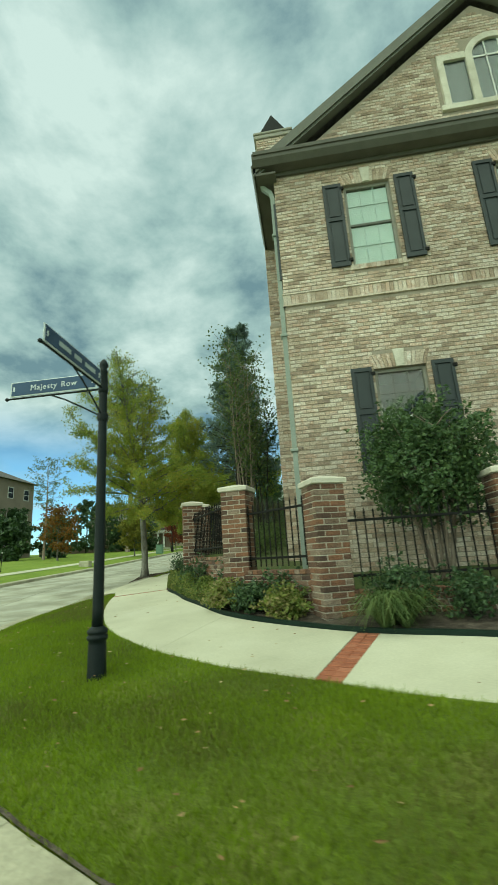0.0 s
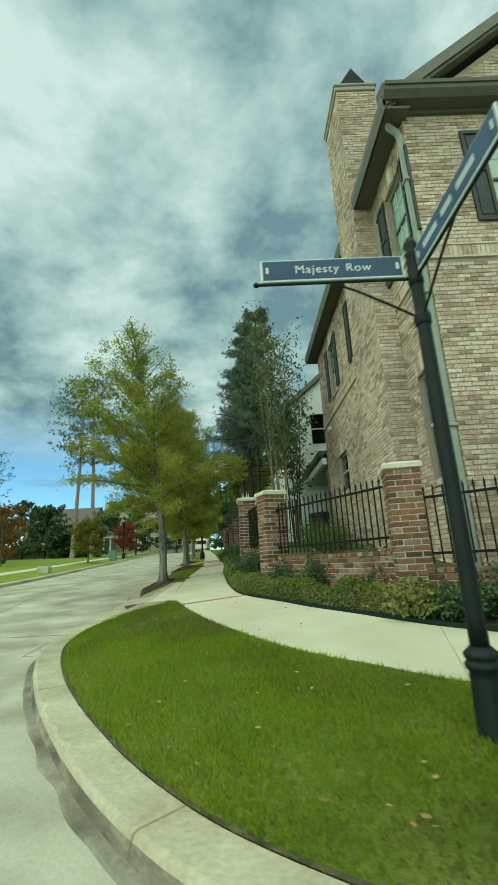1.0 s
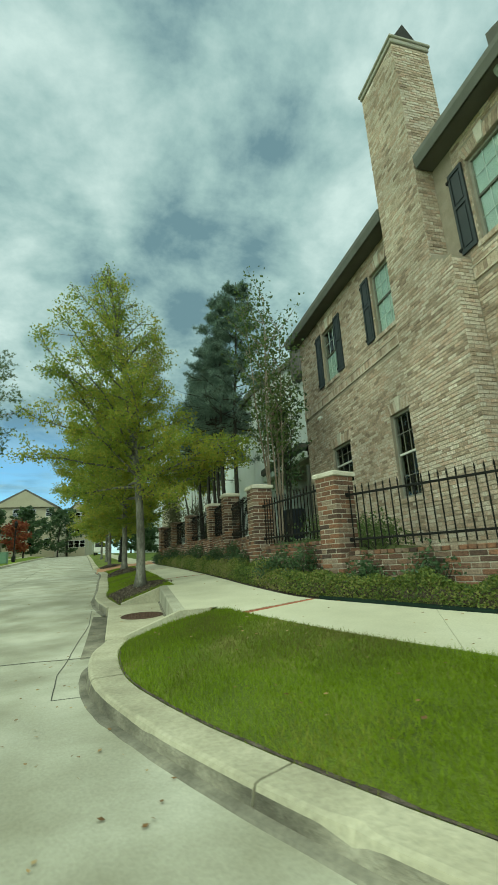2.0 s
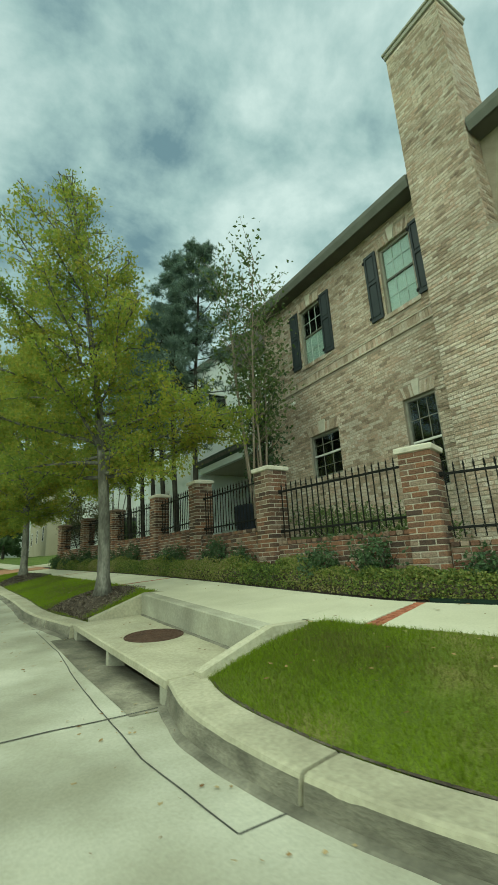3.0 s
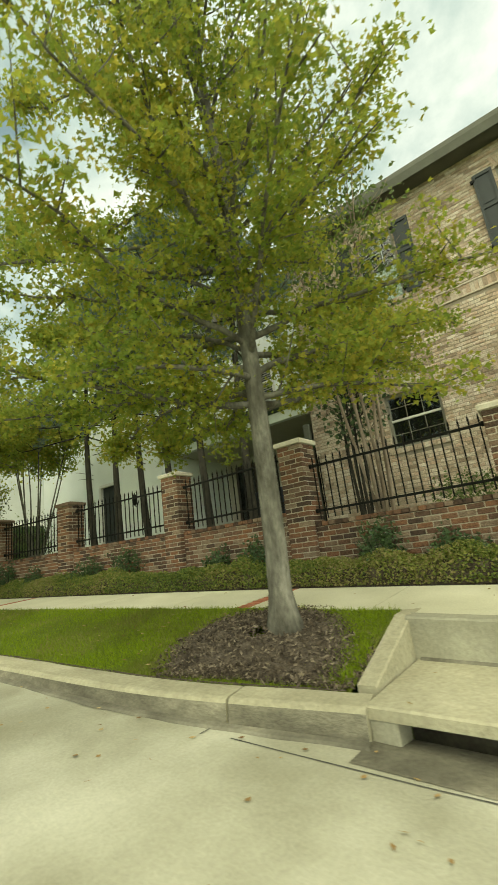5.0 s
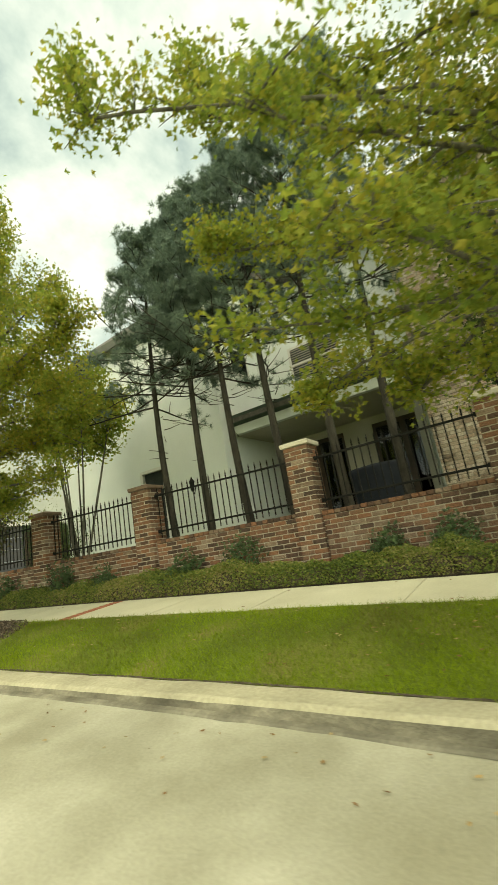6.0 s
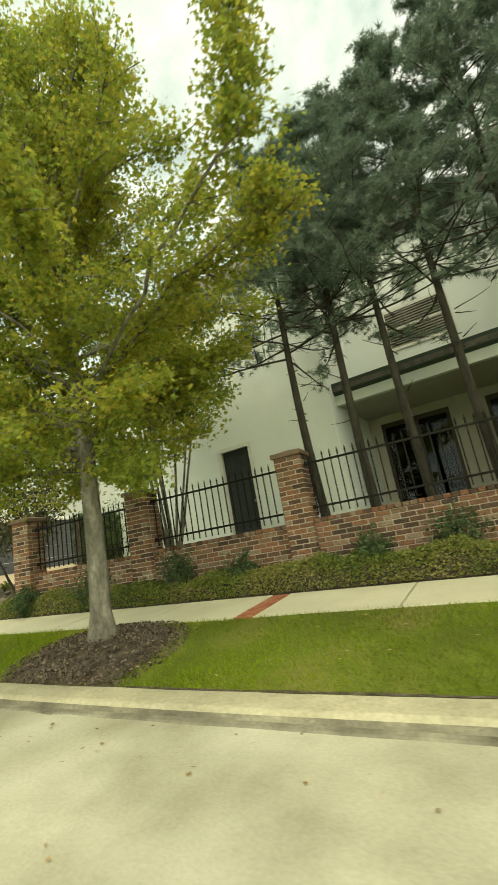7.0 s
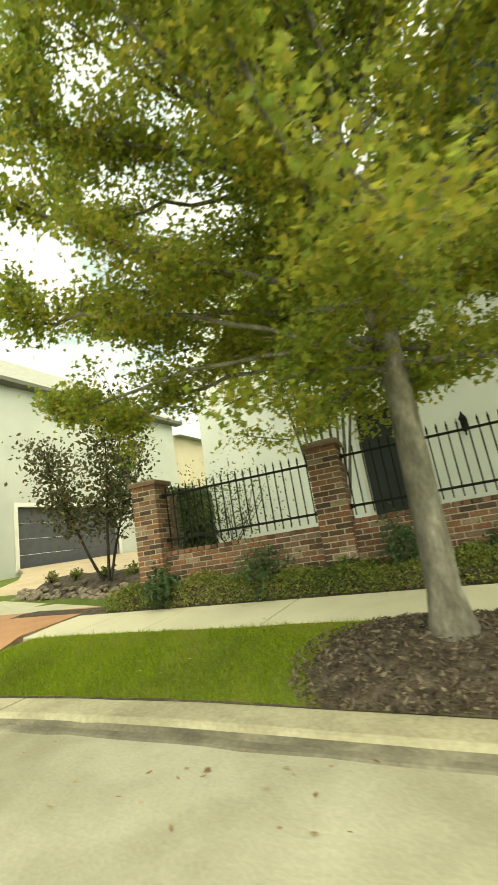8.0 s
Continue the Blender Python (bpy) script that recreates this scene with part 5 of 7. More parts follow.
    # near-black slab behind the patio doors, the room's dark put in colour
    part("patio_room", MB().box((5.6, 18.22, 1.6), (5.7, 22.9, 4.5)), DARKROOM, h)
    for ya in (18.27,):
        part("patio_post", MB().cbox((1.55, ya, 2.85), (0.16, 0.16, 2.4), 0.015), TRIM, h)
    for sx in (1, -1):
        xe, xr = 5.3 - sx * 4.62, 5.3
        part("roof", MB().prism([(xe, 8.19), (xr, 12.15), (xr, 12.30), (xe, 8.34)], "y", 22.7, 30.1), ROOF, h)
        part("eave_board", MB().prism([(xe - sx * 0.03, 8.12), (xe + sx * 0.02, 8.12), (xe + sx * 0.02, 8.36), (xe - sx * 0.03, 8.36)], "y", 22.7, 30.1), TRIM, h)
        part("rake_board", MB().prism([(xe, 8.08), (xr, 12.04), (xr, 12.31), (xe, 8.35)], "y", 22.66, 22.70), TRIM, h)
    part("roof", MB().prism([(18.1, 8.98), (22.6, 8.98), (22.6, 10.6)], "x", 2.9, 11.2), ROOF, h)


build_white_house()


def build_patio_furniture():
    # dark flat-topped bin, drawn as a tapered shell
    t = thing("patio_bin", (1.25, 19.3, 1.62), "dark navy tapered flat-topped bin standing on the patio", "grill")
    lv = []
    for s, z in ((0.84, 0.02), (0.90, 0.35), (0.97, 0.85), (1.0, 0.96), (0.97, 1.02), (0.5, 1.05), (0.1, 1.055)):
        lv.append([(1.25 + 0.36 * s * math.cos(a) * (1 + 0.06 * math.cos(6 * a)), 19.3 + 0.62 * s * math.sin(a) * (1 + 0.05 * math.sin(8 * a)), 1.62 + z) for a in np.linspace(0, 2 * math.pi, 33)])
    part("cover", loft(lv), COVER, t, smooth=True)
    for dx, dy in ((-0.22, -0.4), (0.22, -0.4), (-0.22, 0.4), (0.22, 0.4)):
        part("foot", MB().cbox((1.25 + dx, 19.3 + dy, 1.64), (0.06, 0.06, 0.05), 0.01), IRON, t)


COVER = mat("navy_cover", [(0.010, 0.014, 0.022), (0.018, 0.023, 0.034)], 5, 0.8, 0.4, 40, fine=0.2)
build_patio_furniture()


ROOF_G = mat("pale_roof_shingle", [(0.24, 0.25, 0.225), (0.31, 0.325, 0.295), (0.36, 0.375, 0.34)], 6, 0.9, 0.6, 40, fine=0.2)
STUCCO_2 = mat("pale_grey_stucco", [(0.46, 0.50, 0.47), (0.52, 0.56, 0.525)], 1.0, 0.9, 0.3, 70, fine=0.05, stain=0.06)
STUCCO_C = mat("cream_stucco", [(0.55, 0.50, 0.38), (0.62, 0.57, 0.44)], 1.0, 0.9, 0.3, 60, fine=0.06, stain=0.06)


def build_garage_house():
    h = thing("garage_house", (5, 41, 2), "white house with a dark grey garage door", "house")
    y = 39.0
    part("front_wall", wall_mesh("y", y, 0.3, 0.4, 12, 1.0, 9.2, [(2.15, 7.0, 2.0, 4.34)]), STUCCO_2, h)
    part("side_wall", MB().box((0.4, y + 0.3, 1.0), (0.7, 50, 9.2)), STUCCO_2, h)
    d = MB()
    for i in range(4):
        d.cbox((4.575, y + 0.16, 2.02 + 0.58 * i + 0.29), (4.85, 0.06, 0.57), 0.012)
    part("garage_door", d, GARAGE, h, "dark grey sectional garage door")
    f = MB()
    for xa, xb, za, zb in ((2.0, 2.15, 2.0, 4.5), (7.0, 7.15, 2.0, 4.5), (2.15, 7.0, 4.34, 4.5)):
        f.box((xa, y - 0.04, za), (xb, y + 0.06, zb))
    part("door_trim", f, SASH_W, h)
    dp = MB()
    for x in (1.2, 8.2):
        dp.tube([(x, y - 0.06, 9.1), (x, y - 0.06, 2.2)], [0.05, 0.05], 8)
    part("downspout", dp, SASH_W, h)
    part("roof", MB().add([(-0.1, y - 0.5, 9.2), (12.5, y - 0.5, 9.2), (12.5, 50.5, 9.2), (-0.1, 50.5, 9.2), (3.0, y + 4.5, 12.6), (9, y + 4.5, 12.6)], [(0, 1, 5, 4), (1, 2, 5), (2, 3, 4, 5), (3, 0, 4), (3, 2, 1, 0)]), ROOF_G, h)
    part("wing", MB().box((12.0, y + 0.4, 1.0), (21, 48, 8.6)), STUCCO_C, h)
    part("wing_roof", MB().add([(12.6, y - 0.1, 8.6), (21.5, y - 0.1, 8.6), (21.5, 48.5, 8.6), (12.6, 48.5, 8.6), (14.5, y + 4.4, 9.8), (19.5, y + 4.4, 9.8)], [(0, 1, 5, 4), (1, 2, 5), (2, 3, 4, 5), (3, 0, 4), (3, 2, 1, 0)]), ROOF_G, h)
    part("eave_board", MB().box((-0.05, y - 0.5, 9.04), (12.4, y - 0.02, 9.2)), TRIM, h)
    g = thing("side_gate", (9.6, 38.6, 2.2), "dark wooden side gate beside the garage", "gate")
    for i in range(7):
        part("board", MB().cbox((9.0 + i * 0.17, 38.7, 3.2), (0.155, 0.04, 1.9), 0.008), BARK_P, g)


build_garage_house()


# ---- fence: brick piers, low wall, iron panels ----
PIERS = [(4.08, 7.0, 1.88), (1.81, 7.0, 1.915), (0.46, 8.26, 2.095), (-1.09, 11.10, 2.245), (-1.545, 13.92, 2.52), (-1.57, 16.81, 2.775), (-1.54, 19.64, 2.86), (-1.91, 22.9, 2.815), (-2.25, 25.81, 2.815), (-2.655, 28.57, 2.815)]
COPE = [0.60, 0.87, 1.10, 1.29, 1.57, 1.79, 1.83, 1.82, 1.80]
PIER_W, COURSE = 0.42, 0.0735
CAP_B = mat("brown_cap", [(0.13, 0.09, 0.065), (0.19, 0.14, 0.105)], 6, 0.9, 0.4, 50, fine=0.2)


def base_z(y):
    return wn(y) + 0.05


def pier_turn(i):
    a, b = PIERS[max(i - 1, 0)], PIERS[min(i + 1, len(PIERS) - 1)]
    if i == 1:
        return 22.0
    if i == 2:
        return 50.0 - 90 + 30
    return math.degrees(math.atan2(b[1] - a[1], b[0] - a[0])) - 90


brick_shapes = {}


def brick_shape(l, w, h):
    key = (round(l, 3), round(w, 3), round(h, 3))
    if key not in brick_shapes:
        brick_shapes[key] = MB().cbox((0, 0, 0), (l, w, h), 0.005).mesh("brick", BRICK_F)
    return brick_shapes[key]


FENCE_BRICKS = []


def build_pier(i):
    x, y, zt = PIERS[i]
    zb = base_z(y) - 0.15
    rz = pier_turn(i)
    t = thing("brick_pier", (x, y, zb), "red-brown used-brick fence pier with cast-stone cap", "pier", "fence piers")
    w = PIER_W - 0.016
    part("core", MB().cbox((x, y, (zb + zt) / 2), (w, w, zt - zb), 0.004, rz), MORTAR, t)
    cap = MB()
    ca, sa = math.cos(radians(rz)), math.sin(radians(rz))
    lv = []
    for hw, z in ((0.225, 0), (0.242, 0.008), (0.246, 0.06), (0.236, 0.075), (0.04, 0.125)):
        lv.append([(x + ca * u - sa * v, y + sa * u + ca * v, zt + z) for u, v in ((-hw, -hw), (hw, -hw), (hw, hw), (-hw, hw), (-hw, -hw))])
    cap = loft(lv)
    cap.f += [(0, 1, 2, 3), tuple(range(20, 24))[::-1]]
    part("cap", cap, STONE if i < 7 else CAP_B, t, "pale cast-stone pyramid cap" if i < 7 else "brown weathered cap")
    rnd = random.Random(40 + i)
    n = int((zt - zb) / COURSE)
    h = COURSE - 0.013
    full, half = (PIER_W - 0.013) / 2, PIER_W / 2
    for k in range(n):
        z = zt - (k + 0.5) * COURSE
        for q in range(4):
            ang = radians(rz + 90 * q)
            if (k + q) % 2 == 0:
                row = [(-half / 2 - 0.0005, full), (half / 2 + 0.0005, full)]
            else:
                row = [(0.0, PIER_W - 2 * (0.1 + 0.013))]
            for u, l in row:
                off = half - 0.05 + rnd.uniform(-0.001, 0.003)
                cx = x + math.cos(ang) * off - math.sin(ang) * u
                cy = y + math.sin(ang) * off + math.cos(ang) * u
                FENCE_BRICKS.append((brick_shape(l, 0.1, h), pose(cx, cy, z + rnd.uniform(-0.001, 0.001), 0, 0, math.degrees(ang) + 90), t))
    return t


def build_low_wall(i):
    a, b = Vector((*PIERS[i][:2], 0)), Vector((*PIERS[i + 1][:2], 0))
    d = (b - a).normalized()
    p, q = a + d * PIER_W / 2, b - d * PIER_W / 2
    ln, rz = (q - p).length, math.degrees(math.atan2(d.y, d.x))
    zc = COPE[i]
    m = (p + q) / 2
    zb = min(base_z(p.y), base_z(q.y)) - 0.2
    t = thing("low_brick_wall", (m.x, m.y, zb), "low red-brown brick garden wall below iron railings", "wall", "fence walls")
    part("core", MB().cbox((m.x, m.y, (zb + zc - COURSE) / 2), (ln, 0.2, zc - COURSE - zb), 0.003, rz), MORTAR, t)
    rnd = random.Random(80 + i)
    n = int((zc - zb) / COURSE) - 1
    out = Vector((d.y, -d.x, 0))
    if out.x > 0 and i > 0:
        out = -out
    if i == 0:
        out = Vector((0, -1, 0))
    h = COURSE - 0.013
    nb = max(2, round(ln / 0.2125))
    bl = ln / nb
    for k in range(n):
        z = zc - COURSE * (k + 1.5)
        for j in range(nb + (k % 2)):
            u0, u1 = (j - 0.5 * (k % 2)) * bl, (j + 1 - 0.5 * (k % 2)) * bl
            u0, u1 = max(u0, 0), min(u1, ln)
            c = p + d * (u0 + u1) / 2 + out * (0.06 + rnd.uniform(0, 0.003))
            FENCE_BRICKS.append((brick_shape(u1 - u0 - 0.013, 0.1, h), pose(c.x, c.y, z + rnd.uniform(-0.0012, 0.0012), 0, 0, rz), t))
    nh = round(ln / 0.107)
    for j in range(nh):
        c = p + d * (ln * (j + 0.5) / nh)
        FENCE_BRICKS.append((brick_shape(ln / nh - 0.013, 0.235, h), pose(c.x, c.y, zc - COURSE / 2 + rnd.uniform(-0.002, 0.002), 0, 0, rz), t))


def build_iron_panel(i):
    a, b = Vector((*PIERS[i][:2], 0)), Vector((*PIERS[i + 1][:2], 0))
    d = (b - a).normalized()
    p, q = a + d * PIER_W / 2, b - d * PIER_W / 2
    ln, rz, zc = (q - p).length, math.degrees(math.atan2(d.y, d.x)), COPE[i]
    m = (p + q) / 2
    t = thing("iron_railing", (m.x, m.y, zc), "black wrought-iron railing panel with spear-tipped pickets", "railing", "fence panels")
    top = 0.84
    for z in (0.16, top):
        part("rail", MB().cbox((m.x, m.y, zc + z), (ln, 0.032, 0.032), 0.004, rz), IRON, t)
        for e, s in ((p, 1), (q, -1)):
            c = e + d * s * 0.02
            part("bracket", MB().cbox((c.x, c.y, zc + z), (0.05, 0.06, 0.06), 0.006, rz), IRON, t)
    pk = MB().cbox((0, 0, 0.46), (0.017, 0.017, 0.84), 0.002)
    pk.lathe((0, 0, 0.88), [(0.010, 0), (0.016, 0.012), (0.009, 0.024), (0.015, 0.05), (0.0015, 0.115)], 6)
    me = pk.mesh("picket", IRON)
    n = round(ln / 0.118)
    for j in range(n):
        c = p + d * (ln * (j + 0.5) / n)
        piece("picket", me, pose(c.x, c.y, zc, 0, 0, rz), t)


for _i in range(len(PIERS)):
    build_pier(_i)
for _i in range(len(COPE)):
    build_low_wall(_i)
    build_iron_panel(_i)


# ---- street sign ----
def text_mesh(body, size, material, extrude=0.001):
    cu = bpy.data.curves.new("lettering", "FONT")
    cu.body, cu.size, cu.extrude, cu.align_x, cu.align_y = body, size, extrude, "CENTER", "CENTER"
    cu.space_character = 1.12
    ob = bpy.data.objects.new("lettering", cu)
    scene.collection.objects.link(ob)
    bpy.context.view_layer.update()
    me = bpy.data.meshes.new_from_object(ob.evaluated_get(bpy.context.evaluated_depsgraph_get()))
    bpy.data.objects.remove(ob)
    me.materials.clear()
    me.materials.append(material)
    return me


def build_sign():
    x, y, z = -0.37, 5.18, 0.10
    t = thing("street_sign", (x, y, z), "dark green-black cast post with two blue street-name blades", "street sign")
    base = MB().lathe((x, y, z), [(0.086, -0.05), (0.086, 0.02), (0.083, 0.04), (0.079, 0.30), (0.076, 0.33), (0.09, 0.345), (0.094, 0.365), (0.084, 0.38), (0.076, 0.385), (0.090, 0.40), (0.092, 0.42), (0.07, 0.44), (0.056, 0.455)], 20)
    part("base", base, POST, t, "round post base with ringed collar", smooth=True)
    part("post", MB().lathe((x, y, z), [(0.052, 0.44), (0.050, 0.6), (0.041, 2.72), (0.041, 2.74)], 16), POST, t, smooth=True)
    part("collar", MB().lathe((x, y, z), [(0.05, 2.40), (0.055, 2.42), (0.055, 2.46), (0.05, 2.48)], 16), POST, t)
    part("finial", MB().lathe((x, y, z), [(0.047, 2.70), (0.052, 2.735), (0.047, 2.77), (0.04, 2.93), (0.05, 2.945), (0.03, 2.965), (0.045, 3.0), (0.046, 3.02), (0.03, 3.06), (0.006, 3.085)], 14), POST, t, smooth=True)
    for rz, words in ((180, (("Majesty", -0.107), ("Row", 0.178))), (-90, None)):
        ca, sa = math.cos(radians(rz)), math.sin(radians(rz))

        def at(u, v, h):
            return (x + ca * u - sa * v, y + sa * u + ca * v, h)

        zb = 2.865
        bl = MB().cbox(at(0.56, 0, zb + 0.085), (0.98, 0.012, 0.17), 0.004, rz)
        blade = part("name_blade", bl, SIGNWHITE, t, "blue street-name blade with pale border")
        for s in (1, -1):
            part("blue_field", MB().cbox(at(0.56, s * 0.0075, zb + 0.088), (0.95, 0.004, 0.145), 0.0015, rz), SIGNBLUE, blade)
            for u in (0.115, 1.005):
                part("scroll", MB().cbox(at(u, s * 0.0105, zb + 0.088), (0.018, 0.003, 0.05), 0.001, rz), SIGNWHITE, blade)
            if words:
                for word, off in words:
                    ob = part("lettering", text_mesh(word, 0.088, SIGNWHITE), None, blade)
                    ob.matrix_basis = pose(*at(0.56 - s * off, s * 0.0108, zb + 0.086), 90, 0, rz + (180 if s > 0 else 0))
            else:
                u = 0.2
                for wlen in (0.20, 0.13, 0.19):
                    part("lettering", MB().cbox(at(u + wlen / 2, s * 0.0108, zb + 0.086), (wlen, 0.003, 0.045), 0.001, rz), SIGNTEXT, blade)
                    u += wlen + 0.06
        part("rod", MB().tube([at(0.03, 0, zb - 0.015), at(1.08, 0, zb - 0.015)], [0.011, 0.011], 8), POST, t)
        part("rod_end", MB().lathe(at(1.085, 0, zb - 0.035), [(0.005, 0), (0.02, 0.012), (0.02, 0.028), (0.005, 0.04)], 8), POST, t)
        part("brace", MB().tube([at(0.03, 0, 2.56), at(0.2, 0, 2.66), at(0.42, 0, 2.78), at(0.58, 0, 2.845)], [0.009] * 4, 6), POST, t)


build_sign()


# ---- trees and shrubs ----
def limb(p, d, length, r0, r1, rng, bend=0.25, up=0.15, n=6):
    pts, q, v = [np.array(p, float)], np.array(p, float), np.array(d, float) / np.linalg.norm(d)
    for i in range(n):
        v = v + rng.normal(0, bend / n**0.5 * 0.6, 3) + np.array([0, 0, up / n])
        v /= np.linalg.norm(v)
        q = q + v * length / n
        pts.append(q.copy())
    return pts, list(np.linspace(r0, r1, n + 1))


def grow(rng, base, height, r, clear, spread, nlimb, lean=(0, 0), up=0.55, profile=None, sub=5, twig=0.9):
    """Trunk and limbs as tubes, and the places where leaves sit."""
    mb, limbs, twigs, tips = MB(), [], MB(), []
    base = np.array(base, float)
    n = 12
    tr = [base + np.array([lean[0] * f + 0.06 * math.sin(5 * f + r * 40), lean[1] * f + 0.06 * math.cos(4 * f + r * 70), height * f]) for f in np.linspace(0, 1, n + 1)]
    rr = [r * (1.35 if i == 0 else 1.0) * (1 - 0.93 * (i / n) ** 1.1) + 0.006 for i in range(n + 1)]
    mb.tube([tr[0] - np.array([0, 0, 0.15])] + [tr[0] + np.array([0, 0, 0.06])] + tr[1:], [r * 1.7] + [r * 1.15] + rr[1:], 10)
    tr = np.array(tr)
    for i in range(nlimb):
        f = clear + (0.97 - clear) * ((i + rng.uniform(0, 1)) / nlimb) ** 1.15
        k = f * n
        j = min(int(k), n - 1)
        p = tr[j] + (tr[j + 1] - tr[j]) * (k - j)
        az = i * 2.399 + rng.uniform(-0.5, 0.5)
        g = (f - clear) / (1 - clear)
        ln = spread * (profile(g) if profile else (0.25 + 1.0 * math.sin(math.pi * min(1, g * 0.85 + 0.18)))) * rng.uniform(0.75, 1.15)
        rise = up * (min(0.12, 2.6 * g - 0.42) + 1.35 * g)
        r0 = max(0.010, rr[j] * 0.33)
        pts, rad = limb(p, (math.cos(az), math.sin(az), rise), ln, r0, 0.006, rng)
        limbs.append(MB().tube(pts, rad, 6))
        for m in range(sub):
            a = 0.16 + 0.82 * (m + rng.uniform(0, 1)) / sub
            kk = min(int(a * (len(pts) - 1)), len(pts) - 2)
            q = pts[kk] + (pts[kk + 1] - pts[kk]) * (a * (len(pts) - 1) - kk)
            dd = (pts[kk + 1] - pts[kk]) / np.linalg.norm(pts[kk + 1] - pts[kk]) * 0.8 + rng.normal(0, 0.65, 3)
            dd[2] = abs(dd[2]) * 0.6 + 0.1 * up
            sp, sr = limb(q, dd, ln * twig * rng.uniform(0.25, 0.5), 0.006 + r0 * 0.2, 0.003, rng, n=4)
            twigs.tube(sp, sr, 4, cap=False)
            tips += [sp[2], sp[3], sp[4]]
        tips += pts[2:]
    tips.append(tr[-1])
    return (mb, limbs, twigs), np.array(tips)


def tree_wood(t, wood, bark, split=True):
    """Trunk, limbs and fine twigs as parts of the tree."""
    trunk, limbs, twigs = wood
    part("trunk", trunk, bark, t, smooth=True)
    if split:
        for m in limbs:
            part("limb", m, bark, t, smooth=True)
    else:
        for m in limbs:
            twigs.add(m.v, m.f)
    part("twig_mass", twigs, bark, t)["kind"] = "stuff"


def scatter(rng, tips, count, spread):
    w = rng.integers(0, len(tips), count)
    return tips[w] + rng.normal(0, 1, (count, 3)) * np.array(spread)


def oak(x, y, z, height, r, spread, seed, leaves, label, size=0.10, leafmat=None, bark=None, clear=0.22, nlimb=30, lean=(0, 0), kind="broad_tree", cat="tree", sp=(0.24, 0.24, 0.16), droop=0.3):
    rng = np.random.default_rng(seed)
    t = thing(kind, (x, y, z), label, cat)
    mb, tips = grow(rng, (x, y, z), height, r, clear, spread, nlimb, lean)
    tree_wood(t, mb, bark or BARK_O, False)
    at = scatter(rng, tips, leaves, sp)
    c = part("crown", leaf_mesh("crown", at, size, leafmat or LEAF_OAK, rng, droop=droop), None, t)
    c["kind"] = "stuff"
    return t


def street_oak(x, y, z, height, r, clear, reach, nlimb, lean, seed, leaves, size, label, outliers=(), thin=0.5, sparse=None, house=1.0, bark=None):
    """A street oak: limbs grow out to a lobed hull. reach: rows of (height over the foot, radius); outliers: far branch ends (dx, dy, height, upturn);
    sparse: the compass side, in radians, on which the upper crown stays short; house: how far the low limbs reach towards the house."""
    rng = np.random.default_rng(seed)
    base = np.array((x, y, z), float)

    def axis(h):
        f = max(0.0, h / height)
        return base + np.array([lean[0] * f**1.6 + 0.05 * math.sin(5 * f + seed), lean[1] * f**1.6 + 0.05 * math.cos(4 * f + seed), h])

    def inside(p, k=1.0):
        h = p[2] - z
        if h > reach[-1][0]:
            return False
        a = axis(h)
        dx, dy = p[0] - a[0], p[1] - a[1]
        d = math.hypot(dx, dy)
        lobe = noise.noise(Vector((dx / (d + 0.01) * 1.3 + seed, dy / (d + 0.01) * 1.3, h * 0.55)))
        short = 1.0 if sparse is None else 1 - 0.42 * max(0.0, math.cos(math.atan2(dy, dx) - sparse)) * min(1.0, max(0.0, h - 3.0))
        if h < 4.4 and dx > 0:
            short *= 1 - (1 - house) * dx / (d + 0.01)
        return d < interp(h, reach) * (0.92 + 0.5 * lobe) * k * short

    t = thing("street_oak", (x, y, z), label, "tree", "street trees")
    n = 14
    spine = [axis(height * i / n) for i in range(n + 1)]
    rad = [r * (1 - 0.93 * (i / n) ** 1.05) + 0.006 for i in range(n + 1)]
    trunk = MB().tube([spine[0] - (0, 0, 0.15), spine[0] + (0, 0, 0.05), spine[0] + (0, 0, 0.22)] + spine[1:], [r * 1.8, r * 1.3, r * 1.04] + rad[1:], 12)
    limbs, twigs, tips = [], MB(), list(spine[-3:])

    def twiggy(pts, ln, r0):
        count = max(4, int(ln * 4.2))
        for m in range(count):
            a = (0.12 + 0.88 * (m + rng.uniform(0, 1)) / count) * (len(pts) - 1)
            k = min(int(a), len(pts) - 2)
            q = pts[k] + (pts[k + 1] - pts[k]) * (a - k)
            d = pts[k + 1] - pts[k]
            d = d / np.linalg.norm(d) * 0.7 + rng.normal(0, 0.6, 3)
            d[2] = d[2] * 0.7 + 0.12
            sp, sr = limb(q, d, rng.uniform(0.3, 0.75), 0.004 + r0 * 0.2, 0.0025, rng, n=4)
            sp = [sp[0]] + [p for p in sp[1:] if inside(p, 1.06)]
            if len(sp) > 1:
                twigs.tube(sp, sr[:len(sp)], 4, cap=False)
                tips.extend(sp[1:])

    for i in range(nlimb):
        f = clear + (0.96 - clear) * ((i + rng.uniform(0, 1)) / nlimb) ** 1.12
        az = i * 2.399 + rng.uniform(-0.4, 0.4)
        g = (f - clear) / (1 - clear)
        el = radians(6 + 58 * g**0.8 + rng.normal(0, 8))
        q = axis(f * height)
        v = np.array([math.cos(az) * math.cos(el), math.sin(az) * math.cos(el), math.sin(el)])
        pts = [q]
        while len(pts) < 26 and (inside(q) or len(pts) < 3):
            v = v + rng.normal(0, 0.09, 3) + np.array([0, 0, 0.015 if g > 0.2 else -0.012])
            v /= np.linalg.norm(v)
            q = q + v * 0.17
            pts.append(q)
        ln = 0.17 * len(pts)
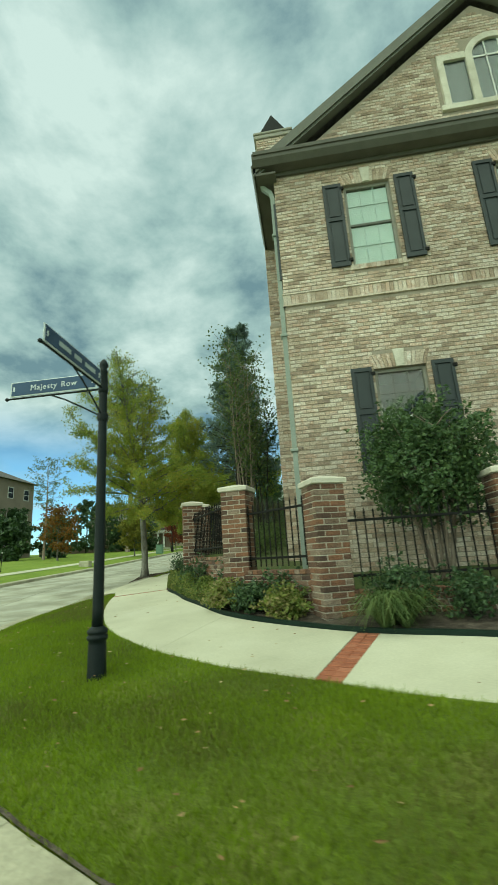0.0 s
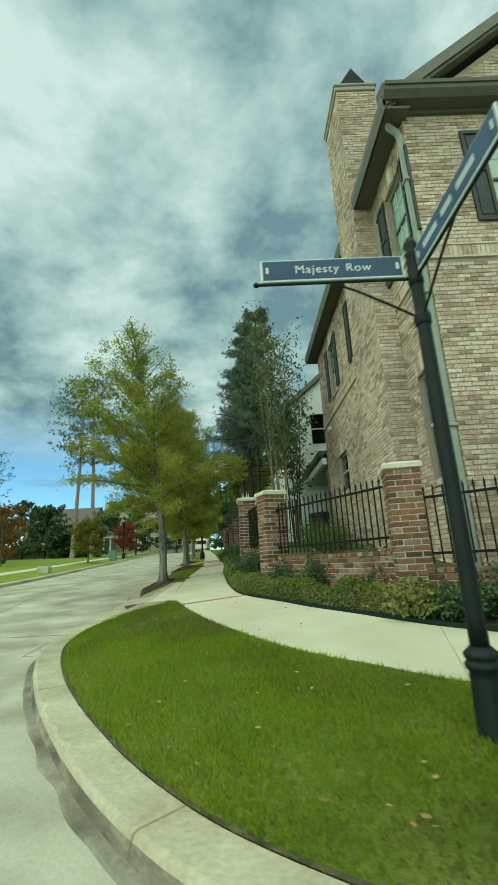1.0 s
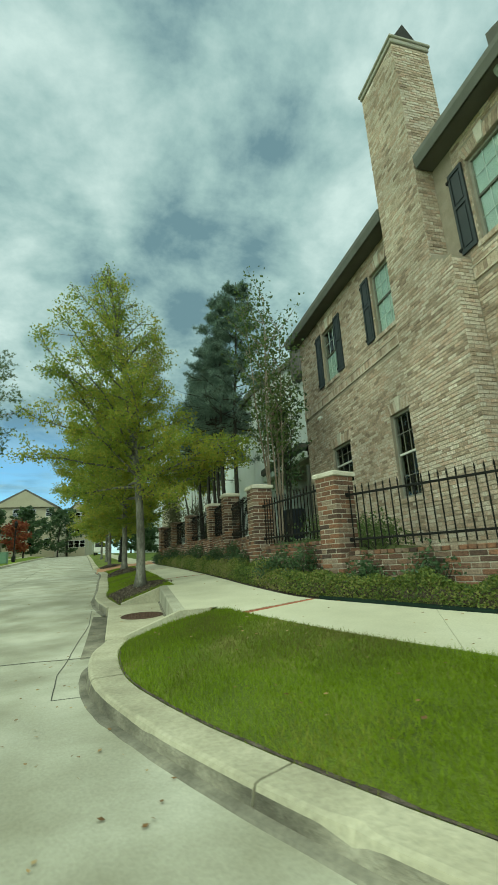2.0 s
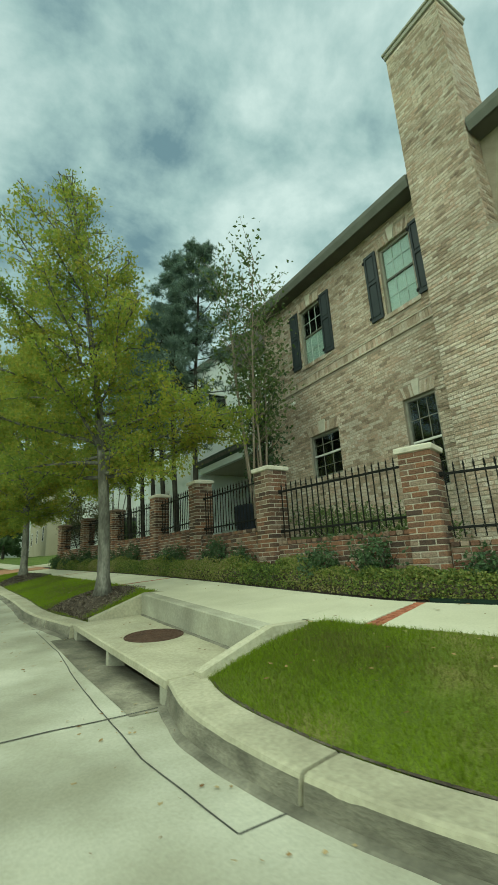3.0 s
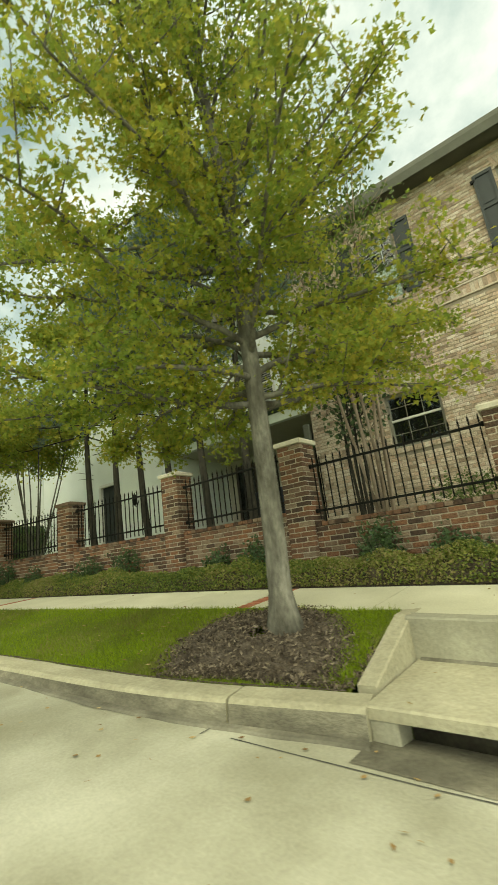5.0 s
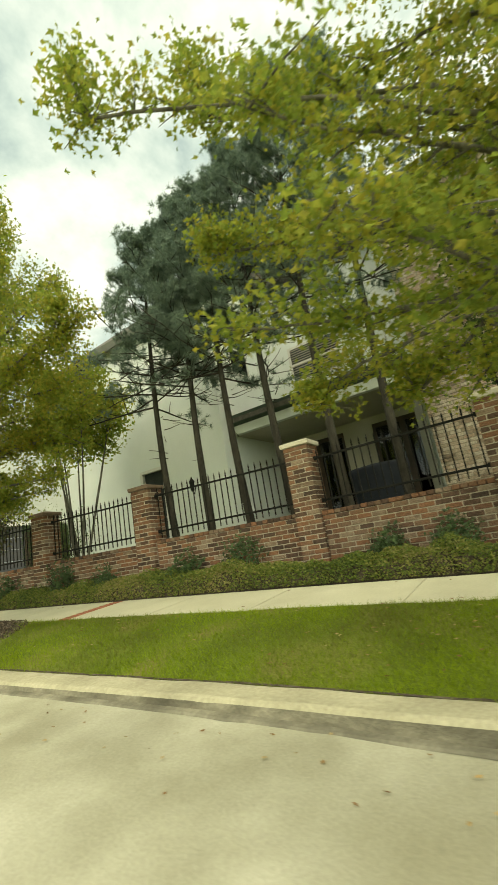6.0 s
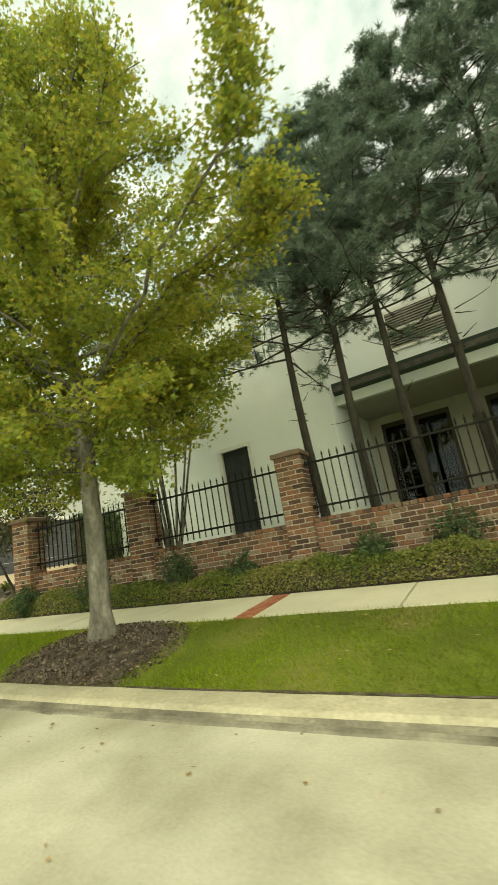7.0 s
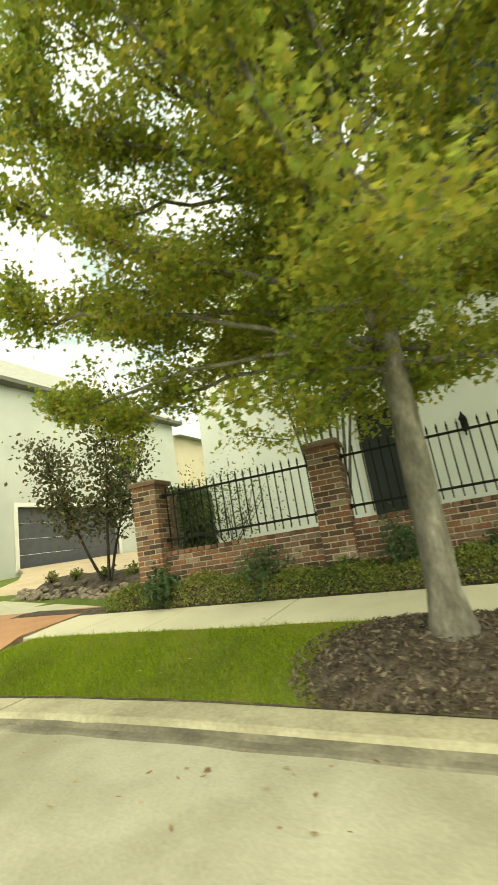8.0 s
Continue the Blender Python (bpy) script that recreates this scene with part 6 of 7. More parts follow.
        r0 = min(rad[min(int(f * n), n)] * 0.42, 0.012 + 0.012 * ln)
        limbs.append(MB().tube(pts, np.linspace(r0, 0.005, len(pts)), 6))
        tips.extend(pts[max(2, int(len(pts) * 0.22)):])
        twiggy(pts, ln, r0)
    crown, tips = np.array(tips), [spine[-1]]
    g = np.clip((crown[:, 2] - z - 2.5) / (height - 2.5), 0, 1)
    crown = crown[rng.uniform(0, 1, len(crown)) > thin * g]
    for dx, dy, h, up in outliers:
        f0 = max(clear + 0.02, (h - 1.1) / height)
        a, b = axis(f0 * height), base + np.array([dx, dy, h])
        pts = [a + (b - a) * k + np.array([0, 0, 0.25 * math.sin(math.pi * k)]) + rng.normal(0, 0.03, 3) for k in np.linspace(0, 1, 11)]
        pts += [b + np.array([0.12 * k * dx / 3, 0.12 * k * dy / 3, up * k]) + rng.normal(0, 0.03, 3) for k in np.linspace(0.15, 1, 7)]
        limbs.append(MB().tube(pts, np.linspace(0.026, 0.004, len(pts)), 6))
        for k in range(6, len(pts)):
            for _ in range(4 if k < 12 or up > 0.8 else 2):
                sp, sr = limb(pts[k], rng.normal(0, 0.7, 3) + (0, 0, 0.5), rng.uniform(0.12, 0.40 if k < 12 else 0.46 - 0.02 * k), 0.006, 0.0025, rng, n=3)
                twigs.tube(sp, sr, 4, cap=False)
                tips.extend(sp[1:])
    tree_wood(t, (trunk, limbs, twigs), bark or BARK_O, y < 30)
    tips = np.array(tips)
    tips = np.vstack([crown, tips[rng.uniform(0, 1, len(tips)) < 0.45]])
    # sprays of leaves about the twigs
    at = scatter(rng, tips, leaves, (0.10, 0.10, 0.07))
    c = part("crown", lobed_mesh("crown", at, size, LEAF_OAK, rng, droop=0.35), None, t)
    c["kind"] = "stuff"
    return t


REACH_A = [(1.4, 0.7), (1.9, 2.0), (2.6, 2.75), (3.8, 2.6), (5.0, 2.2), (6.0, 1.7), (6.9, 1.2), (7.6, 0.65), (8.1, 0.15)]
REACH_B = [(1.3, 0.9), (1.9, 2.4), (2.8, 3.2), (4.0, 3.2), (4.8, 2.8), (5.6, 2.2), (6.5, 1.7), (7.5, 1.1), (8.4, 0.2)]
street_oak(-4.04, 15.66, 0.67, 8.1, 0.105, 0.235, REACH_A, 66, (-0.9, -0.3), 101, 62000, 0.040, "street oak turning yellow-green, pale slender trunk in mulch", thin=0.88, sparse=-0.9, outliers=((-2.0, 3.0, 4.2, 0.5), (-1.3, 2.0, 6.3, 0.6), (-1.2, 2.4, 4.4, 0.7), (-0.6, 2.9, 3.6, 0.3), (0.2, 2.5, 2.1, 0.1), (0.3, 1.6, 1.9, 0.1)), house=0.78)
street_oak(-4.58, 24.40, 0.97, 8.2, 0.115, 0.22, REACH_B, 84, (-0.3, 0.1), 202, 150000, 0.040, "street oak with yellowing leaves and pale grey trunk", outliers=((-1.1, -3.3, 3.6, 1.35), (0.0, -2.9, 3.8, 0.4), (-0.5, 2.7, 4.3, 1.3), (-1.5, 2.0, 4.2, 1.3), (-1.0, 2.9, 3.0, 0.4), (-2.2, 0.6, 4.2, 0.9), (-0.2, 3.4, 2.4, 0.2), (0.4, 3.1, 2.3, 0.1)), thin=0.6, house=0.55, bark=BARK_L)
street_oak(-5.6, 33.3, 1.1, 7.0, 0.10, 0.24, REACH_A, 36, (-0.2, 0.1), 303, 12000, 0.12, "street oak with green-yellow crown")
street_oak(-6.2, 41.5, 1.45, 7.2, 0.10, 0.24, REACH_A, 30, (0.1, 0.1), 304, 8000, 0.15, "street oak further up the street")
street_oak(-7.1, 50.5, 1.8, 7.2, 0.10, 0.24, REACH_A, 26, (0.1, 0.0), 305, 5500, 0.18, "distant street oak on the verge")


def needle_mesh(name, centres, rng, length, width, per, material=None):
    """Tufts of thin blades radiating from each centre."""
    n = len(centres) * per
    c = np.repeat(centres, per, 0)
    d = rng.normal(size=(n, 3)) + np.array([0, 0, 0.35])
    d /= np.linalg.norm(d, axis=1)[:, None]
    s = np.cross(d, rng.normal(size=(n, 3)))
    s /= np.linalg.norm(s, axis=1)[:, None] + 1e-9
    ln = (length * rng.uniform(0.6, 1.2, n))[:, None]
    v = np.stack([c - s * width / 2, c + s * width / 2, c + d * ln], 1)
    return soup(name, v, 3, [(0, 1, 2)], material or LEAF_PINE)


def g_top(p):
    return (p[:, 2] - p[:, 2].min()) / np.ptp(p[:, 2])


def pine(x, y, z, height, r, spread, seed, clear, tufts, label, length=0.125, width=0.009, per=30, nlimb=40, profile=None):
    rng = np.random.default_rng(seed)
    t = thing("pine_tree", (x, y, z), label, "tree", "pines")
    mb, tips = grow(rng, (x, y, z), height, r, clear, spread, nlimb, (rng.uniform(-0.2, 0.2), rng.uniform(-0.2, 0.2)), up=0.25, profile=profile, sub=5)
    for i in range(6):
        f = rng.uniform(0.22, clear)
        a = rng.uniform(0, 6.28)
        pts, rad = limb((x, y, z + height * f), (math.cos(a), math.sin(a), 0.1), rng.uniform(0.3, 0.7), 0.010, 0.003, rng, n=4)
        mb[2].tube(pts, rad, 4, cap=False)
    tree_wood(t, mb, BARK_P)
    g = g_top(tips)
    tips = tips[rng.uniform(0, 1, len(tips)) > np.maximum(0.86 - 1.3 * g, 0.25)]
    # needles gather in clumps with gaps between
    cell = np.array([noise.noise(Vector(p * 1.5 + seed)) for p in tips])
    tips = tips[(cell > -0.12) | (g_top(tips) > 0.93)]
    c = part("crown", needle_mesh("crown", scatter(rng, tips, tufts, (0.10, 0.10, 0.07)), rng, length, width, per), None, t)
    c["kind"] = "stuff"


def cone(g):
    return 1.0 - 0.88 * g


for _k, (_x, _y, _h) in enumerate([(-1.44, 22.65, 7.3), (-1.27, 21.88, 7.9), (-1.13, 21.05, 7.9), (-1.15, 20.1, 8.2), (-1.2, 19.1, 9.2), (-1.0, 18.2, 9.2)]):
    pine(_x, _y, 1.55, _h, 0.075, 1.75, 400 + _k, 0.40, 3300, "slender dark pine with bare lower trunk behind the railings", profile=cone)


LEAF_BRONZE = mat("magnolia_leaf", [(0.03, 0.05, 0.02), (0.065, 0.085, 0.032), (0.11, 0.09, 0.045), (0.14, 0.15, 0.07)], 2.0, 0.5, 0, 20, rnd="island", mix=0.6, trans=0.2, spec=0.3)
LEAF_HOLLY = mat("holly_leaf", [(0.035, 0.072, 0.026), (0.07, 0.125, 0.042), (0.12, 0.185, 0.06)], 2.5, 0.5, 0, 20, rnd="island", mix=0.6, trans=0.25, spec=0.45)


def stems(name, x, y, z, height, n, fan, leaves, seed, label, size=0.055, leafmat=None, bark=None, low=0.5, sp=(0.16, 0.16, 0.16), cat="tree", dome=None):
    """A tree of many slim stems from one base; dome: height of the crown's middle, its radius and half height, for a rounded crown."""
    rng = np.random.default_rng(seed)
    t = thing(name, (x, y, z), label, cat)
    tips, twigs = [], MB()
    for i in range(n):
        mb = MB()
        a = 2 * math.pi * i / n + rng.uniform(-0.3, 0.3)
        f = fan * rng.uniform(0.5, 1.1)
        h = height * rng.uniform(0.8, 1.0)
        pts, rad = limb((x + 0.08 * math.cos(a), y + 0.08 * math.sin(a), z - 0.05), (f * math.cos(a), f * math.sin(a), 1), h, 0.034, 0.006, rng, bend=0.12, up=0.5, n=10)
        mb.tube(pts, rad, 7, cap=False)
        for k in range(4, 11):
            if k / 10 < low:
                continue
            for _ in range(3):
                b = rng.uniform(0, 6.28)
                sp_, sr = limb(pts[k], (math.cos(b), math.sin(b), 0.9), height * rng.uniform(0.08, 0.17), 0.01, 0.003, rng, n=4)
                twigs.tube(sp_, sr, 4, cap=False)
                tips += sp_[1:]
        part("stem", mb, bark or BARK_C, t, smooth=True)
    part("twig_mass", twigs, bark or BARK_C, t)["kind"] = "stuff"
    at = scatter(rng, np.array(tips), leaves, sp)
    if dome:
        mid, rx, rz = dome
        d = rng.normal(size=(leaves, 3))
        d /= np.linalg.norm(d, axis=1)[:, None]
        far = rng.uniform(0.25, 1.0, leaves) ** 0.45 * np.array([1 + 0.55 * noise.noise(Vector(v * 2.6 + seed)) + 0.25 * noise.noise(Vector(v * 6 + seed)) for v in d])
        ball = np.array([x, y, z + mid]) + d * np.array([rx, rx, rz]) * far[:, None]
        at = ball[rng.uniform(0, 1, leaves) < np.clip((ball[:, 2] - z - 0.6) / 0.7, 0, 1)]
    c = part("crown", leaf_mesh("crown", at, size, leafmat or LEAF_CRAPE, rng), None, t)
    c["kind"] = "stuff"
    return t


stems("crape_myrtle", -0.45, 15.95, 1.35, 7.1, 7, 0.13, 3600, 31, "tall thin crape myrtle with many pale stems", size=0.066, low=0.33)
stems("crape_myrtle", -1.2, 26.1, 1.55, 5.0, 8, 0.27, 11000, 32, "crape myrtle with fanning grey stems behind the railing", low=0.62, leafmat=LEAF_OAK, size=0.07, bark=BARK_O)
stems("holly_tree", 3.33, 7.62, 0.5, 2.3, 8, 0.24, 15000, 33, "dense dark evergreen shrub tree with bare stems", size=0.046, leafmat=LEAF_HOLLY, bark=BARK_C, low=0.40, cat="shrub", dome=(1.72, 0.86, 0.92))
stems("evergreen_shrub", 0.0, 16.5, 1.35, 4.6, 4, 0.08, 1300, 35, "tall thin dark evergreen against the brick corner", size=0.07, leafmat=LEAF_DARK, bark=BARK_P, low=0.3, sp=(0.12, 0.12, 0.14), cat="shrub")
stems("magnolia_tree", -1.42, 30.95, 1.5, 3.3, 3, 0.5, 5200, 37, "young magnolia with bronze-green leathery leaves", size=0.062, leafmat=LEAF_BRONZE, bark=BARK_P, low=0.30, sp=(0.24, 0.24, 0.16))


def shrub(name, x, y, z, rx, ry, rz, leaves, seed, size, leafmat, label, cat="shrub", group=""):
    rng = np.random.default_rng(seed)
    t = thing(name, (x, y, z), label, cat, group)
    mb = MB()
    for _ in range(9):
        a = rng.uniform(0, 6.28)
        pts, rad = limb((x, y, z - 0.03), (math.cos(a) * rx / rz * 0.8, math.sin(a) * ry / rz * 0.8, 1), rz * 1.7, 0.012, 0.004, rng, n=5)
        mb.tube(pts, rad, 5, cap=False)
    part("stem_clump", mb, BARK_P, t)["kind"] = "stuff"
    d = rng.normal(size=(leaves, 3))
    d /= np.linalg.norm(d, axis=1)[:, None]
    rr = rng.uniform(0.15, 1.15, leaves) ** 0.5
    lump = np.array([1 + 0.95 * noise.noise(Vector(v * 2.2 + seed)) for v in d])
    c = np.column_stack([x + d[:, 0] * rx * rr * lump, y + d[:, 1] * ry * rr * lump, z + rz + d[:, 2] * rz * rr * lump])
    c[:, 2] = np.maximum(c[:, 2], z + 0.02)
    cr = part("foliage", leaf_mesh("foliage", c, size, leafmat, rng), None, t)
    cr["kind"] = "stuff"
    return t


def build_hedge(s0, s1, off, w, h, per_m, seed, label):
    """A clipped hedge along the inner edge of the walk."""
    rng = np.random.default_rng(seed)
    ss = np.linspace(s0, s1, 160)
    A, B = np.array([rail(2, s) for s in ss]), np.array([rail(3, s) for s in ss])
    d = (B - A) / np.linalg.norm(B - A, axis=1)[:, None]
    line = A + d * (off + w / 2)
    z0 = np.array([wn(p[1]) for p in line]) + 0.06
    lens = np.r_[0, np.cumsum(np.linalg.norm(np.diff(line, axis=0), axis=1))]
    m = line[len(line) // 2]
    t = thing("hedge", (m[0], m[1], wn(m[1])), label, "hedge")
    rows = []
    for i in range(0, 160, 2):
        k = 0.80 + 0.36 * noise.noise(Vector((line[i][0] * 1.9, line[i][1] * 1.9, seed)))
        rows.append([(*(line[i] + d[i] * u * w * 0.42), z0[i] + v * h * k) for u, v in ((-1, 0), (-1.0, 0.6), (-0.7, 0.82), (0, 0.88), (0.7, 0.82), (1, 0.6), (1, 0))])
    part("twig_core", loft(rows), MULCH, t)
    n = int(lens[-1] * per_m)
    u = rng.uniform(0, lens[-1], n)
    th = rng.uniform(-0.1, math.pi + 0.1, n)
    rr = rng.uniform(0.72, 1.12, n)
    px = np.stack([np.interp(u, lens, line[:, i]) for i in (0, 1)], 1)
    dx = np.stack([np.interp(u, lens, d[:, i]) for i in (0, 1)], 1)
    zz = np.interp(u, lens, z0)
    k = np.array([0.88 + 0.5 * noise.noise(Vector((p[0] * 1.9, p[1] * 1.9, seed))) + 0.14 * noise.noise(Vector((p[0] * 6, p[1] * 6, seed))) for p in px])
    cx = np.sign(np.cos(th)) * np.abs(np.cos(th)) ** 0.6 * w / 2 * rr
    cz = np.maximum(np.abs(np.sin(th)) ** 0.6 * h * rr * k, 0.02)
    c = np.column_stack([px + dx * cx[:, None], zz + cz])
    f = part("foliage", leaf_mesh("foliage", c, 0.027, LEAF_HEDGE, rng, long=1.3), None, t)
    f["kind"] = "stuff"


build_hedge(6.3, 18.93, 0.05, 0.46, 0.36, 5600, 51, "low clipped green hedge along the footpath")
for _n, (_s, _f, _sz) in enumerate([(4.9, 0.45, 0.24), (5.5, 0.6, 0.27), (6.1, 0.5, 0.26)]):
    _p = rail(2, _s) + (rail(3, _s) - rail(2, _s)) * _f
    shrub("bed_shrub", _p[0], _p[1], wn(_p[1]) + 0.07, _sz * 1.15, _sz * 1.15, _sz * 0.72, 2600, 60 + _n, 0.036, LEAF_HEDGE if _n % 2 == 0 else LEAF_DARK, "rounded green shrub in the mulched bed", "shrub", "bed shrubs")
for _n, (_x, _y) in enumerate([(3.3, 6.5), (4.5, 6.4), (2.6, 6.72), (1.2, 7.45), (0.3, 8.75), (-0.45, 9.75), (-0.95, 10.55), (-1.45, 11.75), (-1.62, 12.6), (-1.78, 14.7), (-1.82, 15.6), (-1.82, 17.6), (-1.82, 18.5), (-1.9, 20.8), (-2.05, 21.9), (-2.25, 23.9), (-2.4, 25.0), (-2.6, 26.8), (-2.95, 28.3)]):
    shrub("wall_shrub", _x, _y, wn(_y) + 0.08, 0.26 + 0.07 * (_n % 3), 0.26 + 0.05 * (_n % 2), 0.26 + 0.06 * ((_n * 2) % 3), 1250, 90 + _n, 0.036, LEAF_DARK, "dark green shrub against the brick wall", "shrub", "wall shrubs")
for _n, (_x, _y, _rx, _rz) in enumerate([(0.2, 12.2, 0.6, 0.33), (0.3, 13.6, 0.7, 0.36), (0.4, 14.8, 0.6, 0.38), (0.1, 28.9, 0.9, 0.95), (2.2, 30.4, 0.7, 0.9)]):
    shrub("yard_shrub", _x, _y, interp(_y, Y_T), _rx, _rx, _rz, 1300, 130 + _n, 0.038, LEAF_CRAPE, "loose green shrub behind the railings", "shrub", "yard shrubs")


def build_screen():
    """Dark clipped hedge and a small iron gate beside the white house."""
    rng = np.random.default_rng(210)
    t = thing("screen_hedge", (0.3, 29.95, 1.6), "dark green clipped screen hedge beside the white house", "hedge")
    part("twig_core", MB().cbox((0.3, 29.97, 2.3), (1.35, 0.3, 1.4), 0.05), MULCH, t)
    n = 5000
    p = np.column_stack([rng.uniform(-0.42, 1.02, n), 29.97 + rng.choice([-1, 1], n) * rng.uniform(0.14, 0.22, n), rng.uniform(1.6, 3.1, n)])
    k = rng.uniform(0, 1, n) < 0.2
    p[k, 1], p[k, 2] = rng.uniform(29.78, 30.16, k.sum()), rng.normal(3.08, 0.06, k.sum())
    part("foliage", leaf_mesh("foliage", p, 0.045, LEAF_DARK, rng), None, t)["kind"] = "stuff"
    g = thing("iron_gate", (1.6, 30, 1.6), "small black iron garden gate", "gate")
    for x in (1.1, 2.03):
        part("post", MB().cbox((x, 30.0, 2.35), (0.07, 0.07, 1.5), 0.006), IRON, g)
    for z in (1.75, 2.85):
        part("rail", MB().cbox((1.565, 30.0, z), (0.86, 0.035, 0.035), 0.004), IRON, g)
    for i in range(7):
        part("picket", MB().cbox((1.22 + i * 0.115, 30.0, 2.32), (0.016, 0.016, 1.2), 0.002), IRON, g)


build_screen()


def tuft(x, y, z, n, ln, seed, label):
    """A clump of long arching grass leaves."""
    rng = np.random.default_rng(seed)
    th, bend, L = rng.uniform(0, 6.28, n), rng.uniform(0.45, 1.35, n), ln * rng.uniform(0.6, 1.1, n)
    o = np.column_stack([np.cos(th), np.sin(th), np.zeros(n)])
    s = np.column_stack([-np.sin(th), np.cos(th), np.zeros(n)]) * 0.006
    b = np.array([x, y, z]) + o * 0.04
    m = b + o * (L * bend * 0.35)[:, None] + np.array([0, 0, 1]) * (L * 0.6)[:, None]
    e = b + o * (L * bend * 0.85)[:, None] + np.array([0, 0, 1]) * (L * (0.78 - 0.5 * bend))[:, None]
    v = np.stack([b - s, b + s, m + s, m - s, e], 1)
    ob = new("grass_clump", soup("grass_clump", v, 5, [(0, 1, 2, 3), (3, 2, 4)], LEAF_CRAPE))
    tagged(ob, label, "ornamental grass", "grass clumps")


for _n, (_x, _y) in enumerate([(2.3, 6.2), (2.52, 6.28), (2.42, 6.42)]):
    tuft(_x, _y, wn(_y) + 0.06, 210, 0.58, 170 + _n, "clump of arching green liriope leaves in the bed")


def mulch_ring(x, y, z, rx, ry, h, seed):
    rng = np.random.default_rng(seed)
    t = thing("mulch_mound", (x, y, z), "dark bark mulch heaped round the tree foot", "mulch")
    rows = []
    for f in (1.0, 0.85, 0.6, 0.35, 0.1):
        row = []
        for k in range(25):
            a = 2 * math.pi * (k % 24) / 24
            w = 1 + 0.2 * noise.noise(Vector((math.cos(a) * 1.5, math.sin(a) * 1.5, seed)))
            px, py = x + rx * f * w * math.cos(a), y + ry * f * w * math.sin(a)
            px = max(px, kerb_x(py) + 0.03)
            fr = min(max((px - kerb_x(py)) / (rail(1, 15)[0] - rail(0, 15)[0]), 0.03), 0.97)
            row.append((px, py, verge_z(fr, py) + h * (1 - f) ** 0.8 + 0.006 + 0.02 * noise.noise(Vector((px * 5, py * 5, 1)))))
        rows.append(row)
    mb = loft(rows)
    part("mound", mb, MULCH, t)
    n = 3800
    a, f = rng.uniform(0, 6.28, n), rng.uniform(0, 1.3, n) ** 0.5
    px, py = x + rx * f * np.cos(a) * 0.98, y + ry * f * np.sin(a) * 0.98
    px = np.maximum(px, np.array([kerb_x(v) + rng.uniform(0, 0.08) for v in py]))
    zz = [verge_z(min(max((u - kerb_x(v)) / (rail(1, 15)[0] - rail(0, 15)[0]), 0.03), 0.97), v) + h * max(0.0, 1 - g) ** 0.8 + 0.02 for u, v, g in zip(px, py, f)]
    c = part("bark_litter", leaf_mesh("bark_litter", np.column_stack([px, py, zz]), 0.019, CHIP, rng, long=2.6, fold=0.3), None, t)
    c["kind"] = "stuff"


mulch_ring(-4.2, 15.86, 0.6, 0.86, 0.88, 0.16, 71)
mulch_ring(-4.6, 24.5, 0.9, 0.84, 1.0, 0.19, 72)
mulch_ring(-5.6, 33.3, 1.1, 0.6, 1.0, 0.1, 73)


def fallen_leaves():
    rng = np.random.default_rng(77)
    pts = []
    for _ in range(620):
        s = rng.uniform(3, 19)
        k = rng.choice(3, p=[0.42, 0.1, 0.48])
        if k == 0:
            y = rng.uniform(6, 28)
            x = kerb_x(max(y, 7.5)) - rng.uniform(0.35, 1.1 if rng.uniform() < 0.6 else 3.5)
            pts.append((x, y, gut(y) + 0.012))
        elif k == 1:
            f = rng.uniform(0, 1)
            a, b = rail(1, s), rail(2, s)
            p = a + (b - a) * f
            pts.append((*p, wn(a[1]) * (1 - f) + (wn(b[1]) + 0.06) * f + 0.012))
        elif not 11.8 < s < 14.4:
            f = rng.uniform(0.05, 0.95)
            a, b = rail(0, s), rail(1, s)
            p = a + (b - a) * f
            pts.append((*p, verge_z(f, p[1]) + 0.05))
    for _ in range(190):
        # shed by the street trees onto the grass strip
        s, f = rng.uniform(14.4, 17.6), rng.uniform(0.05, 0.95)
        a, b = rail(0, s), rail(1, s)
        p = a + (b - a) * f
        pts.append((*p, verge_z(f, p[1]) + 0.055))
    for _ in range(14):
        pts.append((rng.uniform(-4.6, -3.75), rng.uniform(11.4, 14.6), 0.0))
        pts[-1] = (pts[-1][0], pts[-1][1], 0.115 + (pts[-1][1] - 11.3) * 0.043 + 0.022)
    c = np.array(pts)
    me = leaf_mesh("fallen_leaves", c, 0.033, LEAF_DRY, rng, long=1.4, fold=0.12)
    v = np.empty(len(me.vertices) * 3, np.float32)
    me.vertices.foreach_get("co", v)
    v = v.reshape(-1, 4, 3)
    v[:, :, 2] = c[:, None, 2] + (v[:, :, 2] - c[:, None, 2]) * 0.22
    me.vertices.foreach_set("co", v.ravel())
    tagged(new("fallen_leaves", me), "scattered brown fallen leaves on street and walk", "leaves", kind="stuff")


fallen_leaves()


# ---- across the street and far off ----
def far_z(y):
    return gut(y) + 0.5


def tall_pine(x, y, h, seed):
    rng = np.random.default_rng(seed)
    z = far_z(y)
    t = thing("tall_pine", (x, y, z), "tall bare-trunked pine with a small high crown", "tree", "tall pines")
    mb, tips = grow(rng, (x, y, z), h, 0.012 * h, 0.50, 0.16 * h, 36, (rng.uniform(-0.8, 0.8), 0), up=0.3, profile=lambda g: 0.55 + 0.6 * math.sin(math.pi * g), sub=4)
    tree_wood(t, mb, BARK_C, False)
    c = part("crown", needle_mesh("crown", scatter(rng, tips, 900, (0.016 * h, 0.016 * h, 0.008 * h)), rng, 0.014 * h, 0.0022 * h, 16, LEAF_CRAPE), None, t)
    c["kind"] = "stuff"


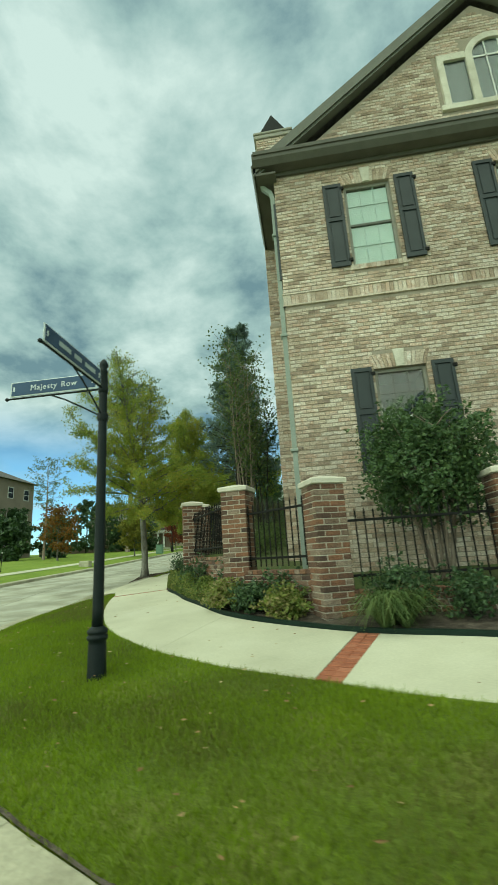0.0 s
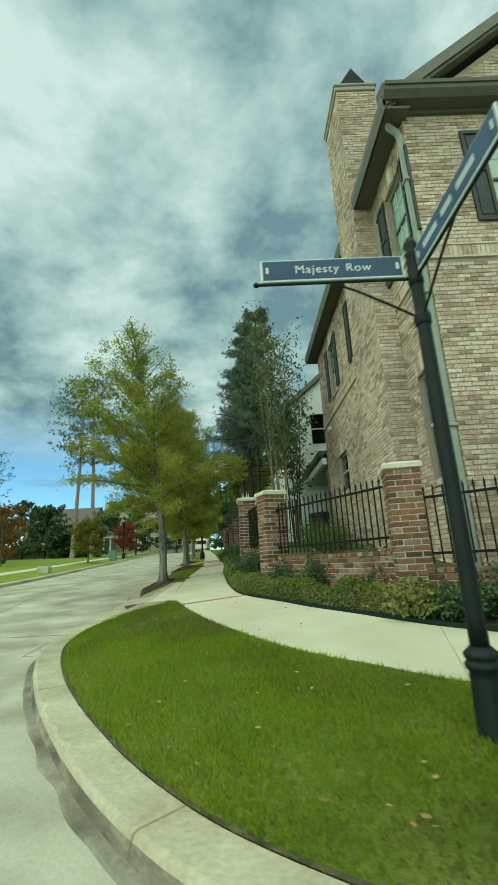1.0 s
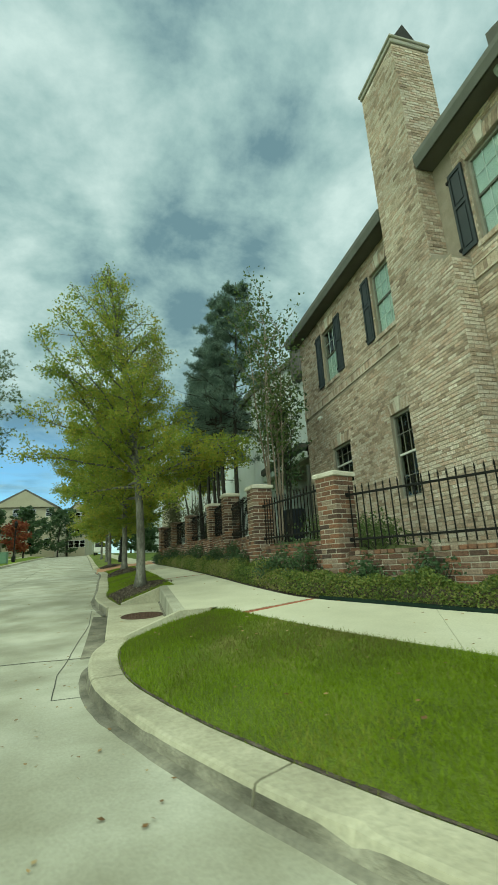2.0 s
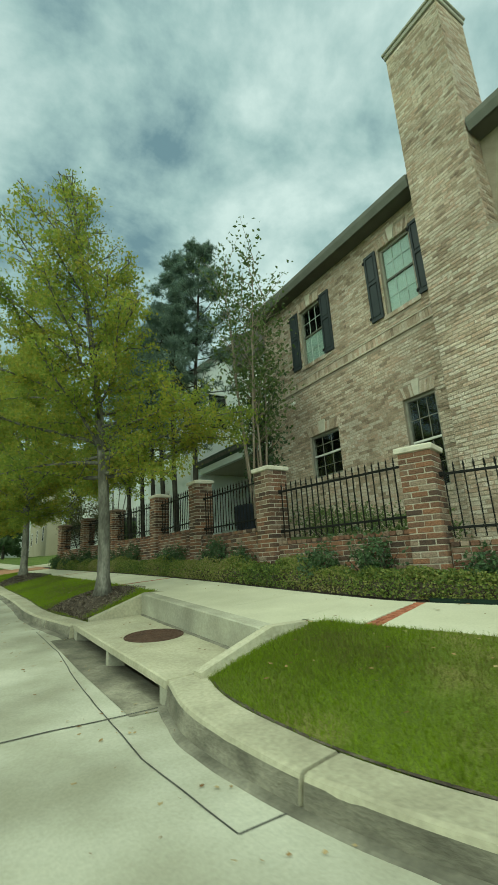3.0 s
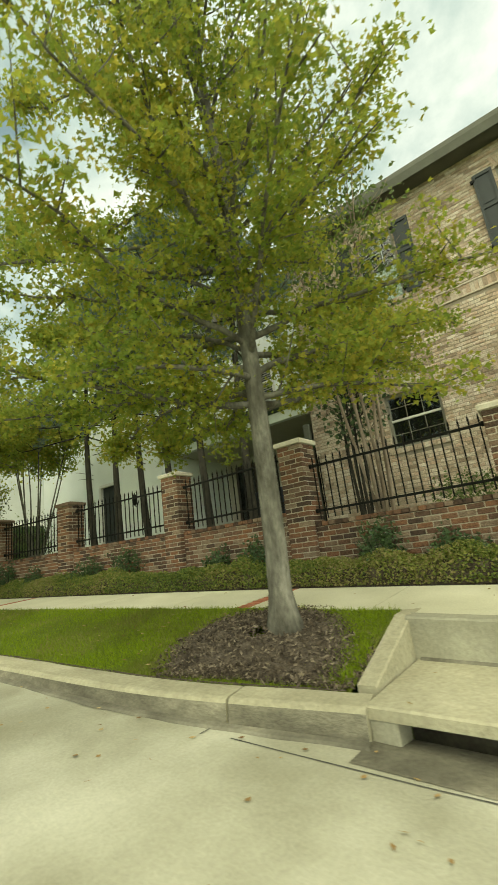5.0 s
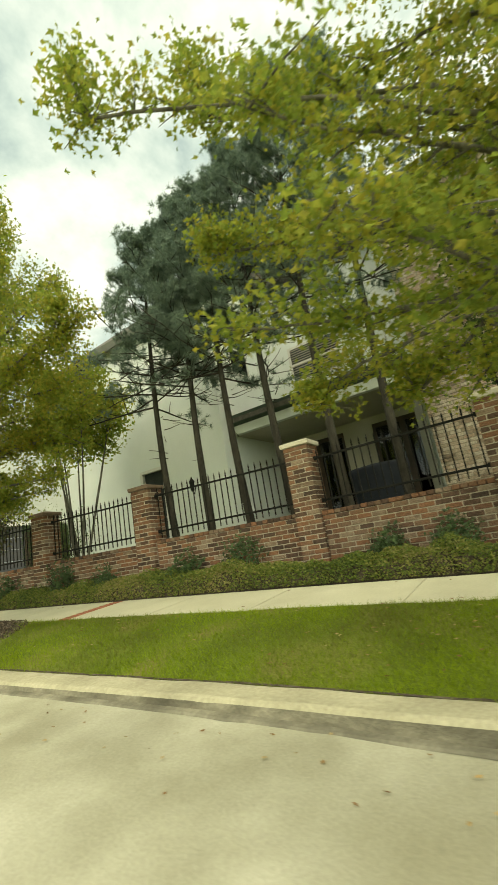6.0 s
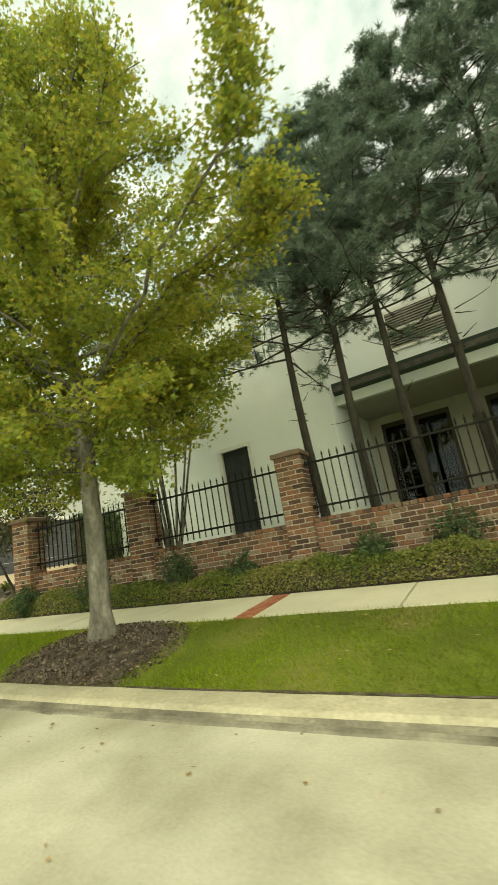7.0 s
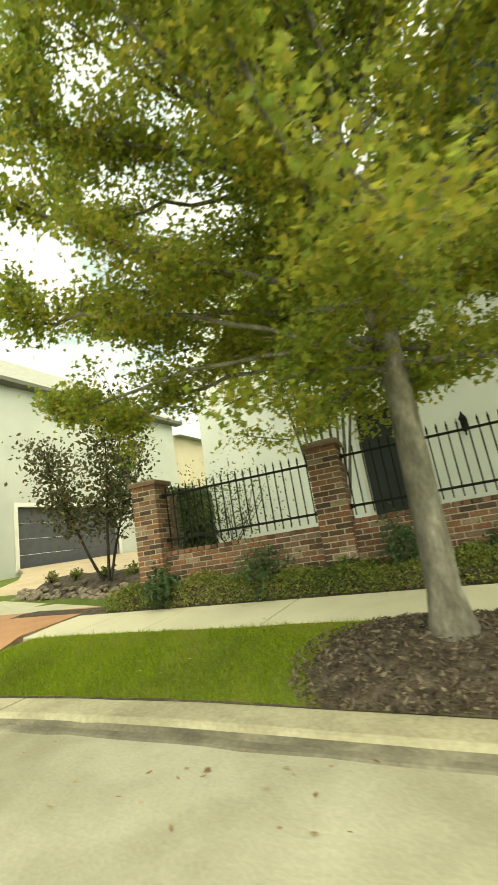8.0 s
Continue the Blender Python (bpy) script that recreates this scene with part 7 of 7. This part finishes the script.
tall_pine(-23.7, 60.0, 24.5, 501)
tall_pine(-21.6, 61.0, 25, 502)
tall_pine(-25.5, 43.5, 10.5, 503)
oak(-16.0, 43.7, far_z(43.7), 3.4, 0.06, 1.3, 510, 2600, "small staked yellow-green tree on the lawn", size=0.16, leafmat=LEAF_YEL, kind="young_tree", nlimb=16)
oak(-17.2, 61.0, far_z(61.0), 4.0, 0.06, 1.4, 511, 2400, "small red-leaved tree on the lawn", size=0.16, leafmat=LEAF_RED, kind="young_tree", nlimb=16)
oak(-21.4, 39.1, far_z(39.1), 4.6, 0.08, 1.7, 512, 1900, "orange-leaved young tree across the street", size=0.15, leafmat=LEAF_ORANGE, kind="young_tree", nlimb=18)
for _n, (_x, _y, _h, _s) in enumerate([(-26.4, 47, 4.6, 1.5), (-30, 44, 4.5, 1.8), (-27, 66, 4.2, 2.4), (-23, 63, 4.0, 2.2), (-28, 62, 7, 2.6), (-33, 66, 8, 3), (-24, 74, 6.5, 2.6), (-19.5, 76, 7, 2.6), (-38, 55, 6.5, 2.6), (-17, 90, 8, 3), (-27, 84, 8, 3), (-4.4, 80, 10, 3.0), (-6.4, 92, 11, 3.4), (-2.6, 76, 6.5, 2.4), (-3.6, 57, 8.0, 2.2)]):
    oak(_x, _y, far_z(_y) - 0.3, _h, 0.12, _s, 520 + _n, 2600, "distant dark green broadleaf tree", size=0.30, leafmat=LEAF_DARK, kind="distant_tree", nlimb=20, clear=0.12, bark=BARK_P)


def simple_house(name, x0, x1, y0, y1, z0, h, rise, material, label, storeys, wins, axis="x"):
    t = thing(name, ((x0 + x1) / 2, (y0 + y1) / 2, z0), label, "house")
    part("wall_block", MB().box((x0, y0, z0 - 1), (x1, y1, z0 + h)), material, t)
    r = MB()
    o = 0.5
    if axis == "x":
        m = (y0 + y1) / 2
        r.prism([(y0 - o, z0 + h - 0.1), (y1 + o, z0 + h - 0.1), (m, z0 + h + rise)], "x", x0 - o, x1 + o)
        g = MB().prism([(y0, z0 + h - 0.08), (y1, z0 + h - 0.08), (m, z0 + h + rise - 0.35)], "x", x0 - o - 0.02, x1 + o + 0.02)
    else:
        m = (x0 + x1) / 2
        r.prism([(x0 - o, z0 + h - 0.1), (x1 + o, z0 + h - 0.1), (m, z0 + h + rise)], "y", y0 - o, y1 + o)
        g = MB().prism([(x0 + 0.4, z0 + h - 0.08), (x1 - 0.4, z0 + h - 0.08), (m, z0 + h + rise - 0.35)], "y", y0 - o - 0.02, y1 + o + 0.02)
    part("roof", r, ROOF, t)
    part("gable", g, material, t)
    for k in range(storeys):
        for j in range(wins):
            u = x0 + (x1 - x0) * (j + 0.5) / wins
            zc = z0 + 1.0 + k * h / storeys
            plain_window(t, "y", y0, u - 0.5, u + 0.5, zc, zc + 1.4, 1)
            v = y0 + (y1 - y0) * (j + 0.5) / wins
            side = (x1, -1) if (x0 + x1) / 2 < -8 else (x0, 1)
            plain_window(t, "x", side[0], v - 0.5, v + 0.5, zc, zc + 1.4, side[1])
    return t


simple_house("beige_building", -30, -18.5, 96, 125, 4.4, 8.4, 3.4, BEIGE, "distant beige three-storey building with gabled roof", 3, 4, "y")
simple_house("beige_building", -18.0, -14.5, 110, 150, 4.6, 9.2, 2.0, BEIGE, "distant beige row building along the street", 3, 3, "y")
simple_house("roofed_house", -43, -31, 86, 98, 4.0, 5.2, 3.8, BROWNHOUSE, "distant brown house with grey pitched roof", 2, 3, "x")
simple_house("row_house", 0, 12, 56, 72, 3.0, 8.0, 3.5, BEIGE, "pale row house further up the street", 2, 3, "y")
simple_house("row_house", -4, 8, 82, 100, 4.0, 8.0, 3.5, STUCCO, "pale house at the end of the street", 2, 3, "y")


def build_construction():
    x0, x1, y0, y1, z = -52, -38.3, 50, 60, 2.4
    simple_house("unfinished_house", x0, x1, y0, y1, z, 10.6, 3.0, BROWNHOUSE, "three-storey brown house under construction behind scaffolding", 3, 3, "y")
    s = thing("scaffolding", (-38, 50, z), "steel tube scaffolding against the unfinished house", "scaffolding")
    for x in (-52, -49, -46, -43, -40, -37.2):
        for y in (48.4, 49.5):
            part("standard", MB().tube([(x, y, z - 1), (x, y, z + 9.5)], [0.045, 0.045], 6), STEEL, s)
    for zz in (2.2, 5.2, 8.2):
        for y in (48.4, 49.5):
            part("ledger", MB().tube([(-52.5, y, z + zz), (-35.6, y, z + zz)], [0.05, 0.05], 6), STEEL, s)
        part("deck", MB().box((-52, 48.5, z + zz + 0.05), (-37, 49.4, z + zz + 0.1)), BARK_P, s)
    for i in range(4):
        part("brace", MB().tube([(-52 + 3 * i, 48.35, z + 2.2), (-49 + 3 * i, 48.35, z + 5.2)], [0.035, 0.035], 6), STEEL, s)


build_construction()


def build_pavilion():
    t = thing("columned_pavilion", (-23.8, 71, 2.9), "small white columned porch with hipped roof", "pavilion")
    z = 2.9
    part("floor", MB().box((-26, 69.5, z - 0.6), (-21.6, 72.5, z + 0.15)), CONC_W, t)
    for x in (-25.6, -24.2, -22.9, -21.9):
        part("column", MB().lathe((x, 69.8, z + 0.15), [(0.2, 0), (0.2, 0.1), (0.15, 0.15), (0.13, 2.2), (0.2, 2.3)], 10), SASH_W, t)
    part("entablature", MB().box((-26.1, 69.5, z + 2.45), (-21.5, 72.6, z + 2.85)), SASH_W, t)
    part("roof", MB().prism([(-26.4, z + 2.85), (-21.2, z + 2.85), (-23.8, z + 4.4)], "y", 69.3, 72.8), ROOF, t)
    part("back_wall", MB().box((-26, 72, z), (-21.6, 72.4, z + 2.45)), BROWNHOUSE, t)
    w = thing("garden_wall", (-34, 68, 2.6), "low brown brick garden wall across the lawn", "wall")
    part("body", MB().box((-42, 67.8, 1.6), (-26.5, 68.1, 3.8)), BROWNHOUSE, w)
    part("coping", MB().cbox((-34.25, 67.95, 3.84), (15.7, 0.42, 0.1), 0.02), STONE, w)


build_pavilion()


def street_lamp(x, y):
    z = far_z(y) - 0.3
    t = thing("street_lamp", (x, y, z), "black post-top street lamp", "street lamp", "street lamps")
    part("post", MB().lathe((x, y, z), [(0.18, -0.2), (0.18, 0.5), (0.13, 0.6), (0.07, 0.75), (0.06, 3.5), (0.1, 3.55)], 12), IRON, t)
    part("lantern", MB().lathe((x, y, z + 3.55), [(0.08, 0), (0.13, 0.05), (0.19, 0.45), (0.22, 0.48), (0.1, 0.66), (0.02, 0.8)], 8), IRON, t)


street_lamp(-16.4, 57.0)
street_lamp(-5.0, 37.5)


def build_boxes():
    z = far_z(50) - 0.2
    t = thing("utility_box", (-15.6, 50.0, z), "pale green metal utility cabinet on the verge", "utility box")
    part("cabinet", MB().cbox((-15.6, 50.0, z + 0.42), (0.7, 0.6, 0.95), 0.03), BOXGREEN, t)
    part("lid", MB().cbox((-15.6, 50.0, z + 0.92), (0.76, 0.66, 0.06), 0.015), BOXGREEN, t)
    z = far_z(30) - 0.28
    t = thing("utility_box", (-13.8, 30.0, z), "low grey concrete utility box in the grass", "utility box")
    part("cabinet", MB().cbox((-13.8, 30.0, z + 0.15), (0.7, 0.5, 0.42), 0.03), CONC_K, t)
    part("lid", MB().cbox((-13.8, 30.0, z + 0.37), (0.6, 0.4, 0.03), 0.01), CONC_K, t)
    for x, y in ((-16.6, 25.4), (-16.4, 23.8)):
        z = far_z(y) - 0.15
        s = thing("tree_stake", (x, y, z), "thin dark stake with a pale top in the lawn", "stake", "stakes")
        part("stake", MB().tube([(x, y, z - 0.2), (x, y, z + 1.1)], [0.02, 0.018], 6), IRON, s)
        part("tip", MB().tube([(x, y, z + 1.1), (x, y, z + 1.2)], [0.022, 0.022], 6), SASH_W, s)
    # delivery truck far up the street
    x, y = -8.9, 78.0
    z = gut(y) + 0.02
    t = thing("parked_truck", (x, y, z), "white box truck parked on a drive up the street", "truck")
    part("cargo_box", MB().cbox((x, y + 1.5, z + 1.75), (2.1, 4.2, 2.2), 0.05), SASH_W, t)
    part("cab", MB().cbox((x, y - 1.4, z + 1.25), (2.0, 1.5, 1.5), 0.15), SASH_W, t)
    part("windscreen", MB().cbox((x, y - 2.13, z + 1.6), (1.7, 0.06, 0.6), 0.02), DARKROOM, t)
    for wx in (-0.9, 0.9):
        for wy in (-1.3, 2.4):
            w = part("wheel", MB().tube([(x + wx - 0.12, y + wy, z + 0.42), (x + wx + 0.12, y + wy, z + 0.42)], [0.42, 0.42], 16), DARKROOM, t)
            part("rim", MB().tube([(x + wx - 0.13, y + wy, z + 0.42), (x + wx + 0.13, y + wy, z + 0.42)], [0.22, 0.22], 12), STEEL, w)


build_boxes()


# ---- rocks, then the many alike pieces ----
def build_rocks():
    rng = random.Random(5)
    t = thing("rock_bed", (-1.4, 32, 1.1), "raised mulched bed edged with small brown rocks", "rock bed")

    def foot(y):
        return interp(y, [(29.4, -2.2), (30.5, -1.85), (32.2, -1.45), (34.2, -1.25)]), interp(y, [(29.4, 1.06), (30.5, 1.13), (34.2, 1.28)])

    rows = []
    for y in np.linspace(29.5, 34.4, 26):
        x, z = foot(y)
        k = min(1.0, (y - 29.45) / 0.7, (34.45 - y) / 0.6)
        rows.append([(x + d, y, z - 0.12 + (h + 0.12 + 0.05 * noise.noise(Vector((d * 3, y * 2, 4)))) * k) for d, h in ((0.0, 0.0), (0.12, 0.10), (0.5, 0.30), (1.0, 0.40), (1.6, 0.40), (2.2, 0.2))])
    part("soil", loft(rows), MULCH, t)
    shapes = []
    for k in range(4):
        bm = bmesh.new()
        bmesh.ops.create_icosphere(bm, subdivisions=1, radius=0.07)
        for v in bm.verts:
            v.co *= 1 + 0.5 * noise.noise(v.co * 9 + Vector((k * 7, 0, 0)))
            v.co.z *= 0.6
        me = bpy.data.meshes.new("rock")
        bm.to_mesh(me)
        bm.free()
        me.materials.append(ROCK)
        shapes.append(me)
    for i in range(130):
        y = rng.uniform(29.8, 34.3)
        x, z = foot(y)
        d = abs(rng.gauss(0, 0.16))
        piece("rock", shapes[i % 4], pose(x + d - 0.06, y, z + 0.03 + 0.62 * d, 0, 0, rng.uniform(0, 360)) @ Matrix.Scale(rng.uniform(0.7, 1.5), 4), t)
    for y, d in ((30.6, 0.75), (31.5, 0.7), (32.6, 0.6), (33.4, 0.5)):
        x, z = foot(y)
        shrub("bed_shrub", x + d, y, z + 0.32, 0.14, 0.14, 0.13, 220, 180 + int(y * 10), 0.04, LEAF_HEDGE, "small yellow-green shrub in the raised bed", "shrub", "bed shrubs")


build_rocks()


def build_bands():
    """Red pavers across the walk."""
    for s0, s1 in RED_AT:
        a0, a1 = Vector((*rail(1, s0), 0)), Vector((*rail(1, s1), 0))
        b0, b1 = Vector((*rail(2, s0), 0)), Vector((*rail(2, s1), 0))
        ln = ((b0 + b1) / 2 - (a0 + a1) / 2).length
        nb = int(ln / 0.1)
        wd = 0.5 * ((a1 - a0).length + (b1 - b0).length)
        me = MB().cbox((0, 0, 0), (ln / nb - 0.003, wd / 2 - 0.004, 0.06), 0.004).mesh("paver", PAVER)
        d = ((b0 + b1) - (a0 + a1)).normalized()
        rz = math.degrees(math.atan2(d.y, d.x))
        for i in range(nb):
            f = (i + 0.5) / nb
            for g in (0.25, 0.75):
                p = a0.lerp(a1, g).lerp(b0.lerp(b1, g), f)
                z = wn(a0.y) * (1 - f) + (wn(b0.y) + 0.06) * f
                piece("paver", me, pose(p.x, p.y, z - 0.03, 0, 0, rz), walk_ob)


build_bands()

for _me, _m, _t in FENCE_BRICKS:
    piece("brick", _me, _m, _t)

house_shapes = {}
_rb = random.Random(12)
for _a, _b, _lo, _hi in NEAR_BRICKS:
    _key = round(_b - _a, 2)
    if _key not in house_shapes:
        house_shapes[_key] = MB().cbox((0, 0, 0), (_key, 0.06, BH), 0.004).mesh("brick", BRICK_HO)
    piece("brick", house_shapes[_key], pose(XW + 0.021 + _rb.uniform(-0.004, 0.003), (_a + _b) / 2, (_lo + _hi) / 2, 0, 0, 90), house)
